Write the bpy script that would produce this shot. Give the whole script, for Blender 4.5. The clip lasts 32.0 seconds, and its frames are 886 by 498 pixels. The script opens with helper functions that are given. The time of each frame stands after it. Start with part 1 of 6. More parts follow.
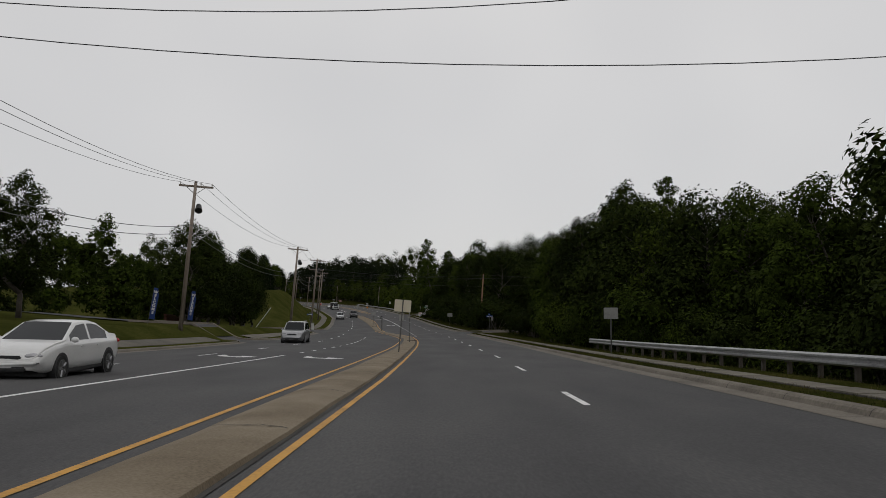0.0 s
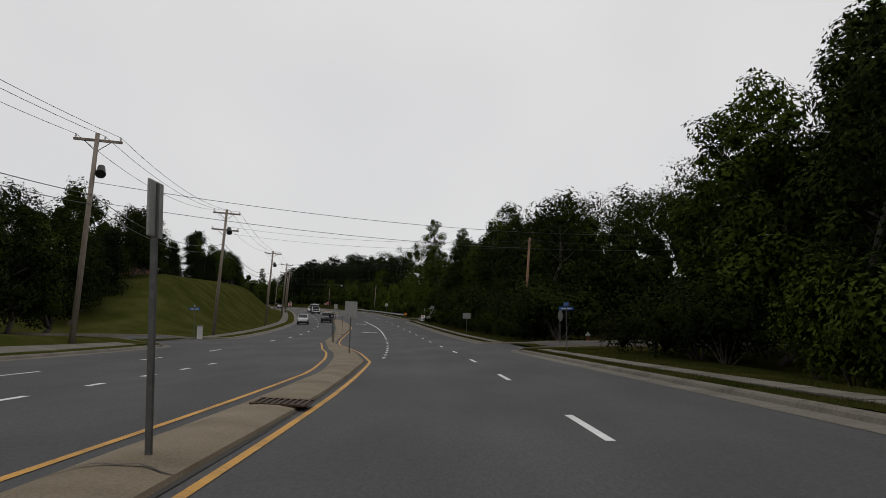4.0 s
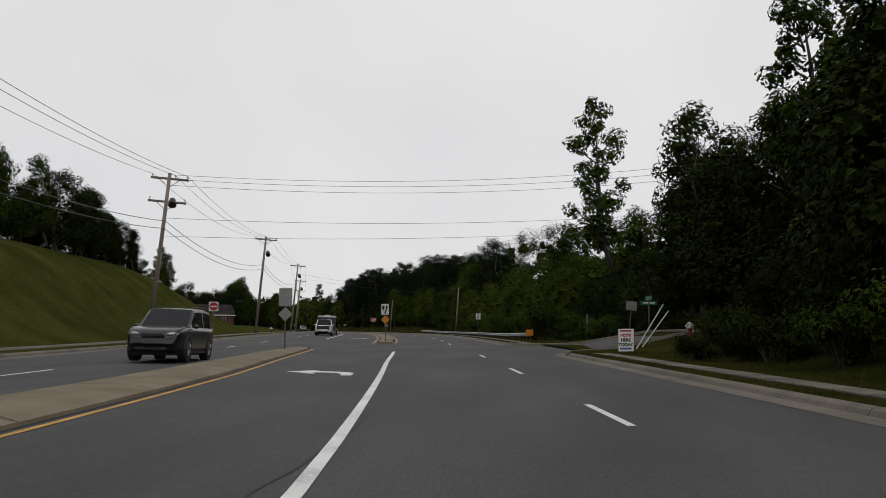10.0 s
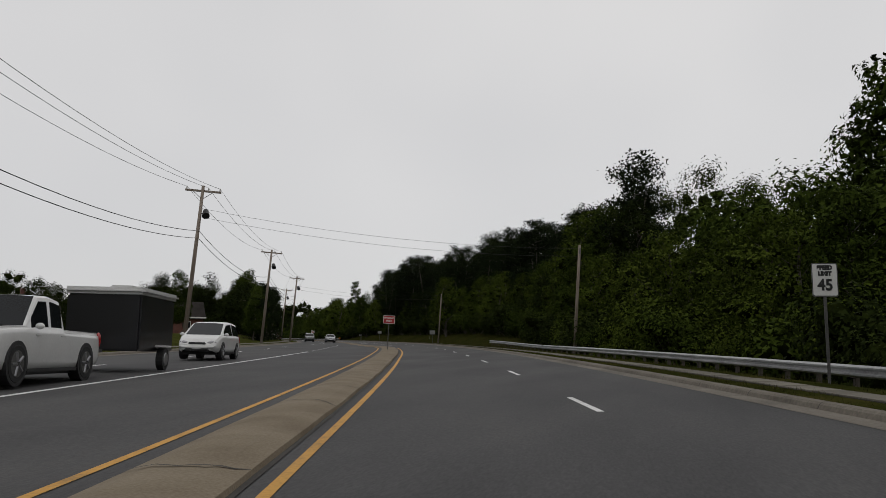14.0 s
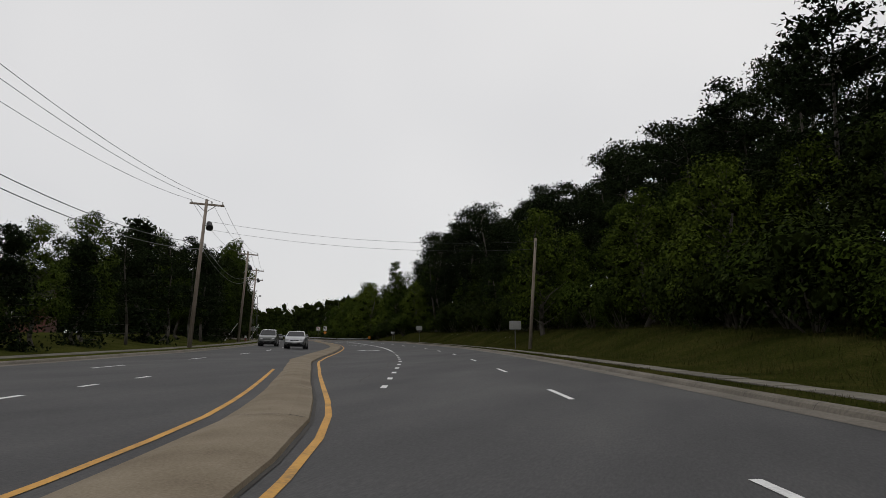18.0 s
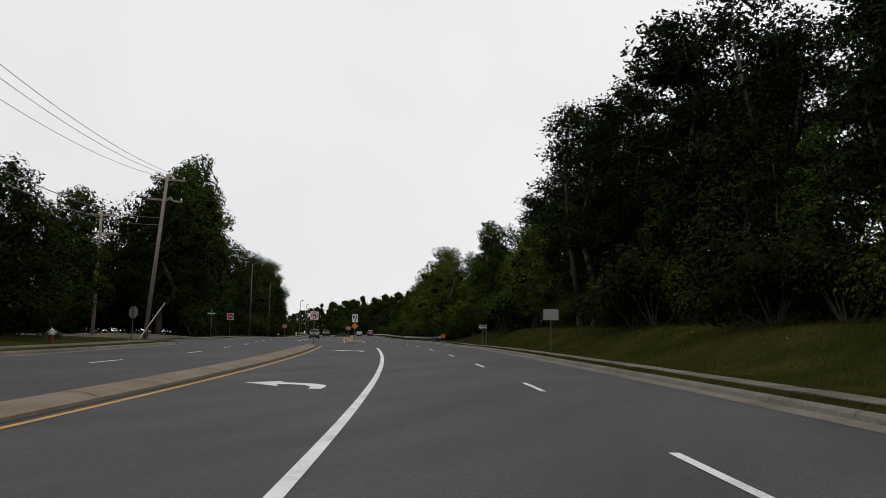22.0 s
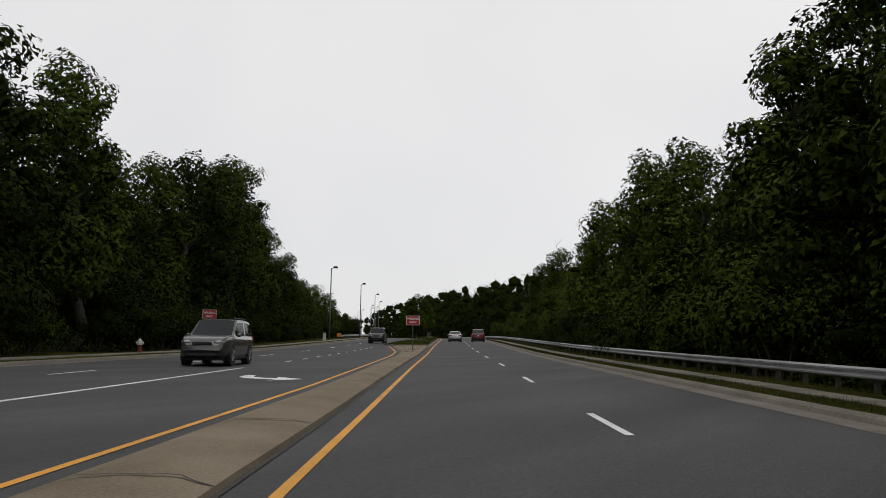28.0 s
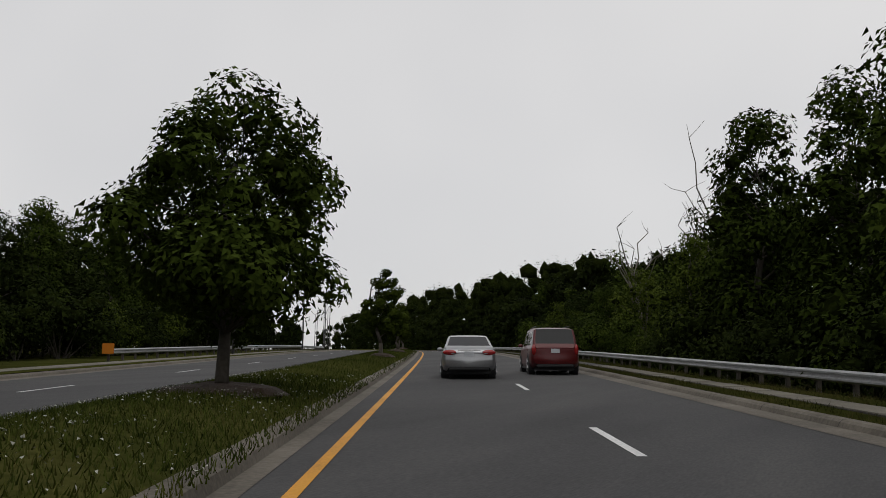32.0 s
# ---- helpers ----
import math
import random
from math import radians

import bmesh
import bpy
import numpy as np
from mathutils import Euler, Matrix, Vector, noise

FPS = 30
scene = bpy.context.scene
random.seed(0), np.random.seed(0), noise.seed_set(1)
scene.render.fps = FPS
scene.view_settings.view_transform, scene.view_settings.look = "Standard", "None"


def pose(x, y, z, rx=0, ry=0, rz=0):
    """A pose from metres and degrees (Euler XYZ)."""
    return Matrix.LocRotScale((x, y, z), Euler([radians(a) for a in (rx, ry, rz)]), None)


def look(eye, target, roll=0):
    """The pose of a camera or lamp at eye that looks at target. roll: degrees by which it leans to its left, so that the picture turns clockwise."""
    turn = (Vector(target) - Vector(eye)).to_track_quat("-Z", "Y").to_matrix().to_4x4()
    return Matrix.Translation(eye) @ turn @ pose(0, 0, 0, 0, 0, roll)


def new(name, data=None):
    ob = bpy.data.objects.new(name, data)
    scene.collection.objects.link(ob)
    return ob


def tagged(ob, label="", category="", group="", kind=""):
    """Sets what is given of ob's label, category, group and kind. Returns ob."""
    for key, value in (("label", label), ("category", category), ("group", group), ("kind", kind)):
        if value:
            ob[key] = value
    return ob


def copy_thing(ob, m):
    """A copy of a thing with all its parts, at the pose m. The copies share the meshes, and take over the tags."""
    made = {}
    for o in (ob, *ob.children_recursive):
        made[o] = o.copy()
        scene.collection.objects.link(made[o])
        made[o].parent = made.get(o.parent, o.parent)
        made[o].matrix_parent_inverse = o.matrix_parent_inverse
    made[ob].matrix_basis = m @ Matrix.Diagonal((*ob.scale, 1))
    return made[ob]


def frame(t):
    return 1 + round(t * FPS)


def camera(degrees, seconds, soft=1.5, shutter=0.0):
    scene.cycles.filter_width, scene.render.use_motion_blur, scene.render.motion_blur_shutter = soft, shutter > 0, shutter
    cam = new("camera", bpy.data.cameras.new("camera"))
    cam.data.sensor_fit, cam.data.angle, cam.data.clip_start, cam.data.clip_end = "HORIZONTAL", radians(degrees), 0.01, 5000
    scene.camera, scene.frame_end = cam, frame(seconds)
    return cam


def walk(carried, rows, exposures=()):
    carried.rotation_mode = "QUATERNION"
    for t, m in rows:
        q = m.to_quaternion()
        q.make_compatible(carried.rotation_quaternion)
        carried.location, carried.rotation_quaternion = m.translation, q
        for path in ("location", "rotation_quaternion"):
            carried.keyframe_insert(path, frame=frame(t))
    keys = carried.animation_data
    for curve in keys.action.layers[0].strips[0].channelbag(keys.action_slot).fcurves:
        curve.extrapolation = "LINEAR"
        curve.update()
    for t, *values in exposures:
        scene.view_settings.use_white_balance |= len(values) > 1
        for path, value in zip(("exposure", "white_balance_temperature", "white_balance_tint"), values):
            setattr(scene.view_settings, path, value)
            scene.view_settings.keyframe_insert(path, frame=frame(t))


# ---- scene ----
# The camera and its drive along the right-hand carriageway.
cam = camera(55.11, 32.0, soft=0.7)
PATH = [
    (0.0, -0.072, 18.070, -0.466, 3.907, -0.168, -0.125),
    (0.5, -0.059, 24.963, -0.664, 3.978, 0.298, -0.206),
    (1.0, -0.025, 32.364, -0.879, 3.800, 0.195, -0.440),
    (1.5, 0.026, 40.377, -1.111, 4.223, 0.097, -0.567),
    (2.0, 0.080, 48.757, -1.345, 4.298, 0.203, -0.404),
    (2.5, 0.117, 57.253, -1.572, 4.273, -0.127, -0.304),
    (3.0, 0.122, 65.851, -1.790, 4.273, -0.186, 0.018),
    (3.5, 0.082, 74.448, -1.995, 4.224, -0.374, 0.370),
    (4.0, -0.016, 83.296, -2.189, 4.582, 0.000, 0.682),
    (4.5, -0.198, 92.342, -2.367, 4.692, 0.000, 1.279),
    (5.0, -0.494, 101.636, -2.532, 4.779, 0.000, 2.062),
    (5.5, -0.926, 111.075, -2.686, 4.460, -0.056, 3.072),
    (6.0, -1.490, 120.707, -2.827, 4.807, 0.049, 3.590),
    (6.5, -2.197, 130.923, -2.938, 5.052, 0.036, 4.000),
    (7.0, -3.001, 141.169, -3.019, 5.119, 0.465, 4.624),
    (7.5, -3.903, 151.447, -3.069, 5.512, 0.285, 5.193),
    (8.0, -4.886, 161.754, -3.081, 5.366, -0.191, 5.467),
    (8.5, -5.935, 172.081, -3.049, 5.864, 0.403, 5.879),
    (9.0, -7.041, 182.415, -2.970, 6.288, -0.326, 6.113),
    (9.5, -8.204, 192.744, -2.857, 6.449, -0.041, 6.573),
    (10.0, -9.424, 203.059, -2.689, 6.581, -0.039, 6.819),
    (10.5, -10.705, 213.352, -2.487, 6.865, -0.097, 7.119),
    (11.0, -12.065, 223.619, -2.257, 7.015, -0.319, 7.626),
    (11.5, -13.531, 233.863, -2.015, 6.927, -0.115, 8.232),
    (12.0, -15.123, 244.086, -1.777, 7.428, 0.211, 8.993),
    (12.5, -16.835, 254.289, -1.528, 6.801, -0.317, 9.647),
    (13.0, -18.644, 264.476, -1.258, 6.875, 0.039, 10.033),
    (13.5, -20.526, 274.646, -0.996, 7.516, 0.529, 10.587),
    (14.0, -22.461, 284.796, -0.732, 7.102, 0.000, 10.776),
    (14.5, -24.440, 294.923, -0.481, 7.038, 0.000, 11.053),
    (15.0, -26.476, 305.027, -0.241, 7.081, 0.000, 11.451),
    (15.5, -28.593, 315.102, -0.012, 7.079, -0.194, 12.001),
    (16.0, -30.811, 325.144, 0.207, 7.103, -0.101, 12.635),
    (16.5, -33.138, 335.152, 0.422, 7.023, -0.100, 13.307),
    (17.0, -35.564, 345.128, 0.634, 7.253, -0.161, 13.807),
    (17.5, -38.080, 355.084, 0.841, 7.070, -0.020, 14.267),
    (18.0, -40.689, 365.032, 1.040, 6.963, -0.311, 14.742),
    (18.5, -43.406, 374.982, 1.232, 7.038, -0.320, 15.397),
    (19.0, -46.252, 384.945, 1.426, 6.862, 0.000, 16.050),
    (19.5, -49.245, 394.922, 1.630, 6.935, 0.207, 16.751),
    (20.0, -52.397, 404.899, 1.850, 6.906, 0.013, 17.716),
    (20.5, -55.712, 414.867, 2.072, 6.727, 0.736, 18.656),
    (21.0, -59.174, 424.824, 2.291, 7.267, 0.080, 19.261),
    (21.5, -62.777, 434.768, 2.513, 7.058, 0.178, 20.076),
    (22.0, -66.540, 444.686, 2.727, 6.798, 0.486, 21.057),
    (22.5, -70.486, 454.559, 2.941, 6.859, 0.124, 22.089),
    (23.0, -74.626, 464.373, 3.155, 7.185, -0.097, 23.294),
    (23.5, -78.960, 474.123, 3.388, 7.248, -0.233, 24.324),
    (24.0, -83.484, 483.814, 3.638, 7.127, -0.100, 25.434),
    (24.5, -88.173, 493.454, 3.886, 7.054, -0.074, 26.306),
    (25.0, -92.986, 503.060, 4.123, 6.992, 0.313, 26.776),
    (25.5, -97.884, 512.649, 4.348, 6.858, -0.192, 26.995),
    (26.0, -102.854, 522.225, 4.564, 6.808, 0.000, 27.480),
    (26.5, -107.894, 531.790, 4.772, 6.757, 0.000, 27.811),
    (27.0, -112.991, 541.349, 4.971, 6.703, 0.000, 28.031),
    (27.5, -118.121, 550.914, 5.159, 6.870, 0.482, 28.161),
    (28.0, -123.257, 560.500, 5.337, 6.787, 0.384, 28.044),
    (28.5, -128.373, 570.118, 5.501, 6.205, -0.078, 27.763),
    (29.0, -133.468, 579.763, 5.674, 6.988, -0.508, 27.638),
    (29.5, -138.554, 589.421, 5.869, 6.894, -0.208, 27.690),
    (30.0, -143.633, 599.082, 6.070, 6.826, -0.183, 27.587),
    (30.5, -148.703, 608.742, 6.274, 7.089, -0.273, 27.483),
    (31.0, -153.766, 618.397, 6.504, 6.921, -0.165, 27.602),
    (31.5, -158.819, 628.049, 6.762, 7.380, 0.408, 27.557),
    (32.0, -163.848, 637.709, 7.077, 7.376, 0.198, 27.277)
]
walk(cam, [(t, pose(x, y, z, 90 + p, 0, yaw) @ pose(0, 0, 0, 0, 0, r)) for t, x, y, z, p, r, yaw in PATH],
     [(0.0, -0.2), (3.0, -0.08), (6.0, -0.02), (9.0, 0.06), (11.0, 0.0), (13.0, -0.08), (16.0, -0.2), (18.0, 0.02), (20.0, 0.2), (25.0, 0.24), (28.0, 0.16), (29.0, 0.12), (31.0, -0.05), (32.0, -0.08)])

# ---- world and light: an overcast sky with a weak, wide sun ----
world = bpy.data.worlds.new("overcast")
scene.world = world
world.use_nodes = True
wn, wl = world.node_tree.nodes, world.node_tree.links
bg = wn["Background"]
sky = wn.new("ShaderNodeTexSky")
sky.sky_type, sky.sun_disc = "NISHITA", False
sky.sun_elevation, sky.sun_rotation = radians(55), radians(200)
sky_dim = wn.new("ShaderNodeVectorMath")
sky_dim.operation = "SCALE"
sky_dim.inputs[3].default_value = 0.1
wl.new(sky.outputs[0], sky_dim.inputs[0])
sky_tex = wn.new("ShaderNodeTexCoord")
cloud = wn.new("ShaderNodeTexNoise")
cloud.inputs["Scale"].default_value, cloud.inputs["Detail"].default_value = 1.6, 3.0
wl.new(sky_tex.outputs["Generated"], cloud.inputs["Vector"])
cloud_ramp = wn.new("ShaderNodeValToRGB")
cloud_ramp.color_ramp.elements[0].position, cloud_ramp.color_ramp.elements[0].color = 0.3, (0.665, 0.662, 0.672, 1)
cloud_ramp.color_ramp.elements[1].position, cloud_ramp.color_ramp.elements[1].color = 0.7, (0.81, 0.797, 0.79, 1)
wl.new(cloud.outputs[0], cloud_ramp.inputs[0])
sky_mix = wn.new("ShaderNodeMixRGB")
sky_mix.inputs[0].default_value = 0.93
wl.new(sky_dim.outputs[0], sky_mix.inputs[1])
wl.new(cloud_ramp.outputs[0], sky_mix.inputs[2])
wl.new(sky_mix.outputs[0], bg.inputs[0])
bg.inputs[1].default_value = 1.0
sun = new("sun", bpy.data.lights.new("sun", "SUN"))
sun.data.energy, sun.data.angle, sun.data.color = 0.5, radians(40), (1.0, 0.97, 0.92)
sun.matrix_world = look((60, -100, 200), (0, 0, 0))

# ---- materials ----
def ramp_mat(name, stops, scale=1.0, fine=12.0, rough=0.8, bump=0.2, metal=0.0, spec=0.5, random_by="", stretch=(1, 1, 1), shine=0.0):
    """A surface whose colour runs through stops by two scales of noise, with fine relief."""
    m = bpy.data.materials.new(name)
    m.use_nodes = True
    n, l = m.node_tree.nodes, m.node_tree.links
    b = n["Principled BSDF"]
    co = n.new("ShaderNodeTexCoord")
    mp = n.new("ShaderNodeMapping")
    mp.inputs["Scale"].default_value = stretch
    l.new(co.outputs["Object"], mp.inputs[0])
    big, small = n.new("ShaderNodeTexNoise"), n.new("ShaderNodeTexNoise")
    big.inputs["Scale"].default_value, big.inputs["Detail"].default_value = scale, 5
    small.inputs["Scale"].default_value, small.inputs["Detail"].default_value = fine, 4
    l.new(mp.outputs[0], big.inputs[0])
    l.new(mp.outputs[0], small.inputs[0])
    mix = n.new("ShaderNodeMath")
    mix.operation = "MULTIPLY_ADD"
    mix.inputs[1].default_value = 0.55
    l.new(big.outputs[0], mix.inputs[0])
    half = n.new("ShaderNodeMath")
    half.operation = "MULTIPLY"
    half.inputs[1].default_value = 0.45
    l.new(small.outputs[0], half.inputs[0])
    l.new(half.outputs[0], mix.inputs[2])
    val = mix.outputs[0]
    if random_by:
        src = n.new("ShaderNodeNewGeometry" if random_by == "island" else "ShaderNodeObjectInfo")
        add = n.new("ShaderNodeMath")
        add.operation = "MULTIPLY_ADD"
        add.inputs[1].default_value = 0.24
        l.new(src.outputs["Random Per Island" if random_by == "island" else "Random"], add.inputs[0])
        sub = n.new("ShaderNodeMath")
        sub.operation = "SUBTRACT"
        sub.inputs[1].default_value = 0.12
        l.new(val, sub.inputs[0])
        l.new(sub.outputs[0], add.inputs[2])
        val = add.outputs[0]
    if random_by == "island":
        tree = n.new("ShaderNodeObjectInfo")
        shift = n.new("ShaderNodeMath")
        shift.operation = "MULTIPLY_ADD"
        shift.inputs[1].default_value, shift.inputs[2].default_value = 0.22, -0.11
        l.new(tree.outputs["Random"], shift.inputs[0])
        both = n.new("ShaderNodeMath")
        l.new(shift.outputs[0], both.inputs[0])
        l.new(val, both.inputs[1])
        val = both.outputs[0]
    r = n.new("ShaderNodeValToRGB")
    r.color_ramp.elements[0].position, r.color_ramp.elements[0].color = 0.3, (*stops[0], 1)
    r.color_ramp.elements[1].position, r.color_ramp.elements[1].color = 0.7, (*stops[-1], 1)
    for i, c in enumerate(stops[1:-1]):
        e = r.color_ramp.elements.new(0.3 + 0.4 * (i + 1) / (len(stops) - 1))
        e.color = (*c, 1)
    l.new(val, r.inputs[0])
    l.new(r.outputs[0], b.inputs["Base Color"])
    b.inputs["Roughness"].default_value, b.inputs["Metallic"].default_value = rough, metal
    b.inputs["Specular IOR Level"].default_value = spec
    if shine:
        b.inputs["Coat Weight"].default_value, b.inputs["Coat Roughness"].default_value = shine, 0.06
    if bump:
        bp = n.new("ShaderNodeBump")
        bp.inputs["Strength"].default_value, bp.inputs["Distance"].default_value = bump, 0.02
        l.new(small.outputs[0], bp.inputs["Height"])
        l.new(bp.outputs[0], b.inputs["Normal"])
    return m


def plain_mat(name, c, rough=0.5, metal=0.0, coat=0.0):
    """Paint, plastic or metal with a little dirt in it."""
    lo = tuple(v * 0.82 for v in c)
    return ramp_mat(name, [lo, c], 1.2, 25, rough, 0.02, metal, shine=coat)


M = {
    "asphalt": ramp_mat("asphalt", [(0.035, 0.0345, 0.0355), (0.058, 0.057, 0.058), (0.088, 0.086, 0.084)], 0.55, 38, 0.85, 0.35, spec=0.25, stretch=(1, 0.22, 1)),
    "gutter": ramp_mat("gutter_concrete", [(0.06, 0.052, 0.04), (0.122, 0.106, 0.084), (0.185, 0.163, 0.132)], 0.6, 14, 0.9, 0.3),
    "concrete": ramp_mat("median_concrete", [(0.105, 0.080, 0.052), (0.180, 0.146, 0.102), (0.245, 0.207, 0.152)], 0.7, 34, 0.95, 0.05, spec=0.2),
    "walkway": ramp_mat("walkway_concrete", [(0.06, 0.053, 0.04), (0.112, 0.10, 0.078), (0.17, 0.155, 0.122)], 0.5, 12, 0.9, 0.3, random_by="object"),
    "joint": ramp_mat("joint_dirt", [(0.02, 0.018, 0.015), (0.05, 0.045, 0.04)], 1, 20, 0.95, 0.2),
    "white": ramp_mat("white_road_paint", [(0.38, 0.38, 0.37), (0.68, 0.68, 0.67), (0.80, 0.80, 0.79)], 1.5, 30, 0.7, 0.15),
    "yellow": ramp_mat("yellow_road_paint", [(0.36, 0.17, 0.02), (0.62, 0.28, 0.018), (0.68, 0.33, 0.03)], 0.8, 26, 0.7, 0.15),
    "yellow_worn": ramp_mat("worn_yellow_road_paint", [(0.20, 0.12, 0.04), (0.48, 0.245, 0.035), (0.58, 0.31, 0.05)], 1.2, 22, 0.75, 0.15),
    "grass": ramp_mat("grass", [(0.020, 0.024, 0.006), (0.040, 0.044, 0.011), (0.074, 0.070, 0.022)], 0.3, 7, 1.0, 0.7, spec=0.0),
    # right-hand rough grass, browner, with the trees' shade darkened into its colour
    "bank": ramp_mat("rough_grass_painted_shade", [(0.010, 0.013, 0.003), (0.024, 0.027, 0.006), (0.055, 0.047, 0.015)], 0.4, 8, 1.0, 0.7, spec=0.0),
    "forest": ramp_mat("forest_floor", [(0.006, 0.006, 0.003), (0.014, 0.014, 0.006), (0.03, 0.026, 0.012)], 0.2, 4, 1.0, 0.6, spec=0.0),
    "mulch": ramp_mat("mulch", [(0.018, 0.011, 0.007), (0.05, 0.03, 0.018)], 2, 30, 0.95, 0.8),
    "bark": ramp_mat("bark", [(0.022, 0.018, 0.014), (0.055, 0.046, 0.036), (0.09, 0.08, 0.066)], 1.5, 14, 0.9, 0.6, stretch=(1, 1, 0.25)),
    "deadwood": ramp_mat("bleached_wood", [(0.10, 0.09, 0.075), (0.19, 0.17, 0.145)], 1.5, 14, 0.9, 0.5, stretch=(1, 1, 0.25)),
    "leaf": ramp_mat("leaves", [(0.011, 0.017, 0.002), (0.026, 0.040, 0.005), (0.050, 0.070, 0.011)], 0.25, 3, 0.9, 0, spec=0.03, random_by="island"),
    "leaf_dark": ramp_mat("dark_leaves", [(0.006, 0.009, 0.0018), (0.014, 0.021, 0.004), (0.030, 0.041, 0.008)], 0.25, 3, 0.9, 0, spec=0.03, random_by="island"),
    "leaf_light": ramp_mat("light_leaves", [(0.019, 0.027, 0.003), (0.042, 0.060, 0.007), (0.076, 0.098, 0.015)], 0.25, 3, 0.9, 0, spec=0.03, random_by="island"),
    # crown cores: the deep shade between leaves is put into this near-black colour
    "core_shade": ramp_mat("foliage_core_shade", [(0.004, 0.006, 0.0015), (0.010, 0.014, 0.003), (0.022, 0.028, 0.006)], 1.6, 9, 1.0, 0.5, spec=0.0),
    "needle": ramp_mat("needles", [(0.005, 0.009, 0.003), (0.011, 0.017, 0.006), (0.020, 0.029, 0.010)], 0.25, 3, 0.9, 0, spec=0.03, random_by="island"),
    "pole": ramp_mat("weathered_pole", [(0.10, 0.075, 0.055), (0.19, 0.155, 0.125), (0.27, 0.235, 0.20)], 0.8, 10, 0.9, 0.4, stretch=(3, 3, 0.3)),
    "pole_brown": ramp_mat("brown_pole", [(0.10, 0.052, 0.028), (0.19, 0.105, 0.060), (0.26, 0.16, 0.10)], 0.5, 10, 0.9, 0.4, stretch=(3, 3, 0.3)),
    "steel": ramp_mat("galvanised_steel", [(0.20, 0.205, 0.21), (0.34, 0.345, 0.35), (0.45, 0.455, 0.46)], 0.6, 9, 0.45, 0.05, metal=0.7),
    "alu": ramp_mat("sign_aluminium", [(0.17, 0.17, 0.165), (0.24, 0.24, 0.23), (0.30, 0.30, 0.29)], 0.9, 12, 0.5, 0.05, metal=0.3),
    "cream": plain_mat("cream_sign_back", (0.55, 0.50, 0.38), 0.6),
    "post": ramp_mat("sign_post_steel", [(0.06, 0.06, 0.055), (0.12, 0.12, 0.115)], 2, 20, 0.6, 0.1, metal=0.5),
    "sign_white": plain_mat("sign_white", (0.62, 0.62, 0.60), 0.45),
    "sign_black": plain_mat("sign_black", (0.012, 0.012, 0.012), 0.5),
    "sign_red": plain_mat("sign_red", (0.32, 0.008, 0.010), 0.6),
    "sign_amber": plain_mat("sign_amber", (0.52, 0.165, 0.003), 0.5),
    "sign_blue": plain_mat("sign_blue", (0.02, 0.08, 0.28), 0.45),
    "navy": plain_mat("navy_cloth", (0.012, 0.04, 0.17), 0.8),
    "sign_green": plain_mat("sign_green", (0.008, 0.11, 0.05), 0.45),
    "wire": plain_mat("cable", (0.03, 0.03, 0.033), 0.6),
    "tin": plain_mat("transformer_grey", (0.10, 0.10, 0.105), 0.55, 0.3),
    "brick": ramp_mat("brick", [(0.055, 0.022, 0.016), (0.095, 0.036, 0.026), (0.13, 0.056, 0.04)], 1.5, 12, 0.9, 0.3),
    "roof": ramp_mat("roof_shingle", [(0.014, 0.013, 0.012), (0.028, 0.025, 0.023), (0.042, 0.038, 0.035)], 0.6, 10, 1.0, 0.4, spec=0.05),
    "trim": plain_mat("white_trim", (0.62, 0.61, 0.58), 0.6),
    "glass": plain_mat("dark_glass", (0.010, 0.012, 0.014), 0.08, 0.0, 0.15),
    "rubber": plain_mat("tyre_rubber", (0.012, 0.012, 0.012), 0.85),
    "chrome": plain_mat("chrome", (0.6, 0.6, 0.61), 0.15, 1.0),
    "rim": plain_mat("alloy", (0.30, 0.30, 0.31), 0.3, 0.8),
    "black_plastic": plain_mat("black_plastic", (0.016, 0.016, 0.017), 0.55),
    "tail_red": plain_mat("tail_lamp_red", (0.32, 0.012, 0.012), 0.2, 0.0, 0.6),
    "lamp_clear": plain_mat("lamp_clear", (0.34, 0.34, 0.35), 0.15, 0.2, 0.5),
    "plate": plain_mat("number_plate", (0.50, 0.52, 0.55), 0.5),
    "hydrant_silver": plain_mat("hydrant_silver", (0.55, 0.55, 0.54), 0.5, 0.2),
    "hydrant_red": plain_mat("hydrant_red", (0.16, 0.02, 0.015), 0.5),
    "iron": ramp_mat("rusty_iron", [(0.03, 0.018, 0.012), (0.085, 0.045, 0.026)], 3, 30, 0.85, 0.4, metal=0.3),
}

# ---- the road's reference line: distance s along it, u metres to its right ----
M["glass"].node_tree.nodes["Principled BSDF"].inputs["Specular IOR Level"].default_value = 0.14
STEP = 30.0
HEAD = [-0.061, -0.073, -0.119, -0.17, -0.214, -0.322, -0.086, 1.389, 3.538, 5.15, 6.18, 7.25, 8.83, 10.34, 11.47, 12.86, 14.52, 16.41, 18.62, 21.17, 24.06,
        26.47, 27.77, 28.13, 27.91, 27.68, 27.54, 27.4, 27.8, 28.6, 30, 32, 34.5, 37, 39.5, 42, 44.5, 47, 49.5, 52, 54.5]
ELEV = [0.519, 0.593, 0.401, -0.302, -1.161, -2.016, -2.848, -3.532, -4.03, -4.27, -4.2, -3.77, -3.1, -2.36, -1.61, -0.95, -0.34, 0.23, 0.85, 1.47, 2.08,
        2.77, 3.39, 3.94, 4.41, 4.95, 5.61, 6.29, 6.95, 7.55, 8, 8.3, 8.6, 8.9, 9.2, 9.5, 9.8, 10.1, 10.4, 10.7, 11]
S0 = -120.0


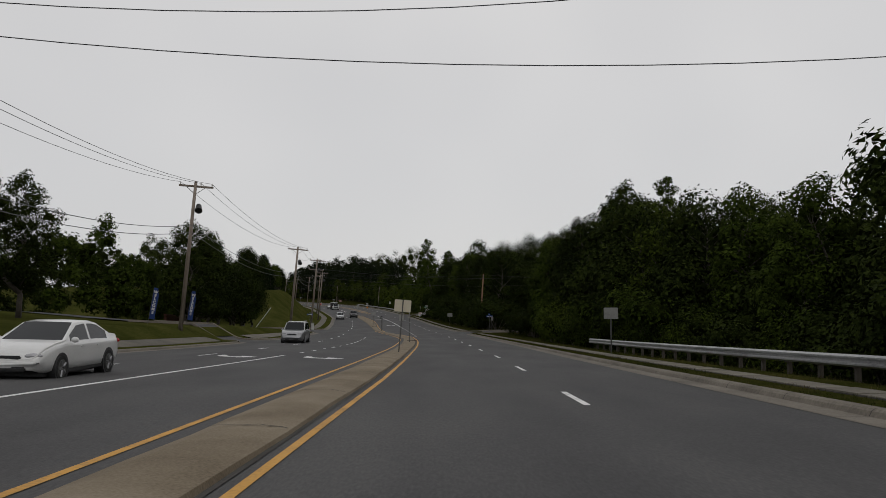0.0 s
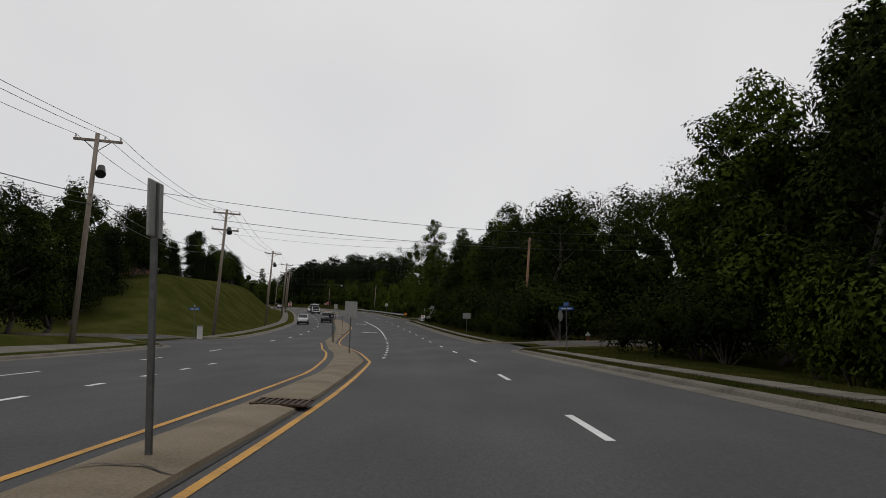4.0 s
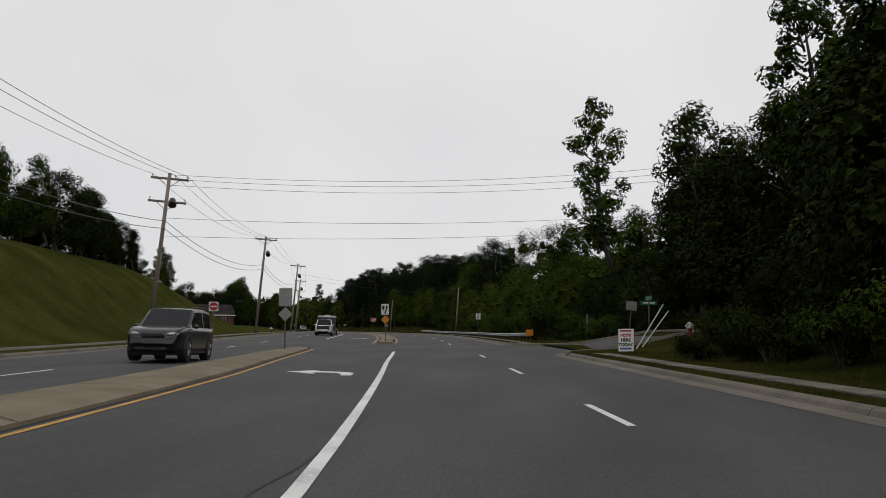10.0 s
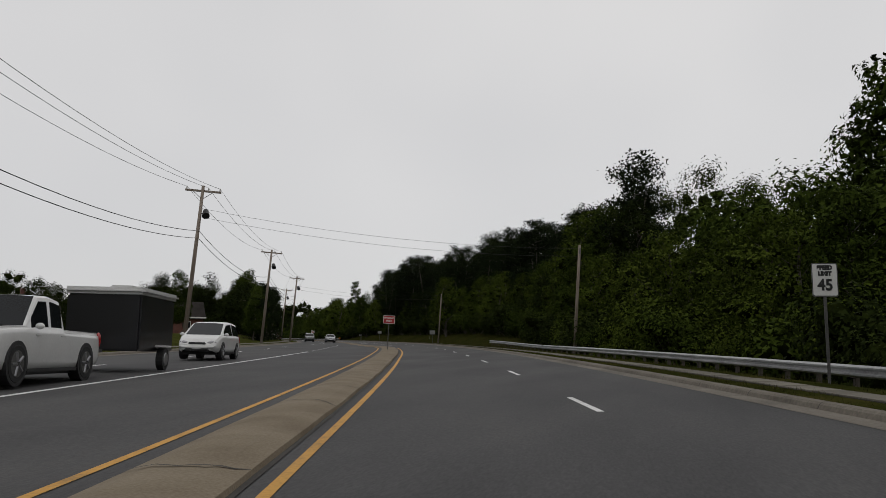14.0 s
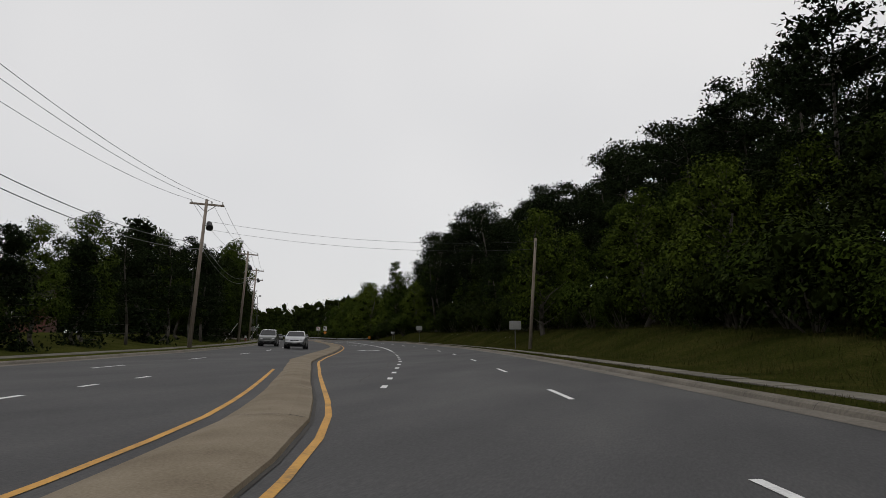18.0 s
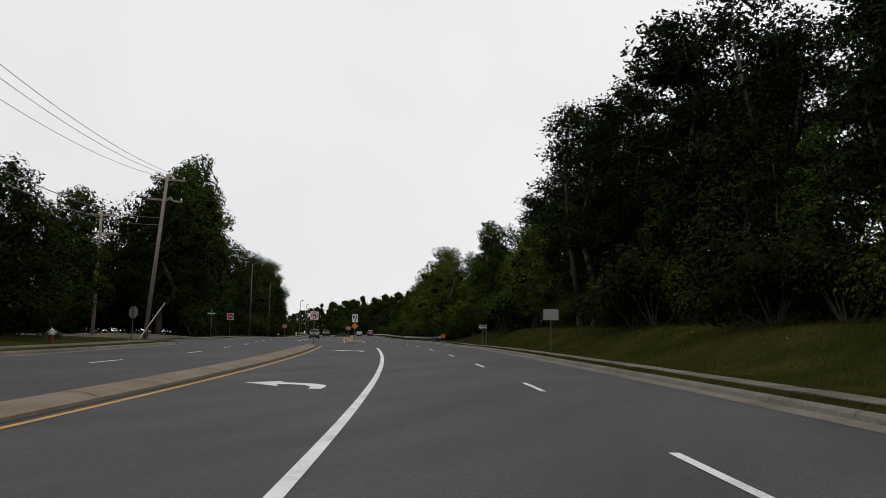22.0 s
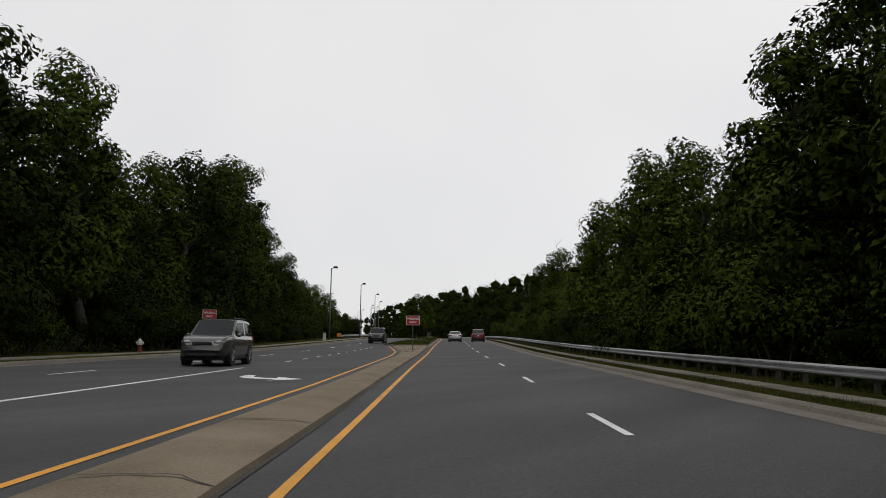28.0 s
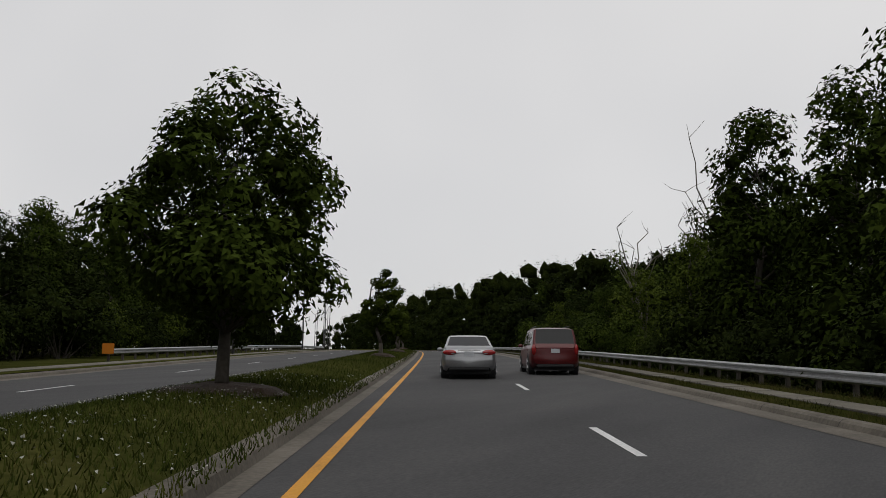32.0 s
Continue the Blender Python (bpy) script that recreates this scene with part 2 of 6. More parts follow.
def catmull(tab, s):
    t = np.clip((np.asarray(s, float) - S0) / STEP, 0, len(tab) - 1.001)
    i = t.astype(int)
    f = t - i
    a = np.array(tab)
    p0, p1, p2, p3 = a[np.maximum(i - 1, 0)], a[i], a[i + 1], a[np.minimum(i + 2, len(a) - 1)]
    return 0.5 * (2 * p1 + (p2 - p0) * f + (2 * p0 - 5 * p1 + 4 * p2 - p3) * f**2 + (3 * p1 - p0 - 3 * p2 + p3) * f**3)


LS = np.arange(S0, 1080, 2.0)
LH = np.radians(catmull(HEAD, LS))
LM = np.radians(catmull(HEAD, LS[:-1] + 1.0))
LX = np.concatenate([[0], np.cumsum(-np.sin(LM) * 2)])
LY = np.concatenate([[0], np.cumsum(np.cos(LM) * 2)])
LX += -1.451 - np.interp(120, LS, LX)
LY += 119.965 - np.interp(120, LS, LY)


def tab(rows, s):
    return np.interp(s, [r[0] for r in rows], [r[1] for r in rows])


LANE_L = [(-120, -11.2), (80, -10.8), (92, -10.4), (101, -10.6), (152, -10.8), (165, -10.3), (211, -9.8), (226, -10.0), (263, -10.85), (300, -11.05), (366, -12.0), (383, -12.2), (414, -10.6), (423, -10.3), (477, -10.4), (494, -10.0), (515, -10.6), (537, -11.5), (553, -11.8), (609, -10.8), (630, -10.1), (653, -9.7), (690, -9.9), (1080, -9.9)]


KERB_L = [(-120, -11.8), (89, -11.6), (101, -11.3), (150, -11.0), (215, -10.7), (226, -10.5), (261, -11.3), (292, -11.6), (384, -11.6), (414, -11.2),
          (425, -10.9), (477, -11.1), (497, -10.8), (515, -10.9), (560, -11.8), (609, -11.2), (622, -10.9), (653, -9.7), (690, -9.9), (1080, -9.9)]


def left_kerb(s):
    return tab(KERB_L, s) - 3.55


def right_kerb(s):
    return tab([(-120, 5.9), (60, 5.92), (200, 6.05), (300, 6.1), (500, 6.25), (514, 6.2), (524, 5.75), (529, 5.7), (532, 6.2), (610, 6.15), (640, 5.8), (680, 5.85), (1080, 5.85)], s)


def tilt(s, u):
    """The far carriageway rises gently away from the median."""
    w = np.interp(s, [580, 640], [1, 0])
    return np.where(np.asarray(u) < -3.3, 0.022 * (-np.asarray(u) - 3.3), 0.0) * w


def smooth(x, a, b):
    t = np.clip((np.asarray(x, float) - a) / (b - a), 0, 1)
    return t * t * (3 - 2 * t)


def side(s, u):
    """Height of the land beside the road above the road's level."""
    s, u = np.asarray(s, float), np.asarray(u, float)
    r = u - right_kerb(s)
    lft = left_kerb(s) - u
    z = np.zeros(np.broadcast(s, u).shape)
    drop = smooth(s, -200, -100) * (1 - smooth(s, 90, 130)) + smooth(s, 270, 290) * (1 - smooth(s, 350, 385)) + smooth(s, 555, 585)
    hill = smooth(s, 360, 420) * (1 - smooth(s, 545, 575))
    mild = smooth(s, 150, 190) * (1 - smooth(s, 250, 275))
    z = z + np.where(r > 0, -drop * (0.4 * smooth(r, 2.8, 4.2) + 1.3 * smooth(r, 4.8, 9) + 1.5 * smooth(r, 9, 40)), 0)
    z = z + np.where(r > 0, hill * (1.5 * smooth(r, 2.8, 7.5) + 9 * smooth(r, 7, 45)) + mild * (0.9 * smooth(r, 3, 9) + 2 * smooth(r, 9, 40)), 0)
    bank = smooth(s, 158, 190) * (1 - smooth(s, 285, 345))
    lawn = 1 - smooth(s, 90, 160)
    later = smooth(s, 320, 360) * (1 - smooth(s, 480, 520))
    z = z + np.where(lft > 0, bank * 6.6 * smooth(lft, 2.6, 13.5) + lawn * (1.15 * smooth(lft, 1.6, 4.8) + 1.4 * smooth(lft, 5, 28)) + later * 1.0 * smooth(lft, 2.5, 12), 0)
    z = z + np.where(lft > 40, 0.03 * (lft - 40), 0) + np.where(r > 40, 0.04 * (r - 40), 0)
    return z


def at(s, u, dz=0.0):
    """World place of (s, u), dz above the road's surface there."""
    a = np.interp(s, LS, LH)
    z = catmull(ELEV, s) + tilt(s, u) + dz
    return np.stack(np.broadcast_arrays(np.interp(s, LS, LX) + np.cos(a) * u, np.interp(s, LS, LY) + np.sin(a) * u, z), -1)


def land(s, u, dz=0.0):
    """World place on the land beside the road (kerb height included)."""
    out = (u > right_kerb(s)) | (u < left_kerb(s))
    uu = np.maximum(u, left_kerb(s) - 8)
    p = at(s, u, side(s, u) + np.where(out, 0.125, 0) + dz)
    p[..., 2] += tilt(s, uu) - tilt(s, u)
    return p


def turn(s):
    return math.degrees(float(np.interp(s, LS, LH)))


def stand(s, u, dz=0.0, face=0.0, lean=0.0):
    """A pose on the land, y along the road; face: degrees to the left; lean: degrees to the road's right."""
    p = land(s, u, dz)
    return pose(p[0], p[1], p[2], 0, 0, turn(s)) @ pose(0, 0, 0, 0, lean, 0) @ pose(0, 0, 0, 0, 0, face)


def on_road(s, u, dz=0.0, face=0.0):
    p = at(s, u, dz)
    return pose(p[0], p[1], p[2], 0, 0, turn(s) + face)


# ---- mesh helpers ----
def mesh_of(name, verts, faces, mat, smooth_faces=False):
    me = bpy.data.meshes.new(name)
    me.from_pydata([tuple(map(float, v)) for v in verts], [], faces)
    me.materials.append(mat)
    if smooth_faces:
        me.polygons.foreach_set("use_smooth", [True] * len(me.polygons))
    me.update()
    return me


def strip(name, ss, edges, mat, parent=None, func=None, kind="structure", label="", smooth_faces=False):
    """A sheet along the road: edges is a list of (u(s), height) lines from left to right."""
    ss = np.asarray(ss, float)
    fn = func or at
    cols = [fn(ss, np.asarray(u, float) * np.ones_like(ss), dz) for u, dz in edges]
    n, k = len(ss), len(cols)
    verts = np.stack(cols, 1).reshape(-1, 3)
    faces = [(i * k + j, i * k + j + 1, (i + 1) * k + j + 1, (i + 1) * k + j) for i in range(n - 1) for j in range(k - 1)]
    ob = new(name, mesh_of(name, verts, faces, mat, smooth_faces))
    if parent:
        ob.parent = parent
    else:
        tagged(ob, label, "", "", kind)
    return ob


def part(name, bm, mat, parent=None, label="", smooth_faces=False):
    me = bpy.data.meshes.new(name)
    bm.normal_update()
    bm.to_mesh(me)
    bm.free()
    me.materials.append(mat)
    if smooth_faces:
        me.polygons.foreach_set("use_smooth", [True] * len(me.polygons))
    ob = new(name, me)
    ob.parent = parent
    return tagged(ob, label) if label else ob


def thing(name, label, category, group="", m=None):
    ob = new(name)
    ob.empty_display_size = 0.1
    if m is not None:
        ob.matrix_basis = m
    return tagged(ob, label, category, group)


def box(bm, x0, y0, z0, x1, y1, z1, bevel=0.0, m=None):
    r = bmesh.ops.create_cube(bm, size=1)
    vs = r["verts"]
    bmesh.ops.scale(bm, vec=(x1 - x0, y1 - y0, z1 - z0), verts=vs)
    bmesh.ops.translate(bm, vec=((x0 + x1) / 2, (y0 + y1) / 2, (z0 + z1) / 2), verts=vs)
    if bevel:
        es = list({e for v in vs for e in v.link_edges})
        rb = bmesh.ops.bevel(bm, geom=es, offset=bevel, segments=2, affect="EDGES")
        vs = list({v for f in rb["faces"] for v in f.verts} | {v for v in vs if v.is_valid})
    if m is not None:
        bmesh.ops.transform(bm, matrix=m, verts=vs)
    return bm


def tube(bm, a, b, r0, r1, n=8):
    """A tapered round bar from a to b."""
    a, b = Vector(a), Vector(b)
    q = (b - a).to_track_quat("Z", "Y").to_matrix().to_4x4()
    r = bmesh.ops.create_cone(bm, cap_ends=True, segments=n, radius1=r0, radius2=r1, depth=(b - a).length)
    bmesh.ops.transform(bm, matrix=Matrix.Translation((a + b) / 2) @ q, verts=r["verts"])
    return bm


def ball(bm, c, rx, ry, rz, seg=10):
    r = bmesh.ops.create_uvsphere(bm, u_segments=seg, v_segments=max(4, seg // 2 + 1), radius=1)
    bmesh.ops.scale(bm, vec=(rx, ry, rz), verts=r["verts"])
    bmesh.ops.translate(bm, vec=c, verts=r["verts"])
    return bm


def poly(bm, pts, z0, z1, plane="xz", y=0.0):
    """A flat outline pts, thickened from z0 to z1 across its plane."""
    top, bot = [], []
    for p, q in pts:
        if plane == "xz":
            top.append(bm.verts.new((p, z1, q)))
            bot.append(bm.verts.new((p, z0, q)))
        else:
            top.append(bm.verts.new((p, q, z1)))
            bot.append(bm.verts.new((p, q, z0)))
    n = len(pts)
    bm.faces.new(top)
    bm.faces.new(bot[::-1])
    for i in range(n):
        bm.faces.new((top[i], bot[i], bot[(i + 1) % n], top[(i + 1) % n]))
    bmesh.ops.recalc_face_normals(bm, faces=bm.faces[:])
    return bm


# ---- ground, road, kerbs, median ----
gx = np.concatenate([[-4000, -2200, -1300], np.arange(-800, 601, 20.0), [1100, 2000, 4000]])
gy = np.concatenate([[-4000, -2000, -800], np.arange(-200, 1241, 20.0), [1700, 2600, 4500]])
GX, GY = np.meshgrid(gx, gy)
near = ((GX[..., None] - LX[::5]) ** 2 + (GY[..., None] - LY[::5]) ** 2).argmin(-1) * 5
ga = LH[near]
gu = np.cos(ga) * (GX - LX[near]) + np.sin(ga) * (GY - LY[near])
gs = LS[near]
GZ = catmull(ELEV, gs) + side(gs, np.clip(gu, -300, 300)) - 0.3 - 3.5 * (np.abs(gu) < 66)
gn = len(gx)
gfaces = [(j * gn + i, j * gn + i + 1, (j + 1) * gn + i + 1, (j + 1) * gn + i) for j in range(len(gy) - 1) for i in range(gn - 1)]
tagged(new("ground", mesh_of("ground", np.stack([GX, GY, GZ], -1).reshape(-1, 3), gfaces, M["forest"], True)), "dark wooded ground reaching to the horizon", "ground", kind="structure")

sall = np.arange(-110, 1070, 4.0)
nz = np.random.RandomState(3)
strip("road", sall, [(left_kerb(sall), 0.0), (-7.0, 0.0), (-3.3, 0.0), (0.0, 0.0), (right_kerb(sall), 0.0)], M["asphalt"], label="worn grey asphalt road with two carriageways")


def run(a, b, step=4.0):
    return np.linspace(a, b, max(2, int(round((b - a) / step)) + 1))


# openings of side roads: (from, to) on each side
RIGHT_RUNS = [(-110, 131.5), (150, 240.5), (262, 1066)]
LEFT_RUNS = [(-110, 82), (94, 134), (156, 510), (534, 1066)]


def kerb_edges(u, sgn):
    return [(u - sgn * 0.52, 0.006), (u, 0.004), (u + sgn * 0.04, 0.08), (u + sgn * 0.09, 0.115), (u + sgn * 0.2, 0.13)]


def land_uneven(ss, u, dz):
    p = land(ss, u, dz)
    for q in p:
        q[2] += 0.05 * noise.noise((q[0] * 0.35, q[1] * 0.35, 0))
    return p


PAVED = []
for a, b in RIGHT_RUNS:
    ss = run(a, b, 3.0)
    rk = right_kerb(ss)
    e = kerb_edges(rk, 1)
    strip("kerb", ss, e, M["gutter"], label="pale concrete kerb with a worn gutter")
    g1 = ss
    rg = right_kerb(g1)
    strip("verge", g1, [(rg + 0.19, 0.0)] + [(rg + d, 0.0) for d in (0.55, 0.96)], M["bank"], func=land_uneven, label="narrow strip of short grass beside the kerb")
    PAVED.append((a, b, strip("pavement", ss, [(rk + 0.95, -0.05), (rk + 0.96, 0.006), (rk + 1.70, 0.006), (rk + 1.71, -0.05)], M["joint"], func=land, label="narrow pavement of concrete slabs")))
for a, b in LEFT_RUNS:
    ss = run(a, b, 3.0)
    lk = left_kerb(ss)
    strip("kerb", ss, kerb_edges(lk, -1)[::-1], M["gutter"], label="pale concrete kerb with a worn gutter")
    strip("verge", ss, [(lk - 1.35, 0.0), (lk - 0.8, 0.0), (lk - 0.19, 0.0)], M["grass"], func=land_uneven, label="narrow strip of short grass beside the kerb")
    strip("pavement", ss, [(lk - 2.61, -0.05), (lk - 2.6, 0.02), (lk - 1.36, 0.02), (lk - 1.35, -0.05)], M["walkway"], func=land, label="narrow concrete pavement with joints")
offs_r = [1.7, 2.4, 3.2, 4, 5, 6, 7, 8, 9.5, 11, 13, 15, 18, 22, 27, 34, 44, 60]
offs = [2.6, 3.2, 4, 5, 6, 7, 8, 9.5, 11, 13, 15, 18, 22, 27, 34, 44, 60]
g1 = run(-110, 1066, 4.0)
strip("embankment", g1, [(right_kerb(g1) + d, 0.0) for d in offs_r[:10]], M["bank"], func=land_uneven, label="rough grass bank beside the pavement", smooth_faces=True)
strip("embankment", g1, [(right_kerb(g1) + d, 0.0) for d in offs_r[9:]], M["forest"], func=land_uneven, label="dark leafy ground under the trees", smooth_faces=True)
strip("embankment", g1, [(left_kerb(g1) - d, 0.0) for d in offs[::-1]], M["grass"], func=land_uneven, label="mown grass bank rising from the pavement", smooth_faces=True)

MED = [
    ([(-110, -1.9), (40, -1.85), (66, -2.1), (100, -2.15), (118, -2.3), (131, -3.3), (147, -5.25), (155, -5.55), (165, -5.7), (181, -5.6), (194, -5.3), (211, -5.05), (226, -5.4), (236, -5.85), (250, -6.2)],
     [(-110, -2.95), (25, -3.12), (60, -3.4), (110, -3.4), (122, -4.0), (130, -4.6), (136, -5.3), (155, -6.7), (201, -7.1), (241, -7.8), (250, -7.4)], -110, 250),
    ([(267, -1.9), (283, -1.6), (330, -1.75), (346, -1.65), (368, -1.6), (377.5, -1.6), (381, -1.82), (384, -2.15), (390, -2.95), (396, -3.7), (402.5, -4.4), (408, -4.98), (416, -5.25), (454, -5.3), (475, -5.4), (500, -5.45), (517, -5.6)],
     [(267, -3.1), (294, -2.9), (345, -3.2), (376, -3.15), (381, -3.26), (386, -3.7), (396, -4.85), (404, -5.75), (411, -6.5), (425, -6.75), (457, -6.5), (482, -6.75), (517, -6.9)], 267, 517),
    ([(539, -2.3), (548, -1.9), (594, -1.75), (615, -1.75), (637, -1.65), (655, -1.71), (661, -1.73)],
     [(539, -3.5), (588, -3.35), (603, -3.05), (632, -3.0), (641, -3.3), (650, -4.1), (661, -5.2)], 539, 661),
]
for right, left, a, b in MED:
    ss = run(a, b, 2.0)
    r, l = tab(right, ss), tab(left, ss)
    l = l + 0.18
    ri, li = r - 0.12, l + 0.12
    for arr in (r, l):
        arr += np.array([0.035 * noise.noise((x * 0.3, 7.1, 0)) + 0.03 * noise.noise((x * 0.9, 3.3, arr[0])) for x in ss])
    w_a = np.minimum(0.30, (r - l) * 0.25)
    strip("median", ss, [(l - 0.03, -0.02), (l, 0.035), (l + w_a, 0.105), ((li + ri) / 2, 0.12), (r - w_a, 0.105), (r - 0.01, 0.055), (r + 0.015, -0.02)], M["concrete"],
          label="stained concrete median with cracked edges", smooth_faces=False)
    for k, j in ((0, a), (-1, b)):
        if -100 < j < 655:
            bm = bmesh.new()
            w = (r[k] - l[k]) / 2
            pts = [(w * 1.04 * math.cos(t), 0.8 * w * math.sin(t) * (-1 if k == 0 else 1)) for t in np.linspace(0, math.pi, 9)]
            poly(bm, pts if k else pts[::-1], -0.02, 0.10, "xy")
            nose_ob = part("median_nose", bm, M["concrete"])
            nose_ob.matrix_basis = on_road(j, (r[k] + l[k]) / 2)
            tagged(nose_ob, "rounded concrete end of the median", kind="structure")
# the grass median with its kerb, beyond the concrete one
ss = run(661, 1066, 3.0)
gr = np.interp(ss, [661, 676, 1080], [-1.86, -1.92, -1.98])
gl = np.interp(ss, [661, 672, 1080], [-5.2, -6.2, -6.2])
strip("median", ss, [(gr - 0.26, 0.16), (gr - 0.1, 0.165), (gr, 0.12), (gr + 0.04, 0.005), (gr + 0.3, 0.006)], M["gutter"], label="concrete kerb round a grass median")
strip("median", ss, [(gl - 0.04, 0.0), (gl, 0.12), (gl + 0.12, 0.165), (gl + 0.3, 0.16)], M["gutter"], label="concrete kerb round a grass median")
mid = np.linspace(0, 1, 9)
strip("median", ss, [(gl + 0.28 + (gr - gl - 0.56) * q, 0.15 + 0.25 * math.sin(math.pi * q) * smooth(ss, 661, 669)) for q in mid], M["grass"], label="grass median dotted with white clover", smooth_faces=True)
lip, rim_z = np.array([0.10, 0.172, 0.172, 0.12]), np.array([-0.01, 0.0, 0.0, -0.01])
strip("median", [660.72, 660.8, 661.2, 661.3], [(-5.26, rim_z), (-5.16, lip), (-1.98, lip), (-1.82, rim_z)], M["gutter"], label="concrete kerb across the end of a grass median")


def paint(name, a, b, u, w, mat, label, step=3.0, group=""):
    """One painted line from a to b at u(s)."""
    ss = np.append(np.arange(a, b - 0.01, step), b)
    uu = u(ss) if callable(u) else np.full_like(ss, u)
    return tagged(strip(name, ss, [(uu - w / 2, 0.008), (uu + w / 2, 0.008)], mat, kind="structure"), label, group=group)


for right, left, a, b in MED:
    paint("yellow_line", a + (0 if a < 0 else 1), min(b, 655), lambda q, t=right, e=0.25 if a < 0 else 0.29 if a < 500 else 0.50: tab(t, q) + e, 0.11, M["yellow_worn" if b < 530 else "yellow"], "worn yellow line beside the median")
    if a < 0:
        paint("yellow_line", a, 150, lambda q, t=left: tab(t, q) - 0.19, 0.11, M["yellow_worn" if b < 530 else "yellow"], "worn yellow line beside the median")
    else:
        paint("yellow_line", a + 1, 400 if a < 300 else b, lambda q, t=left: tab(t, q) - 0.19, 0.11, M["yellow_worn" if b < 530 else "yellow"], "worn yellow line beside the median")
for c, w0, w1 in ((266.0, -3.35, -1.5), (538.2, -3.75, -1.9)):
    paint("yellow_line", c - 0.08, c + 0.08, (w0 + w1) / 2, w1 - w0, M["yellow_worn"], "worn yellow line round the median's end")
paint("yellow_line", 655, 1060, -1.21, 0.13, M["yellow"], "yellow line beside the grass median")

LANE_R = [(-120, 2.35), (32, 2.3), (44, 2.4), (57, 2.42), (69, 2.22), (81, 2.12), (92, 2.0), (130, 2.3), (152, 2.25), (176, 2.45), (190, 2.55), (213, 2.45), (238, 2.35), (251, 2.4), (263, 2.22), (275, 2.46), (290, 2.5), (348, 2.58), (365, 2.65), (410, 2.72), (424, 2.7), (460, 2.5), (472, 2.53), (484, 2.44), (508, 2.22), (532, 2.15), (593, 2.34), (618, 2.46), (641, 2.28), (654, 2.24), (690, 2.2), (1080, 2.2)]
CYCLE = 12.19
for s in [(k + (0.63 if k < 11 or k > 52 else 0.585)) * CYCLE for k in range(-8, 82)]:
    if not (248 < s < 256):
        paint("lane_dash", s, s + 3.05, lambda q: tab(LANE_R, q), 0.12, M["white"], "white lane dash on asphalt", 1.6, "right lane dashes")
MARKS_L = [-66, 79.8, 152.6, 210.0, 262.8, 300.0, 365.0, 420.4, 491.9, 535.0, 628.3, 1064]
for a, b in zip(MARKS_L[:-1], MARKS_L[1:]):
    for s in np.linspace(a, b, int(round((b - a) / CYCLE)) + 1)[:-1]:
        if not (139 < s < 150 or 254 < s < 260):
            paint("lane_dash", s, s + 3.05, lambda q: tab(LANE_L, q), 0.12, M["white"], "white lane dash on asphalt", 1.6, "left lane dashes")
LINE_L = [(-120, -7.8), (33, -7.7), (58, -7.55), (70, -7.4), (84, -7.15), (100, -7.3), (120, -7.6), (281, -7.75), (345, -7.8), (369, -8.1), (400, -8.0), (545, -8.6), (565, -8.5), (600, -7.45), (625, -6.9), (655, -6.5)]
LINE_P = [(120, -1.6), (140, -1.47), (189, -1.08), (211, -1.08), (235, -1.58), (250, -1.58), (395, -1.1), (410, -0.92), (450, -1.13), (493, -1.22), (520, -1.3)]
for a, b, t in ((-110, 58, LINE_L), (281, 345, LINE_L), (545, 612, LINE_L), (177, 247, LINE_P), (434, 512, LINE_P)):
    paint("white_line", a, b, lambda q, t=t: tab(t, q), 0.15, M["white"], "solid white line beside a turning lane")
for a, b, t in ((62.3, 116, LINE_L), (349, 396, LINE_L), (619.3, 655, LINE_L), (122, 175, LINE_P), (389, 432, LINE_P)):
    for s in np.arange(a, b, 3.95):
        paint("dotted_line", s, s + 1.1, lambda q, t=t: tab(t, q), 0.15, M["white"], "short white dash of a dotted lane line", 1.6, "dotted lane lines")

# ---- trees ----
def leaf_mesh(name, pts, size, mat, rs, up=0.3, out=None):
    """Single narrow leaves at pts, turned outwards where out is given."""
    n = len(pts)
    nrm = rs.normal(size=(n, 3))
    nrm[:, 2] += up
    nrm /= np.linalg.norm(nrm, axis=1)[:, None]
    if out is not None:
        nrm = nrm * 0.5 + out * 0.85 + np.array([0, 0, 0.3])
        nrm /= np.linalg.norm(nrm, axis=1)[:, None]
    t = np.cross(nrm, rs.normal(size=(n, 3)))
    t /= np.maximum(np.linalg.norm(t, axis=1), 1e-6)[:, None]
    b = np.cross(nrm, t)
    sz = (size * rs.uniform(0.6, 1.35, n))[:, None]
    w = sz * rs.uniform(0.28, 0.5, n)[:, None]
    v = np.zeros((n, 3, 3))
    v[:, 0] = pts - t * sz * 0.4 - b * w
    v[:, 1] = pts - t * sz * rs.uniform(0.0, 0.4, n)[:, None] + b * w
    v[:, 2] = pts + t * sz * 0.75
    me = bpy.data.meshes.new(name)
    me.vertices.add(3 * n)
    me.vertices.foreach_set("co", v.ravel())
    me.loops.add(3 * n)
    me.loops.foreach_set("vertex_index", np.arange(3 * n))
    me.polygons.add(n)
    me.polygons.foreach_set("loop_start", np.arange(0, 3 * n, 3))
    me.update(calc_edges=True)
    me.validate()
    me.materials.append(mat)
    return me


ICO = bmesh.new()
bmesh.ops.create_icosphere(ICO, subdivisions=1, radius=1)
ICO.verts.index_update()
ICO_V = np.array([v.co[:] for v in ICO.verts])
ICO_F = np.array([[v.index for v in f.verts] for f in ICO.faces])
ICO.free()


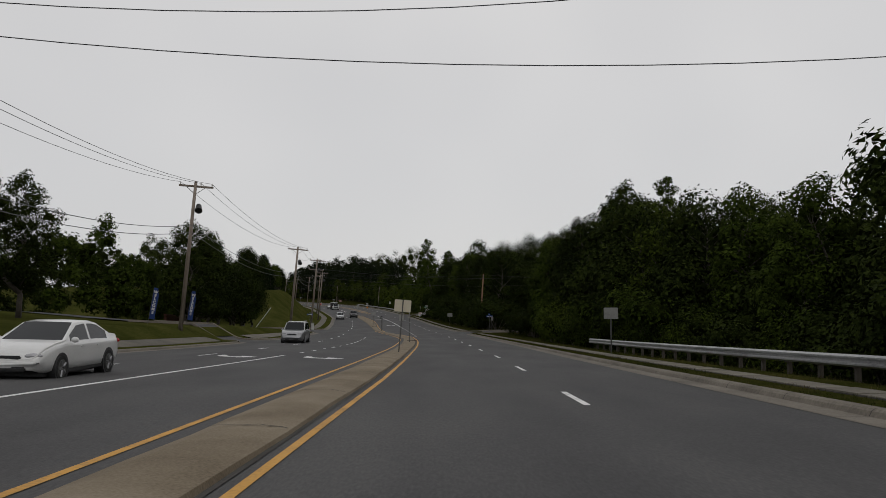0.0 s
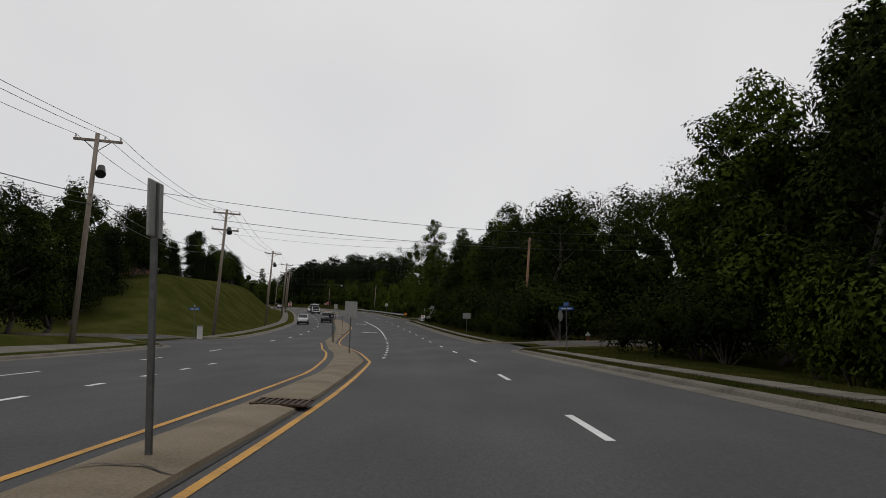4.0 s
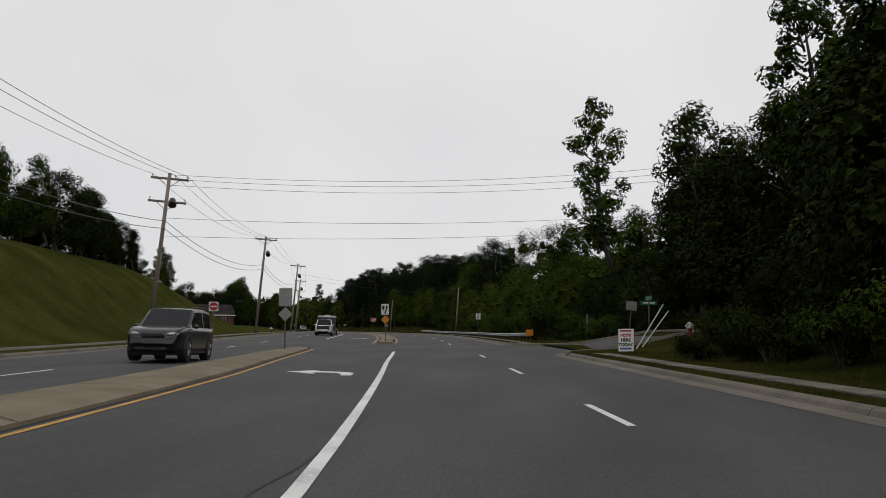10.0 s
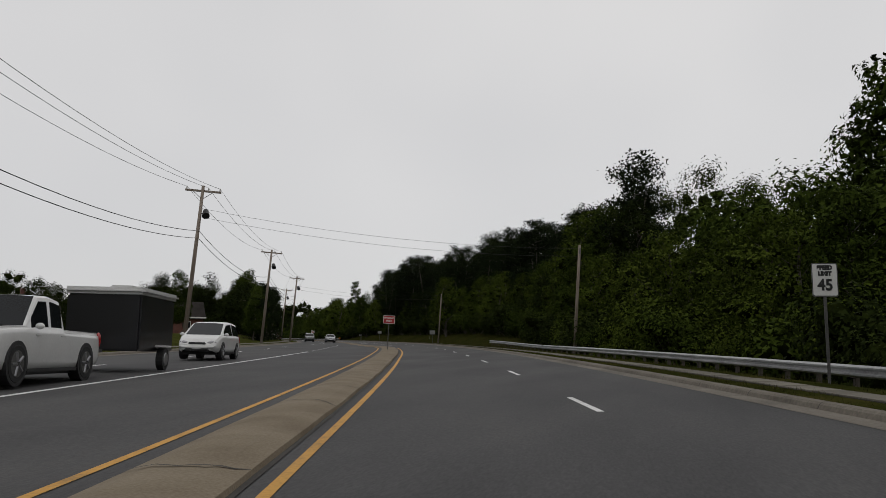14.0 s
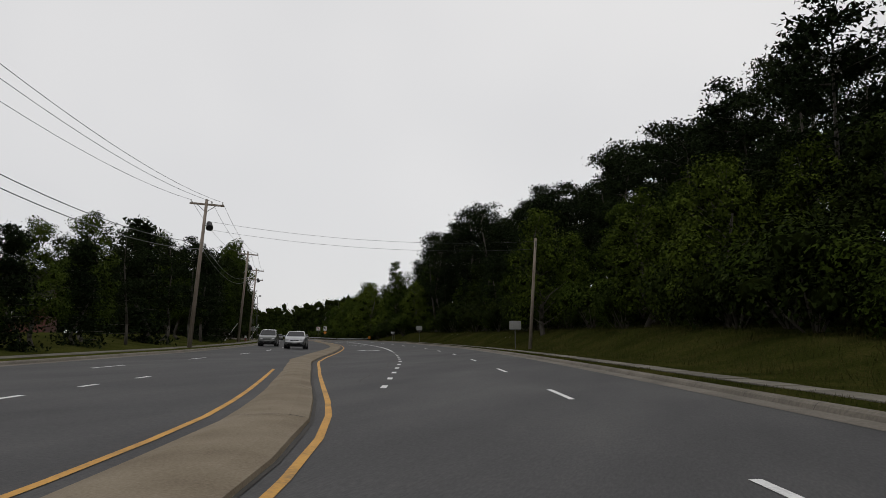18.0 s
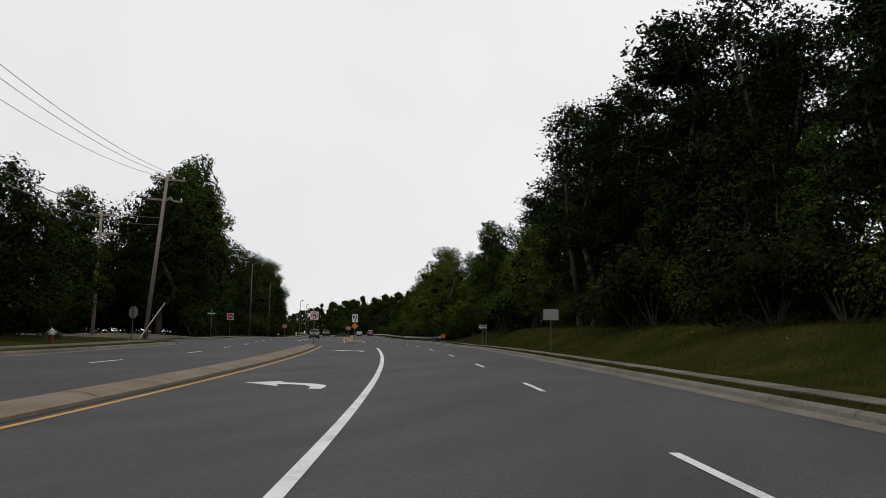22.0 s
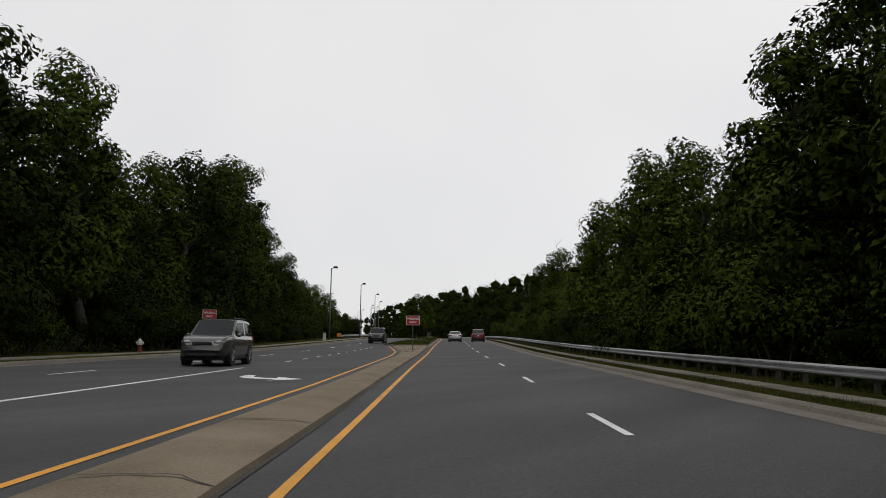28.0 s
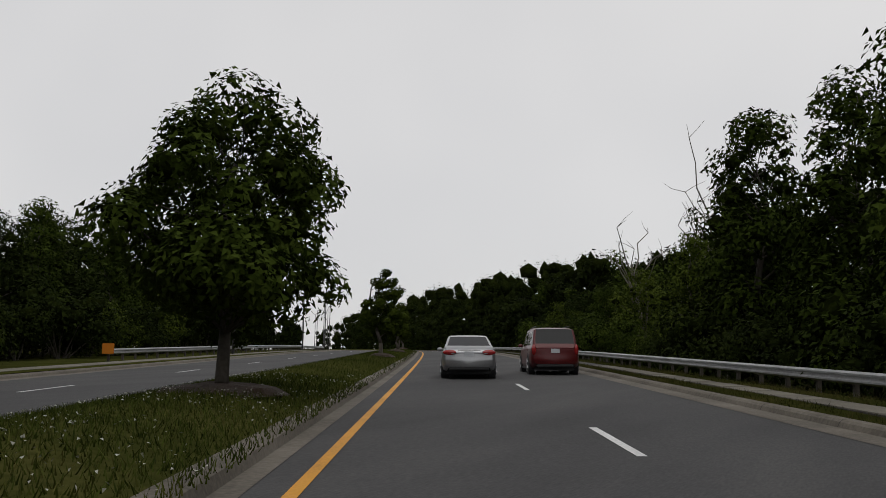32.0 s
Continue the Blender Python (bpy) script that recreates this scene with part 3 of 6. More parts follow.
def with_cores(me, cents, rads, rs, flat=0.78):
    """Adds a ragged core of twigs and leaves to each bough of a crown, its deep shade painted in dark."""
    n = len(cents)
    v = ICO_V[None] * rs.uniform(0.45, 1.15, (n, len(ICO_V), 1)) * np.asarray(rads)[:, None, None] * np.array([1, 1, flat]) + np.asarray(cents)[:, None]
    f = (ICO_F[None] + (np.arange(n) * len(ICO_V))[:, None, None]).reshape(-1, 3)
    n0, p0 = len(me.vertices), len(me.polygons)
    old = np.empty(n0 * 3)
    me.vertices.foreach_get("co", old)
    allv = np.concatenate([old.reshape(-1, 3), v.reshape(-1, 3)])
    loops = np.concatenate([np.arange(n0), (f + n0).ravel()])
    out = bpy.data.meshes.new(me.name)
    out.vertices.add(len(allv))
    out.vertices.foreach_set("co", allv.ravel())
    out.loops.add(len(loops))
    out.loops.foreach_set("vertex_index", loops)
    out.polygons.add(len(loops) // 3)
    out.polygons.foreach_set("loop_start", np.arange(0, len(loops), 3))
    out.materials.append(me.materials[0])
    out.materials.append(M["core_shade"])
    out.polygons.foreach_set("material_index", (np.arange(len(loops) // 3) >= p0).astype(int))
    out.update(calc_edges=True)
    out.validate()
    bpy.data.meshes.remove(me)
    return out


def limb(bm, a, b, r0, r1, rs, n=6, bends=3):
    """A bent, tapered limb."""
    a, b = Vector(a), Vector(b)
    last, lr = a, r0
    for i in range(1, bends + 1):
        f = i / bends
        p = a.lerp(b, f) + Vector(rs.normal(size=3)) * (b - a).length * (0.045 if i < bends else 0)
        r = r0 + (r1 - r0) * f
        tube(bm, last, p, lr, r, n)
        last, lr = p, r
    return last


def broadleaf(name, label, height, width, base, leaves, size, mat, seed, lumps=16, clump=1.0, group="roadside trees", bark="bark"):
    """A broadleaf tree: tapered trunk with limbs, and a crown of leaf sprays gathered on uneven boughs."""
    rs = np.random.RandomState(seed)
    root = thing(name, label, "tree", group)
    bm = bmesh.new()
    top = (rs.normal() * 0.3, rs.normal() * 0.3, height * 0.82)
    limb(bm, (0, 0, -0.5), top, 0.018 * height + 0.05, 0.03, rs, 8, 5)
    cents, rad = [], []
    for i in range(lumps):
        f = (i + 0.5) / lumps
        z = base + (height - base) * (0.08 + 0.9 * f)
        prof = math.sin(math.pi * min(1, 0.18 + 0.78 * f)) ** 0.7
        a = i * 2.4 + rs.uniform(-0.5, 0.5)
        d = width / 2 * prof * rs.uniform(0.35, 0.78)
        c = (d * math.cos(a), d * math.sin(a), z)
        cents.append(c)
        rad.append(clump * width * rs.uniform(0.12, 0.25) * (1.1 - 0.45 * f))
        zt = max(base * 0.75, z - d * 0.8)
        f2 = zt / (height * 0.82)
        limb(bm, (top[0] * f2, top[1] * f2, min(zt, height * 0.78)), c, 0.006 * height * (1.3 - f), 0.015, rs, 5, 2)
    part("trunk", bm, M[bark], root, smooth_faces=True)
    cents, rad = np.array(cents), np.array(rad)
    pick = rs.choice(lumps, leaves, p=rad**2 / (rad**2).sum())
    d = rs.normal(size=(leaves, 3))
    d /= np.linalg.norm(d, axis=1)[:, None]
    r = rad[pick] * np.where(rs.rand(leaves) < 0.8, rs.uniform(0.7, 1.06, leaves), rs.uniform(0.1, 1.2, leaves))
    pts = cents[pick] + d * r[:, None] * np.array([1, 1, 0.78])
    pts += 0.25 * np.sin(pts[:, [1, 2, 0]] * 2.1)
    keep = pts[:, 2] > base * 0.55
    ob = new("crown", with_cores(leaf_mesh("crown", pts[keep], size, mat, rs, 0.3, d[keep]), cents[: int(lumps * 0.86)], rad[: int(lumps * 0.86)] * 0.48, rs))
    ob.parent = root
    return root


def pine(name, label, height, width, base, leaves, seed, group="roadside trees", cone=False):
    """A pine with a long bare stem and flat ragged tiers, or (cone) a conical cedar."""
    rs = np.random.RandomState(seed)
    root = thing(name, label, "tree", group)
    bm = bmesh.new()
    limb(bm, (0, 0, -0.5), (rs.normal() * 0.2, rs.normal() * 0.2, height * 0.97), 0.013 * height + 0.04, 0.02, rs, 8, 4)
    pts = []
    tiers = 46 if not cone else 60
    for i in range(tiers):
        f = rs.rand() ** 0.9
        z = base + (height - base) * f
        prof = (1 - f) ** 0.75 if cone else (0.35 + 0.65 * math.sin(math.pi * (0.15 + 0.8 * f)))
        reach = width / 2 * prof * rs.uniform(0.55, 1.1) + 0.25
        a = rs.uniform(0, 2 * math.pi)
        tip = np.array([reach * math.cos(a), reach * math.sin(a), z + (0.1 if not cone else -0.15) * reach])
        if i % 2 == 0:
            tube(bm, (0, 0, z - 0.15 * reach), tuple(tip), 0.05, 0.012, 4)
        n = leaves // tiers
        q = rs.uniform(0.35, 1.05, n) if not cone else rs.uniform(0.1, 1.02, n)
        c = np.array([0, 0, z - 0.15 * reach])[None] * (1 - q[:, None]) + tip[None] * q[:, None]
        pts.append(c + rs.normal(size=(n, 3)) * np.array([0.34, 0.34, 0.17]) * (0.5 + 0.16 * width))
    part("trunk", bm, M["bark"], root, smooth_faces=True)
    ob = new("crown", leaf_mesh("crown", np.concatenate(pts), 0.27 if not cone else 0.22, M["needle"], rs, 0.9))
    ob.parent = root
    return root


def shrub(name, label, height, width, leaves, size, mat, seed, group="undergrowth"):
    rs = np.random.RandomState(seed)
    root = thing(name, label, "shrub", group)
    bm = bmesh.new()
    cents = []
    for i in range(8):
        a = i * 2.4
        c = (width * 0.34 * math.cos(a) * rs.uniform(0.3, 1), width * 0.34 * math.sin(a) * rs.uniform(0.3, 1), height * rs.uniform(0.25, 0.78))
        cents.append(c)
        limb(bm, (0, 0, -0.2), c, 0.04, 0.012, rs, 5, 2)
    part("stem", bm, M["bark"], root)
    cents = np.array(cents)
    pick = rs.choice(8, leaves)
    d = rs.normal(size=(leaves, 3))
    d /= np.linalg.norm(d, axis=1)[:, None]
    pts = cents[pick] + d * (rs.uniform(0.5, 1.1, leaves) * 0.27)[:, None] * np.array([width, width, height])
    pts[:, 2] = np.maximum(pts[:, 2], 0.05)
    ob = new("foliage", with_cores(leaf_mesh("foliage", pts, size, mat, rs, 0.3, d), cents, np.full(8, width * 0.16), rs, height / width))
    ob.parent = root
    return root


FAR = pose(0, -90, -40)
PROTO = {
    "a": broadleaf("broadleaf_tree", "tall dark green broadleaf tree in dense woodland", 17, 9, 3.0, 11500, 0.265, M["leaf_dark"], 1, 30),
    "b": broadleaf("broadleaf_tree", "tall green broadleaf tree at the woodland edge", 15, 8, 2.2, 11500, 0.25, M["leaf"], 2, 28),
    "c": broadleaf("broadleaf_tree", "bright green broadleaf tree at the woodland edge", 11, 7.5, 1.2, 8600, 0.195, M["leaf_light"], 3, 26),
    "d": broadleaf("broadleaf_tree", "broad dark green tree with hanging boughs", 13, 10, 1.5, 11500, 0.255, M["leaf_dark"], 4, 30),
    "e": broadleaf("slender_tree", "tall slender tree with a thin open crown", 23, 6.0, 8.0, 5600, 0.29, M["leaf"], 5, 26),
    "p": pine("pine_tree", "tall dark pine with ragged flat tiers", 20, 7.0, 7.0, 6400, 6),
    "q": pine("pine_tree", "dark pine with a bare stem", 16, 6.0, 4.0, 6000, 7),
    "k": pine("cedar_tree", "dark green conical cedar on grass", 8, 4.2, 0.3, 5600, 8, cone=True),
    "s": shrub("shrub", "dense dark green undergrowth shrub", 3.2, 4.4, 3600, 0.135, M["leaf_dark"], 9),
    "t": shrub("shrub", "bright green leafy shrub", 2.6, 3.6, 3200, 0.12, M["leaf"], 10),
    "v": shrub("shrub", "light green sapling thicket", 5.0, 4.6, 4200, 0.15, M["leaf_light"], 11),
}


def plant(key, s, u, size=1.0, spin=0.0, lean=0.0, tall=1.0):
    m = stand(s, u, -0.1, spin, lean)
    ob = copy_thing(PROTO[key], m)
    ob.scale = (size, size, size * tall)
    return ob


HEIGHT = {"a": 17, "b": 15, "c": 11, "d": 13, "e": 23, "p": 20, "q": 16, "k": 8, "s": 3.2, "t": 2.6, "v": 5.0}
wood = np.random.RandomState(21)


def belt(a, b, rows, gap=5.2, skip=()):
    """A belt of woodland: rows of (u, kinds, height, spread of height)."""
    for u, kinds, h, dh in rows:
        s = a + wood.uniform(0, gap)
        while s < b:
            if not any(x < s < y for x, y in skip):
                k = kinds[wood.randint(len(kinds))]
                hh = h + wood.uniform(-dh, dh)
                z = hh / HEIGHT[k]
                plant(k, s, u + wood.uniform(-1.2, 1.2) * (1 if abs(u) > 12 else 0.4), float(np.clip(z, 0.3, 1.7)), wood.uniform(0, 360))
            s += gap * wood.uniform(0.75, 1.3) * (0.62 if kinds[0] in "stv" else 1.0)


# right side, from the start to the end: shrubs and the first trees one by one
belt(14, 58, [(11.8, "ssv", 2.8, 0.8), (14, "bdcb", 8.6, 1.5)])
belt(58, 94, [(12.0, "tvt", 3.6, 0.9), (14.5, "bdcb", 11.0, 1.3)])
belt(94, 114, [(12.4, "tvt", 4.2, 1.0), (15.0, "bab", 13.6, 1.0)])
belt(114, 128, [(12.6, "ssv", 3.6, 1.0), (15.2, "bab", 11.5, 1.0)])
belt(150, 234, [(10.6, "sst", 2.0, 0.5), (13.0, "ssd", 5.0, 0.8)])
belt(162, 234, [(15.5, "adb", 12.8, 1.6)])
belt(262, 280, [(13.2, "tst", 1.9, 0.3), (17, "dsd", 6, 1.5)])
belt(280, 312, [(14.2, "svt", 3.6, 1.0), (16, "cbc", 7.5, 1.5)])
belt(312, 365, [(13.8, "svt", 4.0, 1.2), (16, "cbc", 9.5, 1.8)])
belt(365, 440, [(15, "svt", 3.8, 1.2), (18, "bcd", 9, 1.5), (25, "pqp", 14.5, 2.5)])
belt(400, 440, [(21, "pqp", 14.4, 1.5)])
belt(440, 530, [(15, "svs", 4.0, 1.2), (17, "bdq", 9.5, 1.8), (22, "pqp", 16.0, 2.2), (28, "ppq", 17.5, 2.5)])
belt(530, 610, [(12.8, "sst", 3.4, 1), (15.0, "cbc", 10.5, 2.2)])
belt(610, 662, [(11.8, "sst", 3.5, 1), (14.2, "bcb", 13, 2.0)])
belt(662, 687, [(12.0, "sst", 3.5, 1), (14.5, "bcb", 9.8, 1.2)])
belt(687, 706, [(12.0, "sst", 3.2, 1), (14.6, "bcb", 12.8, 0.8)])
belt(706, 722, [(12.2, "svt", 3.2, 1), (15, "bcb", 9, 1.5)])
belt(722, 770, [(12.2, "svt", 3.2, 1), (15, "dcb", 6.5, 1.5)])
# left side
belt(52, 76, [(-29, "dba", 10.4, 1.6)], 5.0)
belt(107, 148, [(-25.5, "dbd", 8.6, 1.0)], 5.2)
belt(160, 205, [(-31, "dbb", 7.5, 1.5)], 5.0)
belt(246, 312, [(-29, "bkb", 4.4, 0.8), (-32, "dbb", 5.0, 0.9)], 5.0)
belt(226, 256, [(-29.5, "kdk", 4.3, 0.8)], 3.6)
belt(256, 276, [(-29.5, "dbd", 7.0, 0.9)], 3.6)
belt(276, 294, [(-29.5, "dkd", 5.4, 0.9)], 3.6)
belt(402, 424, [(-20.5, "kqb", 6.4, 0.8)], 4.6)
belt(424, 432, [(-20.5, "kqb", 7.6, 0.8)], 4.6)
belt(432, 470, [(-20.0, "kbq", 9.3, 0.9)], 4.4)
belt(466, 512, [(-26, "ss", 3.6, 0.5)], 4.0)
belt(470, 508, [(-20.5, "bdq", 8.4, 1.0), (-23, "sss", 3.4, 0.6)], 5)
belt(534, 562, [(-19.5, "svs", 3.5, 1), (-22, "dba", 15, 2.0)], 5)
belt(562, 604, [(-19.5, "svs", 3.5, 1), (-22, "dba", 10.8, 1.5)], 5)
belt(604, 675, [(-19.5, "svs", 3.5, 1), (-22, "bda", 14.5, 1.5)], 5)
belt(676, 694, [(-19.5, "svs", 3.5, 1), (-22, "bda", 10.8, 1.0)], 5)
belt(684, 730, [(-24, "s", 3.5, 0.5)], 5.0)
belt(500, 548, [(-31, "s", 3.5, 0.5), (-34, "s", 4.2, 0.5)], 4.5)
belt(694, 770, [(-21.5, "svs", 4, 1), (-26, "bdc", 9.5, 1.5)], 5.5)
# single trees that stand out
plant("e", 281.3, 17.3, 1.05, 40)
plant("e", 238.0, 16.0, 0.72, 90)
plant("e", 609.4, 23.3, 1.08, 140)
plant("e", 108.0, 25.0, 0.82, 200)
plant("a", 131.0, 27.0, 1.2, 20)
for s, u in ((548, -21.5), (554, -22.5)):
    plant("b", s, u, 1.22, s * 3)
plant("k", 228.0, -31.0, 0.95, 10)
plant("k", 235.0, -31.0, 1.08, 50)
for k, s, u, z in (("a", 104, 21, 0.9), ("a", 113, 21, 0.92), ("a", 122, 23, 1.0), ("b", 250, 25, 1.0), ("a", 256, 24, 0.92), ("d", 262, 23, 1.05), ("b", 268, 22, 0.95), ("a", 272, 26, 0.95), ("d", 245, 25, 1.1), ("b", 277, 20, 0.8), ("a", 204, 18, 1.0), ("a", 266, 21, 1.05), ("b", 334, 27.6, 1.3), ("a", 359, 19, 0.85), ("p", 362, 20, 0.95),
                   ("p", 470, 18.5, 0.76), ("p", 463, 17.5, 0.75), ("p", 476, 19, 0.78), ("q", 457, 17, 0.95), ("c", 441, 12.2, 1.0), ("b", 552, -21, 1.35), ("b", 662, -22, 1.15), ("b", 668, -22, 1.25), ("a", 672, -22.5, 1.0), ("d", 385, -47, 0.55), ("d", 389, -52, 0.55), ("d", 392, -44, 0.5), ("d", 380, -50, 0.55), ("d", 398, -50, 0.5), ("d", 402, -45, 0.5), ("b", 407, -53, 0.45), ("b", 604, 15, 1.05), ("b", 609.5, 15.2, 1.08), ("a", 615, 16, 0.98), ("c", 585.5, 12.6, 1.4), ("c", 590, 13, 1.45)):
    plant(k, s, u, z, s * 11)
for s, u, z in ((237, 12.5, 0.38), (238.6, 13.2, 0.4), (240.4, 14.2, 0.42), (241.6, 15.6, 0.5), (243, 17.5, 0.8), (246, 19.5, 1.0)):
    plant("s", s, u, z, s * 9)
for s, u, z in ((264.5, 12.6, 0.34), (265.5, 14.6, 0.38), (266, 16.8, 0.4), (266.5, 18.5, 0.45), (264, 10.8, 0.3), (258, 12.8, 0.34), (258.6, 14.6, 0.36), (259.6, 16.6, 0.4), (262, 19, 0.55), (258, 19.5, 0.65), (254, 19.5, 0.75), (250, 19.5, 0.85)):
    plant("t" if s > 263 else "s", s, u, z, s * 9)
for k, s, u, z in (("b", 365, 18.5, 0.98), ("c", 371, 17.5, 1.28), ("a", 378, 20, 0.9), ("p", 497, 18.5, 0.98), ("q", 502, 17, 1.2), ("p", 507.5, 19, 1.0), ("p", 514.5, 17.5, 0.92), ("q", 520, 19.5, 1.18), ("p", 526, 18.5, 0.9), ("p", 534, 19, 0.88), ("q", 542, 18.5, 1.02), ("p", 549, 18.5, 0.77), ("b", 567, -22.5, 1.25), ("c", 421, 14.4, 0.8), ("c", 424.5, 15.6, 0.72), ("c", 409, 14.8, 0.78), ("d", 184, -30, 0.62), ("b", 189, -31, 0.5), ("d", 178, -31, 0.55), ("b", 391, -27, 0.5), ("b", 559.5, -22, 1.2), ("d", 563.5, -23, 1.15), ("b", 590, 17.5, 1.05)):
    plant(k, s, u, z, s * 7)
for s, u in ((231.5, 8.7), (230.4, 9.8), (229.4, 10.9)):
    plant("s", s, u, 0.36, s * 9)
plant("p", 514.0, 14.5, 0.85, 60)
plant("p", 519.0, 15.0, 0.9, 160)
plant("d", 101.0, -24.0, 0.75, 60)
plant("k", 176.0, -30.0, 0.85, 10)
plant("k", 182.0, -33.0, 0.7, 80)
for s, u, z in ((214, -33, 0.62), (218, -32, 0.7), (222, -33, 0.6), (227, -34, 0.72), (233, -31, 0.8), (239, -32, 0.66)):
    plant("k" if s < 224 else "b", s, u, z if s < 224 else z * 0.62, s * 7)
for s, u, z in ((250, -29, 0.42), (256, -31, 0.5), (262, -32, 0.4)):
    plant("b", s, u, z, s * 5)
for o in PROTO.values():
    for c in (*o.children_recursive, o):
        bpy.data.objects.remove(c)


# ---- utility poles and cables ----
def utility_pole(s, u, top, two_arms=False, lamp=True, lean=5.0, mat="pole"):
    root = thing("utility_pole", "weathered wooden utility pole with a crossarm and street lamp" if lamp else "weathered wooden utility pole with a crossarm",
                 "utility pole", "utility poles", stand(s, u, -0.05, 0, lean))
    bm = bmesh.new()
    tube(bm, (0, 0, -0.3), (0, 0, top), 0.17, 0.11, 12)
    part("pole_shaft", bm, M[mat], root, smooth_faces=True)
    arms = [top - 0.35] + ([top - 1.9] if two_arms else [])
    for h in arms:
        bm = bmesh.new()
        box(bm, -1.25, 0.1, h - 0.07, 1.25, 0.22, h + 0.07, 0.012)
        arm = part("crossarm", bm, M["pole"], root)
        for x in (-1.15, 0.35, 1.15):
            bm = bmesh.new()
            for k, r in ((0.0, 0.045), (0.07, 0.06), (0.14, 0.05)):
                tube(bm, (x, 0.16, h + 0.07 + k), (x, 0.16, h + 0.13 + k), r, r * 0.8, 8)
            part("insulator", bm, M["trim"], arm)
        for x in (-0.7, 0.7):
            bm = bmesh.new()
            tube(bm, (x, 0.12, h - 0.05), (0, 0.1, h - 0.6), 0.022, 0.022, 5)
            part("brace", bm, M["post"], arm)
    if lamp:
        bm = bmesh.new()
        tube(bm, (0.1, 0, top - 1.95), (0.42, 0, top - 2.0), 0.035, 0.035, 6)
        br = part("lamp_bracket", bm, M["tin"], root)
        bm = bmesh.new()
        tube(bm, (0.36, 0.1, top - 1.75), (0.5, -0.32, top - 2.15), 0.19, 0.27, 12)
        part("floodlight", bm, M["black_plastic"], br)
    return root


POLES = [(36.2, -17.8, 9.3, 1), (79.4, -18.8, 10.8, 0), (127.5, -17.4, 10.9, 0), (163.0, -17.1, 11.7, 1), (210.8, -17.4, 10.9, 0), (259.5, -17.5, 11.0, 1), (302.0, -17.0, 11.2, 0), (345.4, -16.3, 11.3, 0), (388.7, -16.9, 11.2, 0),
         (431.9, -15.8, 11.0, 0), (474.9, -17.3, 11.2, 0), (514.5, -17.6, 12.0, 1)]
tops = []
for s, u, h, two in POLES:
    utility_pole(s, u, h, bool(two), s > 40)
    tops.append(stand(s, u, -0.05, 0, 5.0))


def cable(name, a, b, sag, r=0.012, label="thin dark overhead cable", group="overhead cables"):
    cu = bpy.data.curves.new(name, "CURVE")
    cu.dimensions, cu.bevel_depth, cu.bevel_resolution = "3D", r, 1
    sp = cu.splines.new("POLY")
    n = 17
    sp.points.add(n - 1)
    for i in range(n):
        f = i / (n - 1)
        p = Vector(a).lerp(Vector(b), f)
        sp.points[i].co = (p.x, p.y, p.z - sag * 4 * f * (1 - f), 1)
    cu.materials.append(M["wire"])
    return tagged(new(name, cu), label, "cable", group)


for i in range(len(POLES) - 1):
    ha, hb = POLES[i][2], POLES[i + 1][2]
    for x in (-1.15, 0.35, 1.15):
        cable("power_line", tops[i] @ Vector((x, 0.16, ha - 0.1)), tops[i + 1] @ Vector((x, 0.16, hb - 0.1)), 0.9)
    for k, z in enumerate((3.2, 3.7)):
        cable("telephone_line", tops[i] @ Vector((0.1, 0, ha - z)), tops[i + 1] @ Vector((0.1, 0, hb - z)), 1.1, 0.02)
utility_pole(526.0, -24.5, 10.6, True, False, 1.0)
root = thing("utility_pole", "plain grey wooden pole beside the far pavement", "utility pole", "", stand(561.4, -20.9, -0.05, 0, 3.0))
bm = bmesh.new()
tube(bm, (0, 0, -0.3), (0, 0, 11.6), 0.15, 0.10, 12)
part("pole_shaft", bm, M["pole_brown"], root, smooth_faces=True)
# single poles on the right and the cables that cross the road to them
RPOLES = [(160.5, 11.2, 9.3, "pole_brown", 160.9), (349.7, 11.5, 8.5, "pole", 345.4), (433.0, 9.4, 8.6, "pole", 431.9)]
for s, u, h, mat, other in RPOLES:
    root = thing("utility_pole", "bare wooden utility pole at the woodland edge", "utility pole", "", stand(s, u, -0.05, 0, 4.0))
    bm = bmesh.new()
    tube(bm, (0, 0, -0.3), (0, 0, h), 0.14, 0.10, 12)
    part("pole_shaft", bm, M[mat], root, smooth_faces=True)
    bm = bmesh.new()
    tube(bm, (0.0, -0.17, h - 0.7), (0.0, -0.17, h - 0.25), 0.05, 0.05, 6)
    part("cable_clamp", bm, M["tin"], root)
    i = min(range(len(POLES)), key=lambda j: abs(POLES[j][0] - other))
    for z in (0.3, 0.9):
        cable("crossing_cable", tops[i] @ Vector((0, 0, POLES[i][2] - z - 1.3)), stand(s, u, 0, 0, 4.0) @ Vector((0, 0, h - z)), 0.7, 0.010)
# spans that cross the road high above it
for s, u, h in ((37.0, 17.4, 13.0), (150.0, 24.0, 9.2), (262.5, 26.0, 13.2)):
    root = thing("utility_pole", "wooden utility pole hidden among trees", "utility pole", "", stand(s, u, -0.05))
    bm = bmesh.new()
    tube(bm, (0, 0, -0.3), (0, 0, h), 0.16, 0.11, 10)
    part("pole_shaft", bm, M["pole"], root, smooth_faces=True)
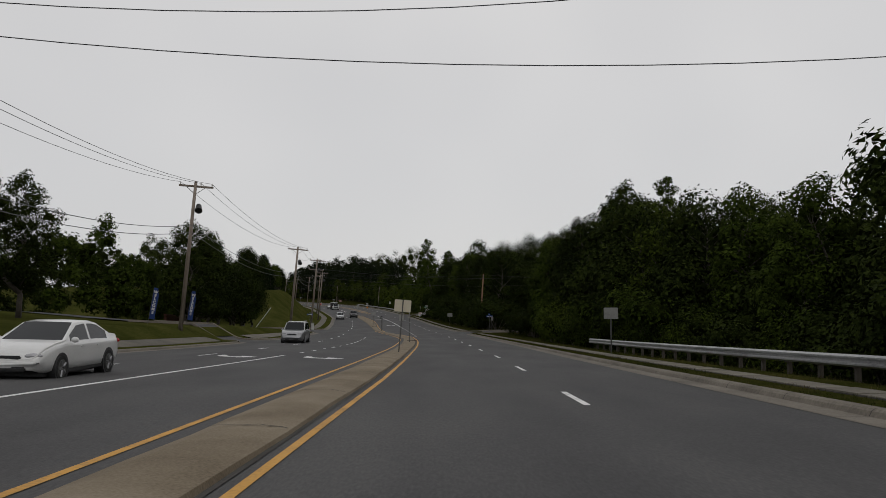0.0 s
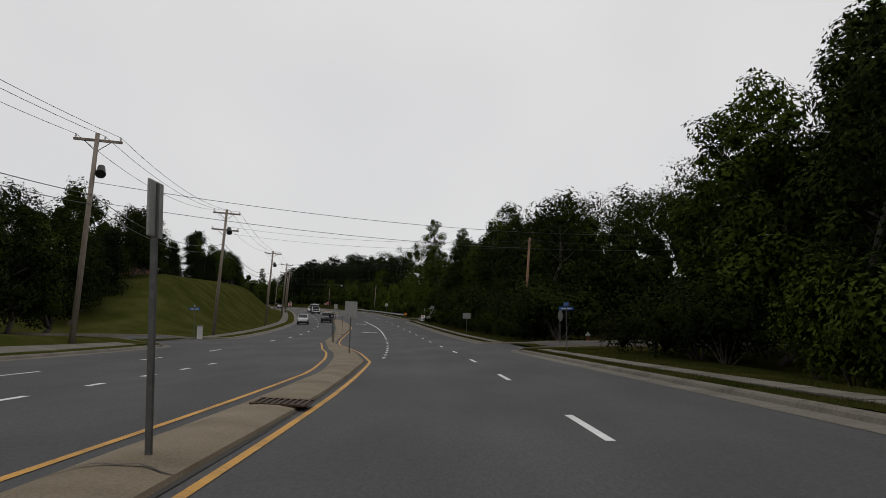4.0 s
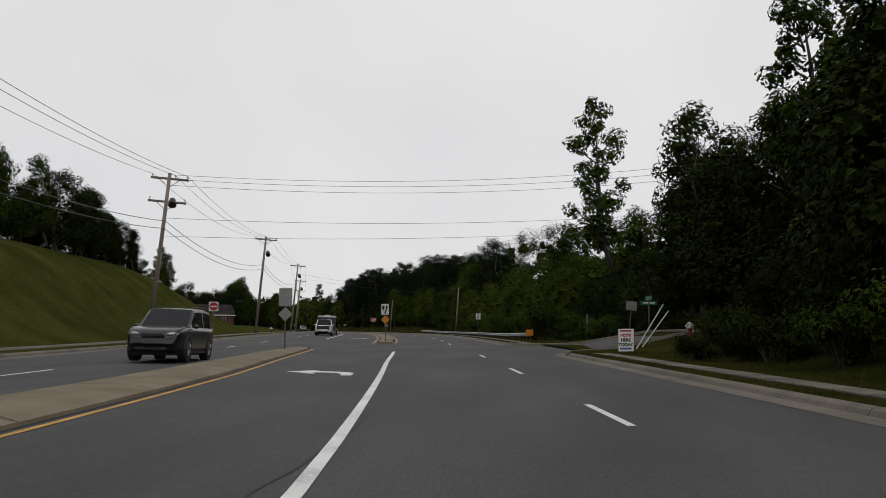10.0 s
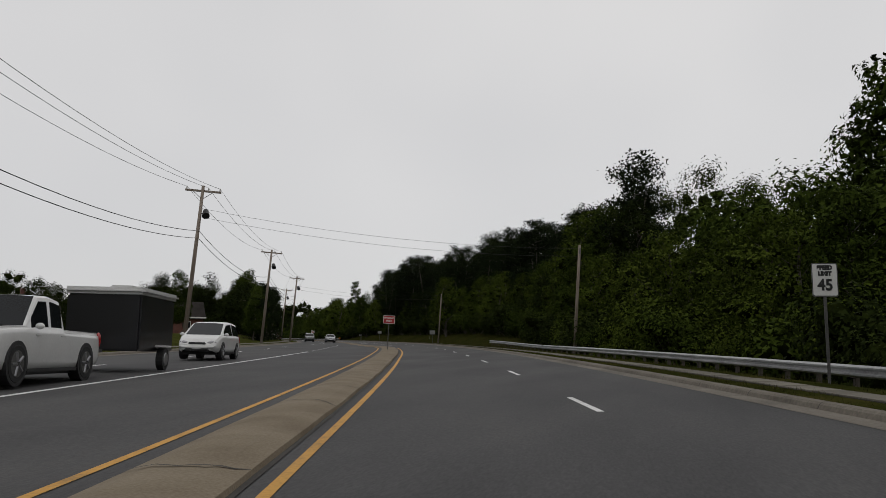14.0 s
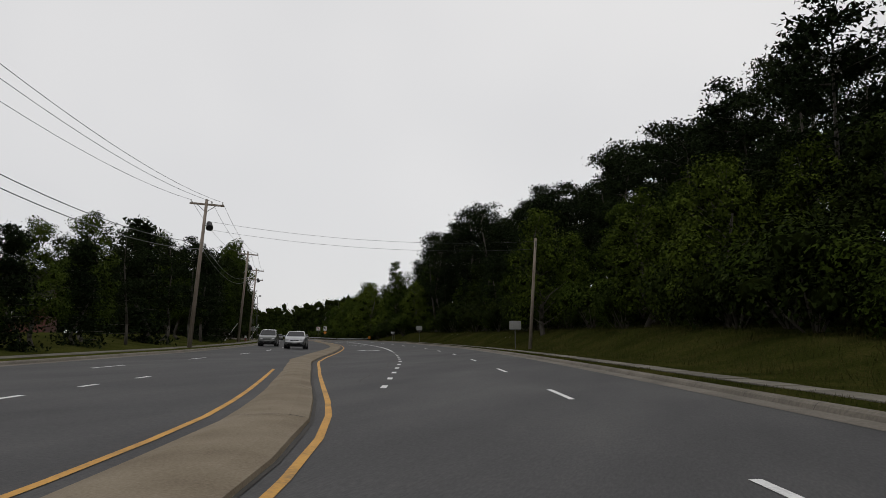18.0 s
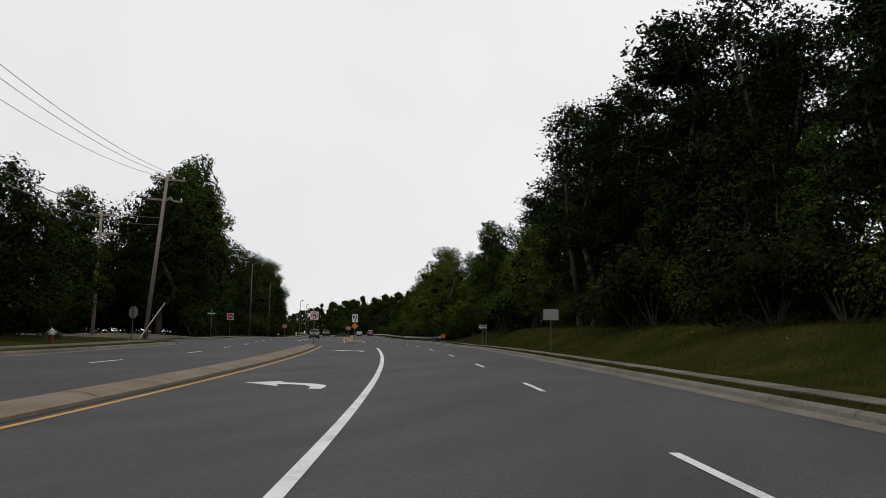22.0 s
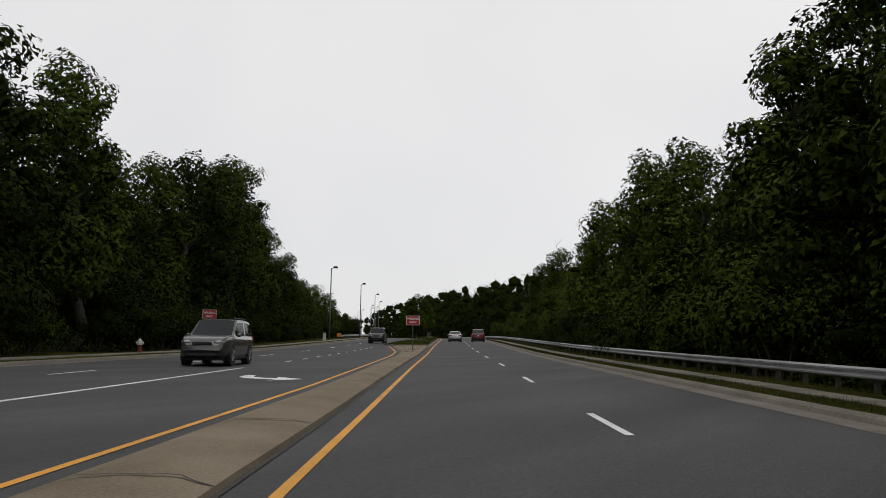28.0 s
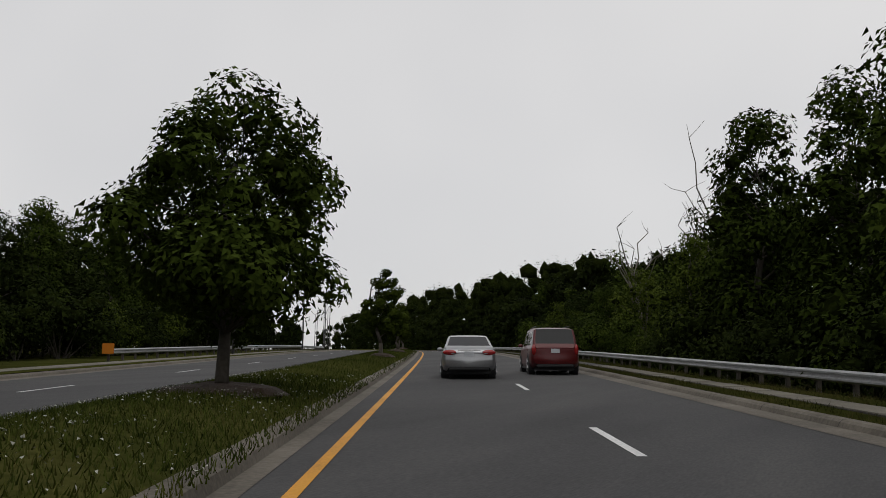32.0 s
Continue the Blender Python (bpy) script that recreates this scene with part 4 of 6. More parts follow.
for i, s, u, pairs in ((0, 37.0, 17.4, ((0.7, 12.7, 1.75), (1.3, 9.6, 1.2))), (5, 262.5, 26.0, ((0.1, 12.9, 1.1), (0.4, 12.4, 1.1), (0.8, 11.9, 1.1), (3.0, 9.2, 0.8), (4.2, 8.2, 0.7)))):
    for za, zb, sag in pairs:
        cable("crossing_cable", tops[i] @ Vector((0.1, 0, POLES[i][2] - za)), stand(s, u) @ Vector((0, 0, zb)), sag, 0.012)
for za, zb in ((3.55, 7.5), (2.55, 8.7)):
    cable("crossing_cable", tops[2] @ Vector((0.1, 0, POLES[2][2] - za)), stand(150.0, 24.0) @ Vector((0, 0, zb)), 1.0, 0.014)
cable("crossing_cable", stand(160.5, 11.2, 0, 0, 4.0) @ Vector((0, 0, 9.1)), stand(166, 30.0) @ Vector((0, 0, 9.0)), 0.5, 0.014)


# ---- writing ----
def words(text, size, mat, parent, m, spread=1.0, bold=0.012):
    """Raised lettering in the built-in font, centred on m."""
    cu = bpy.data.curves.new("lettering", "FONT")
    cu.body, cu.size, cu.align_x, cu.align_y, cu.offset, cu.extrude = text, size, "CENTER", "CENTER", bold, 0.002
    cu.resolution_u = 3
    tmp = bpy.data.objects.new("lettering", cu)
    scene.collection.objects.link(tmp)
    me = bpy.data.meshes.new_from_object(tmp.evaluated_get(bpy.context.evaluated_depsgraph_get()))
    bpy.data.objects.remove(tmp)
    me.materials.clear()
    me.materials.append(mat)
    ob = new("lettering", me)
    ob.parent = parent
    ob.matrix_basis = m @ Matrix.Diagonal((spread, 1, 1, 1))
    return ob


FACE = pose(0, 0, 0, 90, 0, 0)  # a flat outline in x, y set upright, seen from -y


def plate_outline(w, h, r=0.04, n=4):
    pts = []
    for cx, cy, a0 in ((w / 2 - r, h / 2 - r, 0), (-w / 2 + r, h / 2 - r, 90), (-w / 2 + r, -h / 2 + r, 180), (w / 2 - r, -h / 2 + r, 270)):
        for i in range(n + 1):
            a = radians(a0 + 90 * i / n)
            pts.append((cx + r * math.cos(a), cy + r * math.sin(a)))
    return pts


def plate(parent, name, w, h, z, front, y=-0.04, border=None, diamond=False, octagon=False, back="alu"):
    """A sign plate facing -y: an aluminium sheet, its coloured face and, if given, a border line."""
    if diamond:
        pts = [(0, w * 0.707), (-w * 0.707, 0), (0, -w * 0.707), (w * 0.707, 0)]
    elif octagon:
        pts = [(w / 2 / math.cos(math.pi / 8) * math.cos(math.pi / 8 + i * math.pi / 4), w / 2 / math.cos(math.pi / 8) * math.sin(math.pi / 8 + i * math.pi / 4)) for i in range(8)]
    else:
        pts = plate_outline(w, h)
    bm = bmesh.new()
    poly(bm, [(p, q + z) for p, q in pts], y, y + 0.006, "xz")
    pl = part(name, bm, M[back], parent)
    k = 0.0
    if border:
        bm = bmesh.new()
        poly(bm, [(p * 0.985, q * 0.985 + z) for p, q in pts], y - 0.003, y - 0.0005, "xz")
        part("border", bm, M[border], pl)
        k = 0.05
    if front:
        bm = bmesh.new()
        poly(bm, [(p * (0.98 - k), q * (0.98 - k * w / h) + z) for p, q in pts], y - 0.006, y - 0.001, "xz")
        part("sign_face", bm, M[front], pl)
    return pl


def post(parent, h, mat="post", x=0.0, r=0.03):
    bm = bmesh.new()
    box(bm, x - r, -r * 0.9, -0.3, x + r, r * 0.9, h, 0.006)
    for i in range(int(h / 0.12)):
        box(bm, x - 0.008, -r * 0.9 - 0.002, 0.1 + i * 0.12 - 0.008, x + 0.008, -r * 0.9 + 0.001, 0.1 + i * 0.12 + 0.008)
    return part("sign_post", bm, M[mat], parent)


def sign(name, label, m, kind, post_h=2.6, group=""):
    root = thing(name, label, "road sign", group, m)
    post(root, post_h)
    front = FACE
    if kind == "back_wide":
        plate(root, "sign_plate", 0.95, 0.68, post_h - 0.36, None)
    elif kind == "back_cream":
        plate(root, "sign_plate", 0.87, 0.63, post_h - 0.33, None, y=0.032, back="cream")
    elif kind == "back_small":
        plate(root, "sign_plate", 0.70, 0.55, post_h - 0.28, None)
    elif kind == "back_tall":
        plate(root, "sign_plate", 0.61, 0.80, post_h - 0.42, None)
    elif kind == "wrong_way":
        pl = plate(root, "sign_plate", 0.95, 0.66, post_h - 0.35, "sign_red", border="sign_white")
        words("WRONG", 0.2, M["sign_white"], pl, pose(0, -0.05, post_h - 0.235) @ front, 1.05, 0.005)
        words("WAY", 0.2, M["sign_white"], pl, pose(0, -0.05, post_h - 0.475) @ front, 1.05, 0.005)
    elif kind == "keep_right":
        pl = plate(root, "sign_plate", 0.64, 0.88, post_h - 0.45, "sign_white", border="sign_black")
        zc = post_h - 0.46
        bm = bmesh.new()
        shield = [(-0.26, 0.31), (-0.04, 0.31), (-0.04, 0.1), (-0.075, -0.03), (-0.12, -0.07), (-0.165, -0.04), (-0.23, 0.1)]
        poly(bm, [(p, q + zc) for p, q in shield], -0.052, -0.0465, "xz")
        part("symbol", bm, M["sign_black"], pl)
        bm = bmesh.new()
        arrow = [(0.13, 0.36), (0.26, 0.12), (0.17, 0.13), (0.165, 0.02), (0.10, -0.14), (0.06, -0.24), (0.06, -0.36), (-0.05, -0.36), (-0.05, -0.2), (0.0, -0.09), (0.075, 0.05), (0.09, 0.13), (0.0, 0.12)]
        poly(bm, [(p, q + zc) for p, q in arrow], -0.052, -0.0465, "xz")
        part("symbol", bm, M["sign_black"], pl)
        plate(root, "marker_plate", 0.5, 0.5, post_h - 1.27, "sign_amber", diamond=True)
    elif kind == "both_backs":
        plate(root, "sign_plate", 0.66, 0.90, post_h - 0.46, None)
        plate(root, "marker_plate", 0.5, 0.5, post_h - 1.30, None, diamond=True)
    elif kind == "speed":
        pl = plate(root, "sign_plate", 0.61, 0.78, post_h - 0.4, "sign_white", border="sign_black")
        for t, sz, dz in (("SPEED", 0.13, -0.12), ("LIMIT", 0.13, -0.26), ("45", 0.36, -0.53)):
            words(t, sz, M["sign_black"], pl, pose(0, -0.05, post_h + dz) @ front)
    elif kind == "no_uturn":
        pl = plate(root, "sign_plate", 0.66, 0.66, post_h - 0.34, "sign_white", border="sign_black")
        zc = post_h - 0.34
        bm = bmesh.new()
        ring = [(0.26 * math.cos(a), 0.26 * math.sin(a)) for a in np.linspace(0, 2 * math.pi, 25)]
        for i in range(24):
            p, q = ring[i], ring[i + 1]
            poly(bm, [(p[0], p[1] + zc), (q[0], q[1] + zc), (q[0] * 0.8, q[1] * 0.8 + zc), (p[0] * 0.8, p[1] * 0.8 + zc)], -0.052, -0.0465, "xz")
        poly(bm, [(-0.2, 0.14 + zc), (-0.15, 0.19 + zc), (0.2, -0.14 + zc), (0.15, -0.19 + zc)], -0.054, -0.0475, "xz")
        part("symbol", bm, M["sign_red"], pl)
        bm = bmesh.new()
        poly(bm, [(p, q + zc) for p, q in ((0.11, -0.17), (0.11, 0.06), (0.06, 0.13), (-0.05, 0.13), (-0.1, 0.06), (-0.1, -0.03), (-0.16, -0.03), (-0.07, -0.13), (0.02, -0.03), (-0.04, -0.03), (-0.03, 0.04), (0.03, 0.06), (0.05, 0.02), (0.05, -0.17))], -0.05, -0.0465, "xz")
        part("symbol", bm, M["sign_black"], pl)
    elif kind == "no_entry":
        pl = plate(root, "sign_plate", 0.75, 0.75, post_h - 0.38, "sign_white")
        zc = post_h - 0.38
        bm = bmesh.new()
        poly(bm, [(0.33 * math.cos(a), 0.33 * math.sin(a) + zc) for a in np.linspace(0, 2 * math.pi, 25)[:-1]], -0.052, -0.0465, "xz")
        part("symbol", bm, M["sign_red"], pl)
        bm = bmesh.new()
        box(bm, -0.24, -0.058, zc - 0.05, 0.24, -0.051, zc + 0.05)
        part("symbol", bm, M["sign_white"], pl)
    elif kind == "one_way":
        post(root, post_h, x=0.32)
        for y, fl in ((-0.05, 0), (0.09, 180)):
            pl = plate(root, "sign_plate", 0.91, 0.30, post_h - 0.3, None, y=y, back="sign_black")
            bm = bmesh.new()
            poly(bm, [(p + 0.0, q + post_h - 0.3) for p, q in ((-0.4, -0.07), (0.2, -0.07), (0.2, -0.12), (0.4, 0), (0.2, 0.12), (0.2, 0.07), (-0.4, 0.07))], y - 0.006 if not fl else y + 0.007, y - 0.001 if not fl else y + 0.012, "xz")
            part("arrow", bm, M["sign_white"], pl)
        words("ONE WAY", 0.12, M["sign_black"], pl, pose(-0.03, -0.06, post_h - 0.3) @ front)
    elif kind == "one_way_left":
        post(root, post_h, x=0.3)
        pl = plate(root, "sign_plate", 0.76, 0.46, post_h - 0.22, None, back="sign_black")
        bm = bmesh.new()
        poly(bm, [(p, q + post_h - 0.22) for p, q in ((0.33, -0.11), (-0.12, -0.11), (-0.12, -0.19), (-0.34, 0), (-0.12, 0.19), (-0.12, 0.11), (0.33, 0.11))], -0.046, -0.0405, "xz")
        part("arrow", bm, M["sign_white"], pl)
        words("ONE WAY", 0.11, M["sign_black"], pl, pose(0.06, -0.05, post_h - 0.22) @ front)
    elif kind == "bare":
        bm = bmesh.new()
        box(bm, -0.012, -0.2, post_h - 0.5, 0.012, 0.2, post_h + 0.02, 0.004)
        part("sign_plate", bm, M["alu"], root)
    elif kind == "stop_back":
        plate(root, "sign_plate", 0.75, 0.75, post_h - 0.4, None, octagon=True)
    elif kind in ("street_blue", "street_green"):
        c = "sign_blue" if kind == "street_blue" else "sign_green"
        for ang, z in ((0, post_h - 0.1), (90, post_h + 0.14)):
            bm = bmesh.new()
            box(bm, -0.42, -0.008, z - 0.1, 0.42, 0.008, z + 0.1, 0.003)
            pl = part("name_plate", bm, M[c], root)
            bm = bmesh.new()
            box(bm, -0.3, -0.012, z - 0.035, 0.3, -0.008, z + 0.035)
            part("name_bar", bm, M["sign_white"], pl)
            pl.matrix_basis = pose(0, 0, 0, 0, 0, ang)
    return root


def med_pose(s, u, face=0.0, lean=0.0):
    p = at(s, u, 0.11)
    return pose(p[0], p[1], p[2], 0, 0, turn(s)) @ pose(0, 0, 0, 0, lean, 0) @ pose(0, 0, 0, 0, 0, face)


sign("wrong_way_sign", "cream back of a rectangular road sign on the median", med_pose(62.9, -2.45, 0, 5), "back_cream", 2.75)
sign("road_sign", "grey back of a rectangular road sign by the guardrail", stand(59.8, 8.1, 0, 0, 0), "back_small", 2.2)
sign("keep_right_sign", "grey back of a divided-road arrow sign on the median", med_pose(126.0, -3.35, 0, 2), "back_tall", 2.6)
sign("sign_post", "thin steel post with a road sign turned edge-on", med_pose(91.2, -2.6), "bare", 2.5)
sign("one_way_sign", "black one way sign on two steel posts on the median", med_pose(148.6, -5.6, 70), "one_way", 2.3)
sign("wrong_way_sign", "grey back of a rectangular road sign on the median", med_pose(189.0, -6.0, 0, 1.5), "back_wide", 2.5)
sign("keep_right_sign", "grey backs of a divided-road arrow sign and diamond marker", med_pose(246.0, -6.95), "both_backs", 3.0)
sign("keep_right_sign", "white divided-road arrow sign above an amber diamond marker on the median", med_pose(271.3, -2.35, -2, -1.8), "keep_right", 2.95)
sign("wrong_way_sign", "red wrong way sign on a steel post on the median", med_pose(356.0, -2.5, 0, 3.0), "wrong_way", 2.78)
sign("no_uturn_sign", "white no u-turn sign with a red circle on the median", med_pose(518.2, -6.0, 0, 1), "no_uturn", 2.5)
sign("keep_right_sign", "white divided-road arrow sign above an amber diamond marker on the median", med_pose(544.0, -2.65, 0, 0.5), "keep_right", 2.9)
sign("wrong_way_sign", "red wrong way sign on a dark post on the median", med_pose(640.6, -2.3, 3, 0), "wrong_way", 2.43)
sign("wrong_way_sign", "red wrong way sign beside the far pavement", stand(638.9, -16.0), "wrong_way", 2.7)
sign("road_sign", "grey back of a rectangular road sign at the woodland edge", stand(184.8, 8.9), "back_wide", 2.35)
sign("speed_limit_sign", "white speed limit 45 sign beside the guardrail", stand(305.8, 9.0, -0.1), "speed", 2.85)
sign("road_sign", "grey back of a rectangular road sign on the bank", stand(436.5, 8.9), "back_wide", 2.25)
sign("road_sign", "grey back of a rectangular road sign on the bank", stand(504.0, 9.2), "back_wide", 2.55)
sign("stop_sign", "grey back of a stop sign at the side road", stand(267.5, 12.9, -0.35, 62), "stop_back", 2.3)
sign("road_sign", "grey back of a square road sign on a leaning post", stand(254.5, 12.5, 0, 10, 6), "back_small", 2.2)
sign("street_name_sign", "green street name sign at the side road corner", stand(245.0, 11.0, 0, 5), "street_green", 2.2)
sign("one_way_sign", "small black one way sign on two posts on the bank", stand(524.5, 8.0, 0, -4), "one_way_left", 1.75)
sign("stop_sign", "grey back of a stop sign at the side road", stand(140.5, 10.2, 0, 55), "stop_back", 2.4)
sign("stop_sign", "grey back of a stop sign beside the far pavement", stand(508.2, -16.9, 0, 150), "stop_back", 2.2)
sign("street_name_sign", "blue street name sign at the side road corner", stand(130.0, 8.4, 0, 8), "street_blue", 2.4)
sign("street_name_sign", "blue street name sign on the far lawn", stand(152.0, -16.6, 0, 5), "street_blue", 2.4)
sign("street_name_sign", "green street name sign at the far side road", stand(534.5, -16.2, 0, 5), "street_green", 2.4)
sign("no_entry_sign", "white and red no entry sign beside the far carriageway", stand(272.0, -16.0, 0, 5), "no_entry", 2.8)
sign("no_entry_sign", "white and red no entry sign beside the far carriageway", stand(553.0, -16.8, 0, 10), "no_entry", 2.7)


# ---- guardrails ----
def guardrail(pts_s, u, label, marker=0):
    root = thing("guardrail", label, "guardrail")
    ss = np.asarray(pts_s)
    prof = [(0.0, 0.0), (0.03, 0.02), (0.075, 0.05), (0.075, 0.09), (0.02, 0.13), (0.02, 0.18), (0.075, 0.22), (0.075, 0.26), (0.03, 0.29), (0.0, 0.31)]
    sg = 1 if u(ss[0]) > 0 else -1
    cols = []
    for k, (a, b) in enumerate(prof):
        p = land(ss, u(ss) - sg * a, 0.0)
        p[:, 2] = land(ss, u(ss), 0.0)[:, 2] + 0.34 + b * 0.92
        cols.append(p)
    n, k = len(ss), len(cols)
    verts = np.stack(cols, 1).reshape(-1, 3)
    faces = [(i * k + j, i * k + j + 1, (i + 1) * k + j + 1, (i + 1) * k + j) for i in range(n - 1) for j in range(k - 1)]
    rail = new("rail", mesh_of("rail", verts, faces, M["steel"]))
    rail.parent = root
    bm = bmesh.new()
    box(bm, -0.05, -0.07, -0.4, 0.05, 0.07, 0.60, 0.006)
    box(bm, -0.11 if sg > 0 else 0.05, -0.06, 0.36, -0.05 if sg > 0 else 0.11, 0.06, 0.60)
    first = part("guardrail_post", bm, M["bark"], root)
    first.matrix_basis = stand(ss[0] + 0.3, u(ss[0]) + sg * 0.12)
    for s in np.arange(ss[0] + 2.3, ss[-1], 1.9):
        o = new("guardrail_post", first.data)
        o.parent = root
        o.matrix_basis = stand(float(s), float(u(s)) + sg * 0.12)
    if marker:
        bm = bmesh.new()
        box(bm, -0.3, -0.03, 0.36, 0.3, 0.03, 0.9, 0.02)
        e = part("end_marker", bm, M["sign_amber"], root, "amber end marker")
        e.matrix_basis = stand(ss[0] - 0.1, u(ss[0]))
    return root


guardrail(run(-60, 71.5, 2.0), lambda s: right_kerb(s) + 3.2, "galvanised steel guardrail on posts beside the pavement")
guardrail(run(273.5, 385, 2.0), lambda s: right_kerb(s) + 3.6 - 0.2 * np.interp(s, [273, 300], [1, 0]), "galvanised steel guardrail with an amber end marker", 1)
guardrail(run(566, 860, 2.0), lambda s: right_kerb(s) + 3.4, "long galvanised steel guardrail with an amber end marker", 1)
guardrail(run(712, 830, 2.0), lambda s: left_kerb(s) - 3.3, "galvanised steel guardrail with an amber end beyond the far carriageway", 1)


# ---- side roads and driveways ----
def side_road(n0, n1, side_sign, reach, label, rad=5.0, slant=0.0):
    """A road that leaves at right angles; its kerbs sweep round from n0 and n1 on the kerb line."""
    def edge(k, sg):
        k = max(k, 0.0)
        run_in = math.sqrt(max(0.0, rad**2 - (rad - min(k, rad)) ** 2))
        return (n0 + run_in if sg < 0 else n1 - run_in) + slant * k

    def place(q, k, dz, on_land=1.0):
        u = (right_kerb(q) + k) if side_sign > 0 else (left_kerb(q) - k)
        base = at(np.array(q), np.array(u), 0.0)
        ld = land(np.array(q), np.array(u), 0.0)
        bl = float(smooth(k, 0.0, 4.0)) if on_land < 1 else 1.0
        return (base[0], base[1], base[2] * (1 - bl) + (ld[2] - (0.06 if on_land < 1 else 0)) * bl + dz)

    d = [k for k in (-0.4, 0.0, 0.15, 0.4, 0.8, 1.4, 2.2, 3.2, 4.4, 6, 9, 14, 20, 28, 38) if k < reach] + [reach]
    verts = [place(edge(k, -1) + (edge(k, 1) - edge(k, -1)) * f, k, 0.012 + 0.13 * float(smooth(k, 2, 5)), 0) for k in d for f in np.linspace(0, 1, 7)]
    faces = [(i * 7 + j, i * 7 + j + 1, (i + 1) * 7 + j + 1, (i + 1) * 7 + j) for i in range(len(d) - 1) for j in range(6)]
    tagged(new("road", mesh_of("side_road", verts, faces, M["asphalt"])), label, kind="structure")
    for sg in (-1, 1):
        pts = [(n0 + rad * math.sin(t) if sg < 0 else n1 - rad * math.sin(t), rad * (1 - math.cos(t))) for t in np.linspace(0, math.pi / 2, 12)] + [(0, k) for k in (rad + 1.5, rad + 4, rad + 7)]
        pts = [(edge(k, sg) if i > 11 else q + slant * k, k) for i, (q, k) in enumerate(pts)]
        verts = []
        for i, (q, k) in enumerate(pts):
            a, b = pts[max(0, i - 1)], pts[min(len(pts) - 1, i + 1)]
            t = Vector((b[0] - a[0], b[1] - a[1])).normalized() if i else Vector((-sg, 0))
            nrm = Vector((t.y, -t.x)) * sg
            if nrm.y < 0 and i == 0:
                nrm = -nrm
            if i and nrm.x * sg < 0:
                nrm = -nrm
            for off, dz in ((-0.45, 0.02), (0, 0.02), (0.04, 0.15), (0.2, 0.17), (0.28, 0.0)):
                verts.append(place(q + nrm.x * off, max(-0.5, k + nrm.y * off), dz + 0.1 * float(smooth(k, 2, 5)), 0))
        faces = [(i * 5 + j, i * 5 + j + 1, (i + 1) * 5 + j + 1, (i + 1) * 5 + j) for i in range(len(pts) - 1) for j in range(4)]
        tagged(new("kerb", mesh_of("kerb", verts, faces, M["gutter"])), "concrete kerb curving into a side road", kind="structure")
        # grass behind the sweeping kerb
        ks = np.linspace(0.2, rad + 1, 12)
        nose = (n0 - 0.4) if sg < 0 else (n1 + 0.4)
        verts = []
        for k in ks:
            e = edge(k, sg) + sg * 0.2
            verts += [place(e + (nose - e) * f, k, 0.02) for f in np.linspace(0, 1, 5)]
        faces = [(i * 5 + j, i * 5 + j + 1, (i + 1) * 5 + j + 1, (i + 1) * 5 + j) for i in range(11) for j in range(4)]
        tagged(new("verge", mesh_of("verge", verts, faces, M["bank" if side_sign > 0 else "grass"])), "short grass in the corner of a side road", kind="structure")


side_road(131.5, 150, 1, 19, "asphalt side road into the woods", 5.0)
side_road(240.5, 262, 1, 6.5, "asphalt side road past a hedge", 6.5)
side_road(82, 94, -1, 50, "asphalt driveway climbing the lawn", 3.0, 0.25)
side_road(134, 156, -1, 45, "asphalt side road below the grass bank", 5.0)
side_road(510, 534, -1, 22, "asphalt side road into the woods", 5.0)


# ---- median joints, drains, painted arrows, road cracks ----
joint_rng = random.Random(5)


def across(name, s, u0, u1, w, dz, mat, parent=None, bend=0.15, label="", n=7):
    pts = []
    for i in range(n):
        f = i / (n - 1)
        u = u0 + (u1 - u0) * f
        ds = bend * math.sin(f * math.pi) + joint_rng.uniform(-0.04, 0.04)
        pts.append((s + ds, u, dz - 0.075 * (1 - min(1.0, min(f, 1 - f) * abs(u1 - u0) / 0.3))))
    verts = []
    for q, u, z in pts:
        verts += [tuple(at(np.array(q - w / 2), np.array(u), z)), tuple(at(np.array(q + w / 2), np.array(u), z))]
    faces = [(2 * i, 2 * i + 1, 2 * i + 3, 2 * i + 2) for i in range(n - 1)]
    ob = new(name, mesh_of(name, verts, faces, mat))
    return tagged(ob, label, kind="structure")


for right, left, a, b in MED:
    s = max(a, -20) + 2.5
    while s < b - 2:
        l, r = float(tab(left, s)), float(tab(right, s))
        across("median_joint", s, l + 0.18, r - 0.01, joint_rng.uniform(0.035, 0.06), 0.131, M["joint"], bend=joint_rng.uniform(-0.3, 0.5), label="dark cracked joint across the median", n=11)
        s += joint_rng.uniform(4.5, 7.5)
    # the dark dirt-filled seam along the foot of the median
    ss = run(max(a, -40), b, 2.0)
    rr = tab(right, ss) + 0.045
    wv = np.array([0.025 + 0.03 * abs(noise.noise((x * 0.7, 2.2, 0))) for x in ss])
    strip("median_seam", ss, [(rr - wv, 0.010), (rr + wv, 0.010)], M["joint"], label="dark dirt line along the foot of the median")
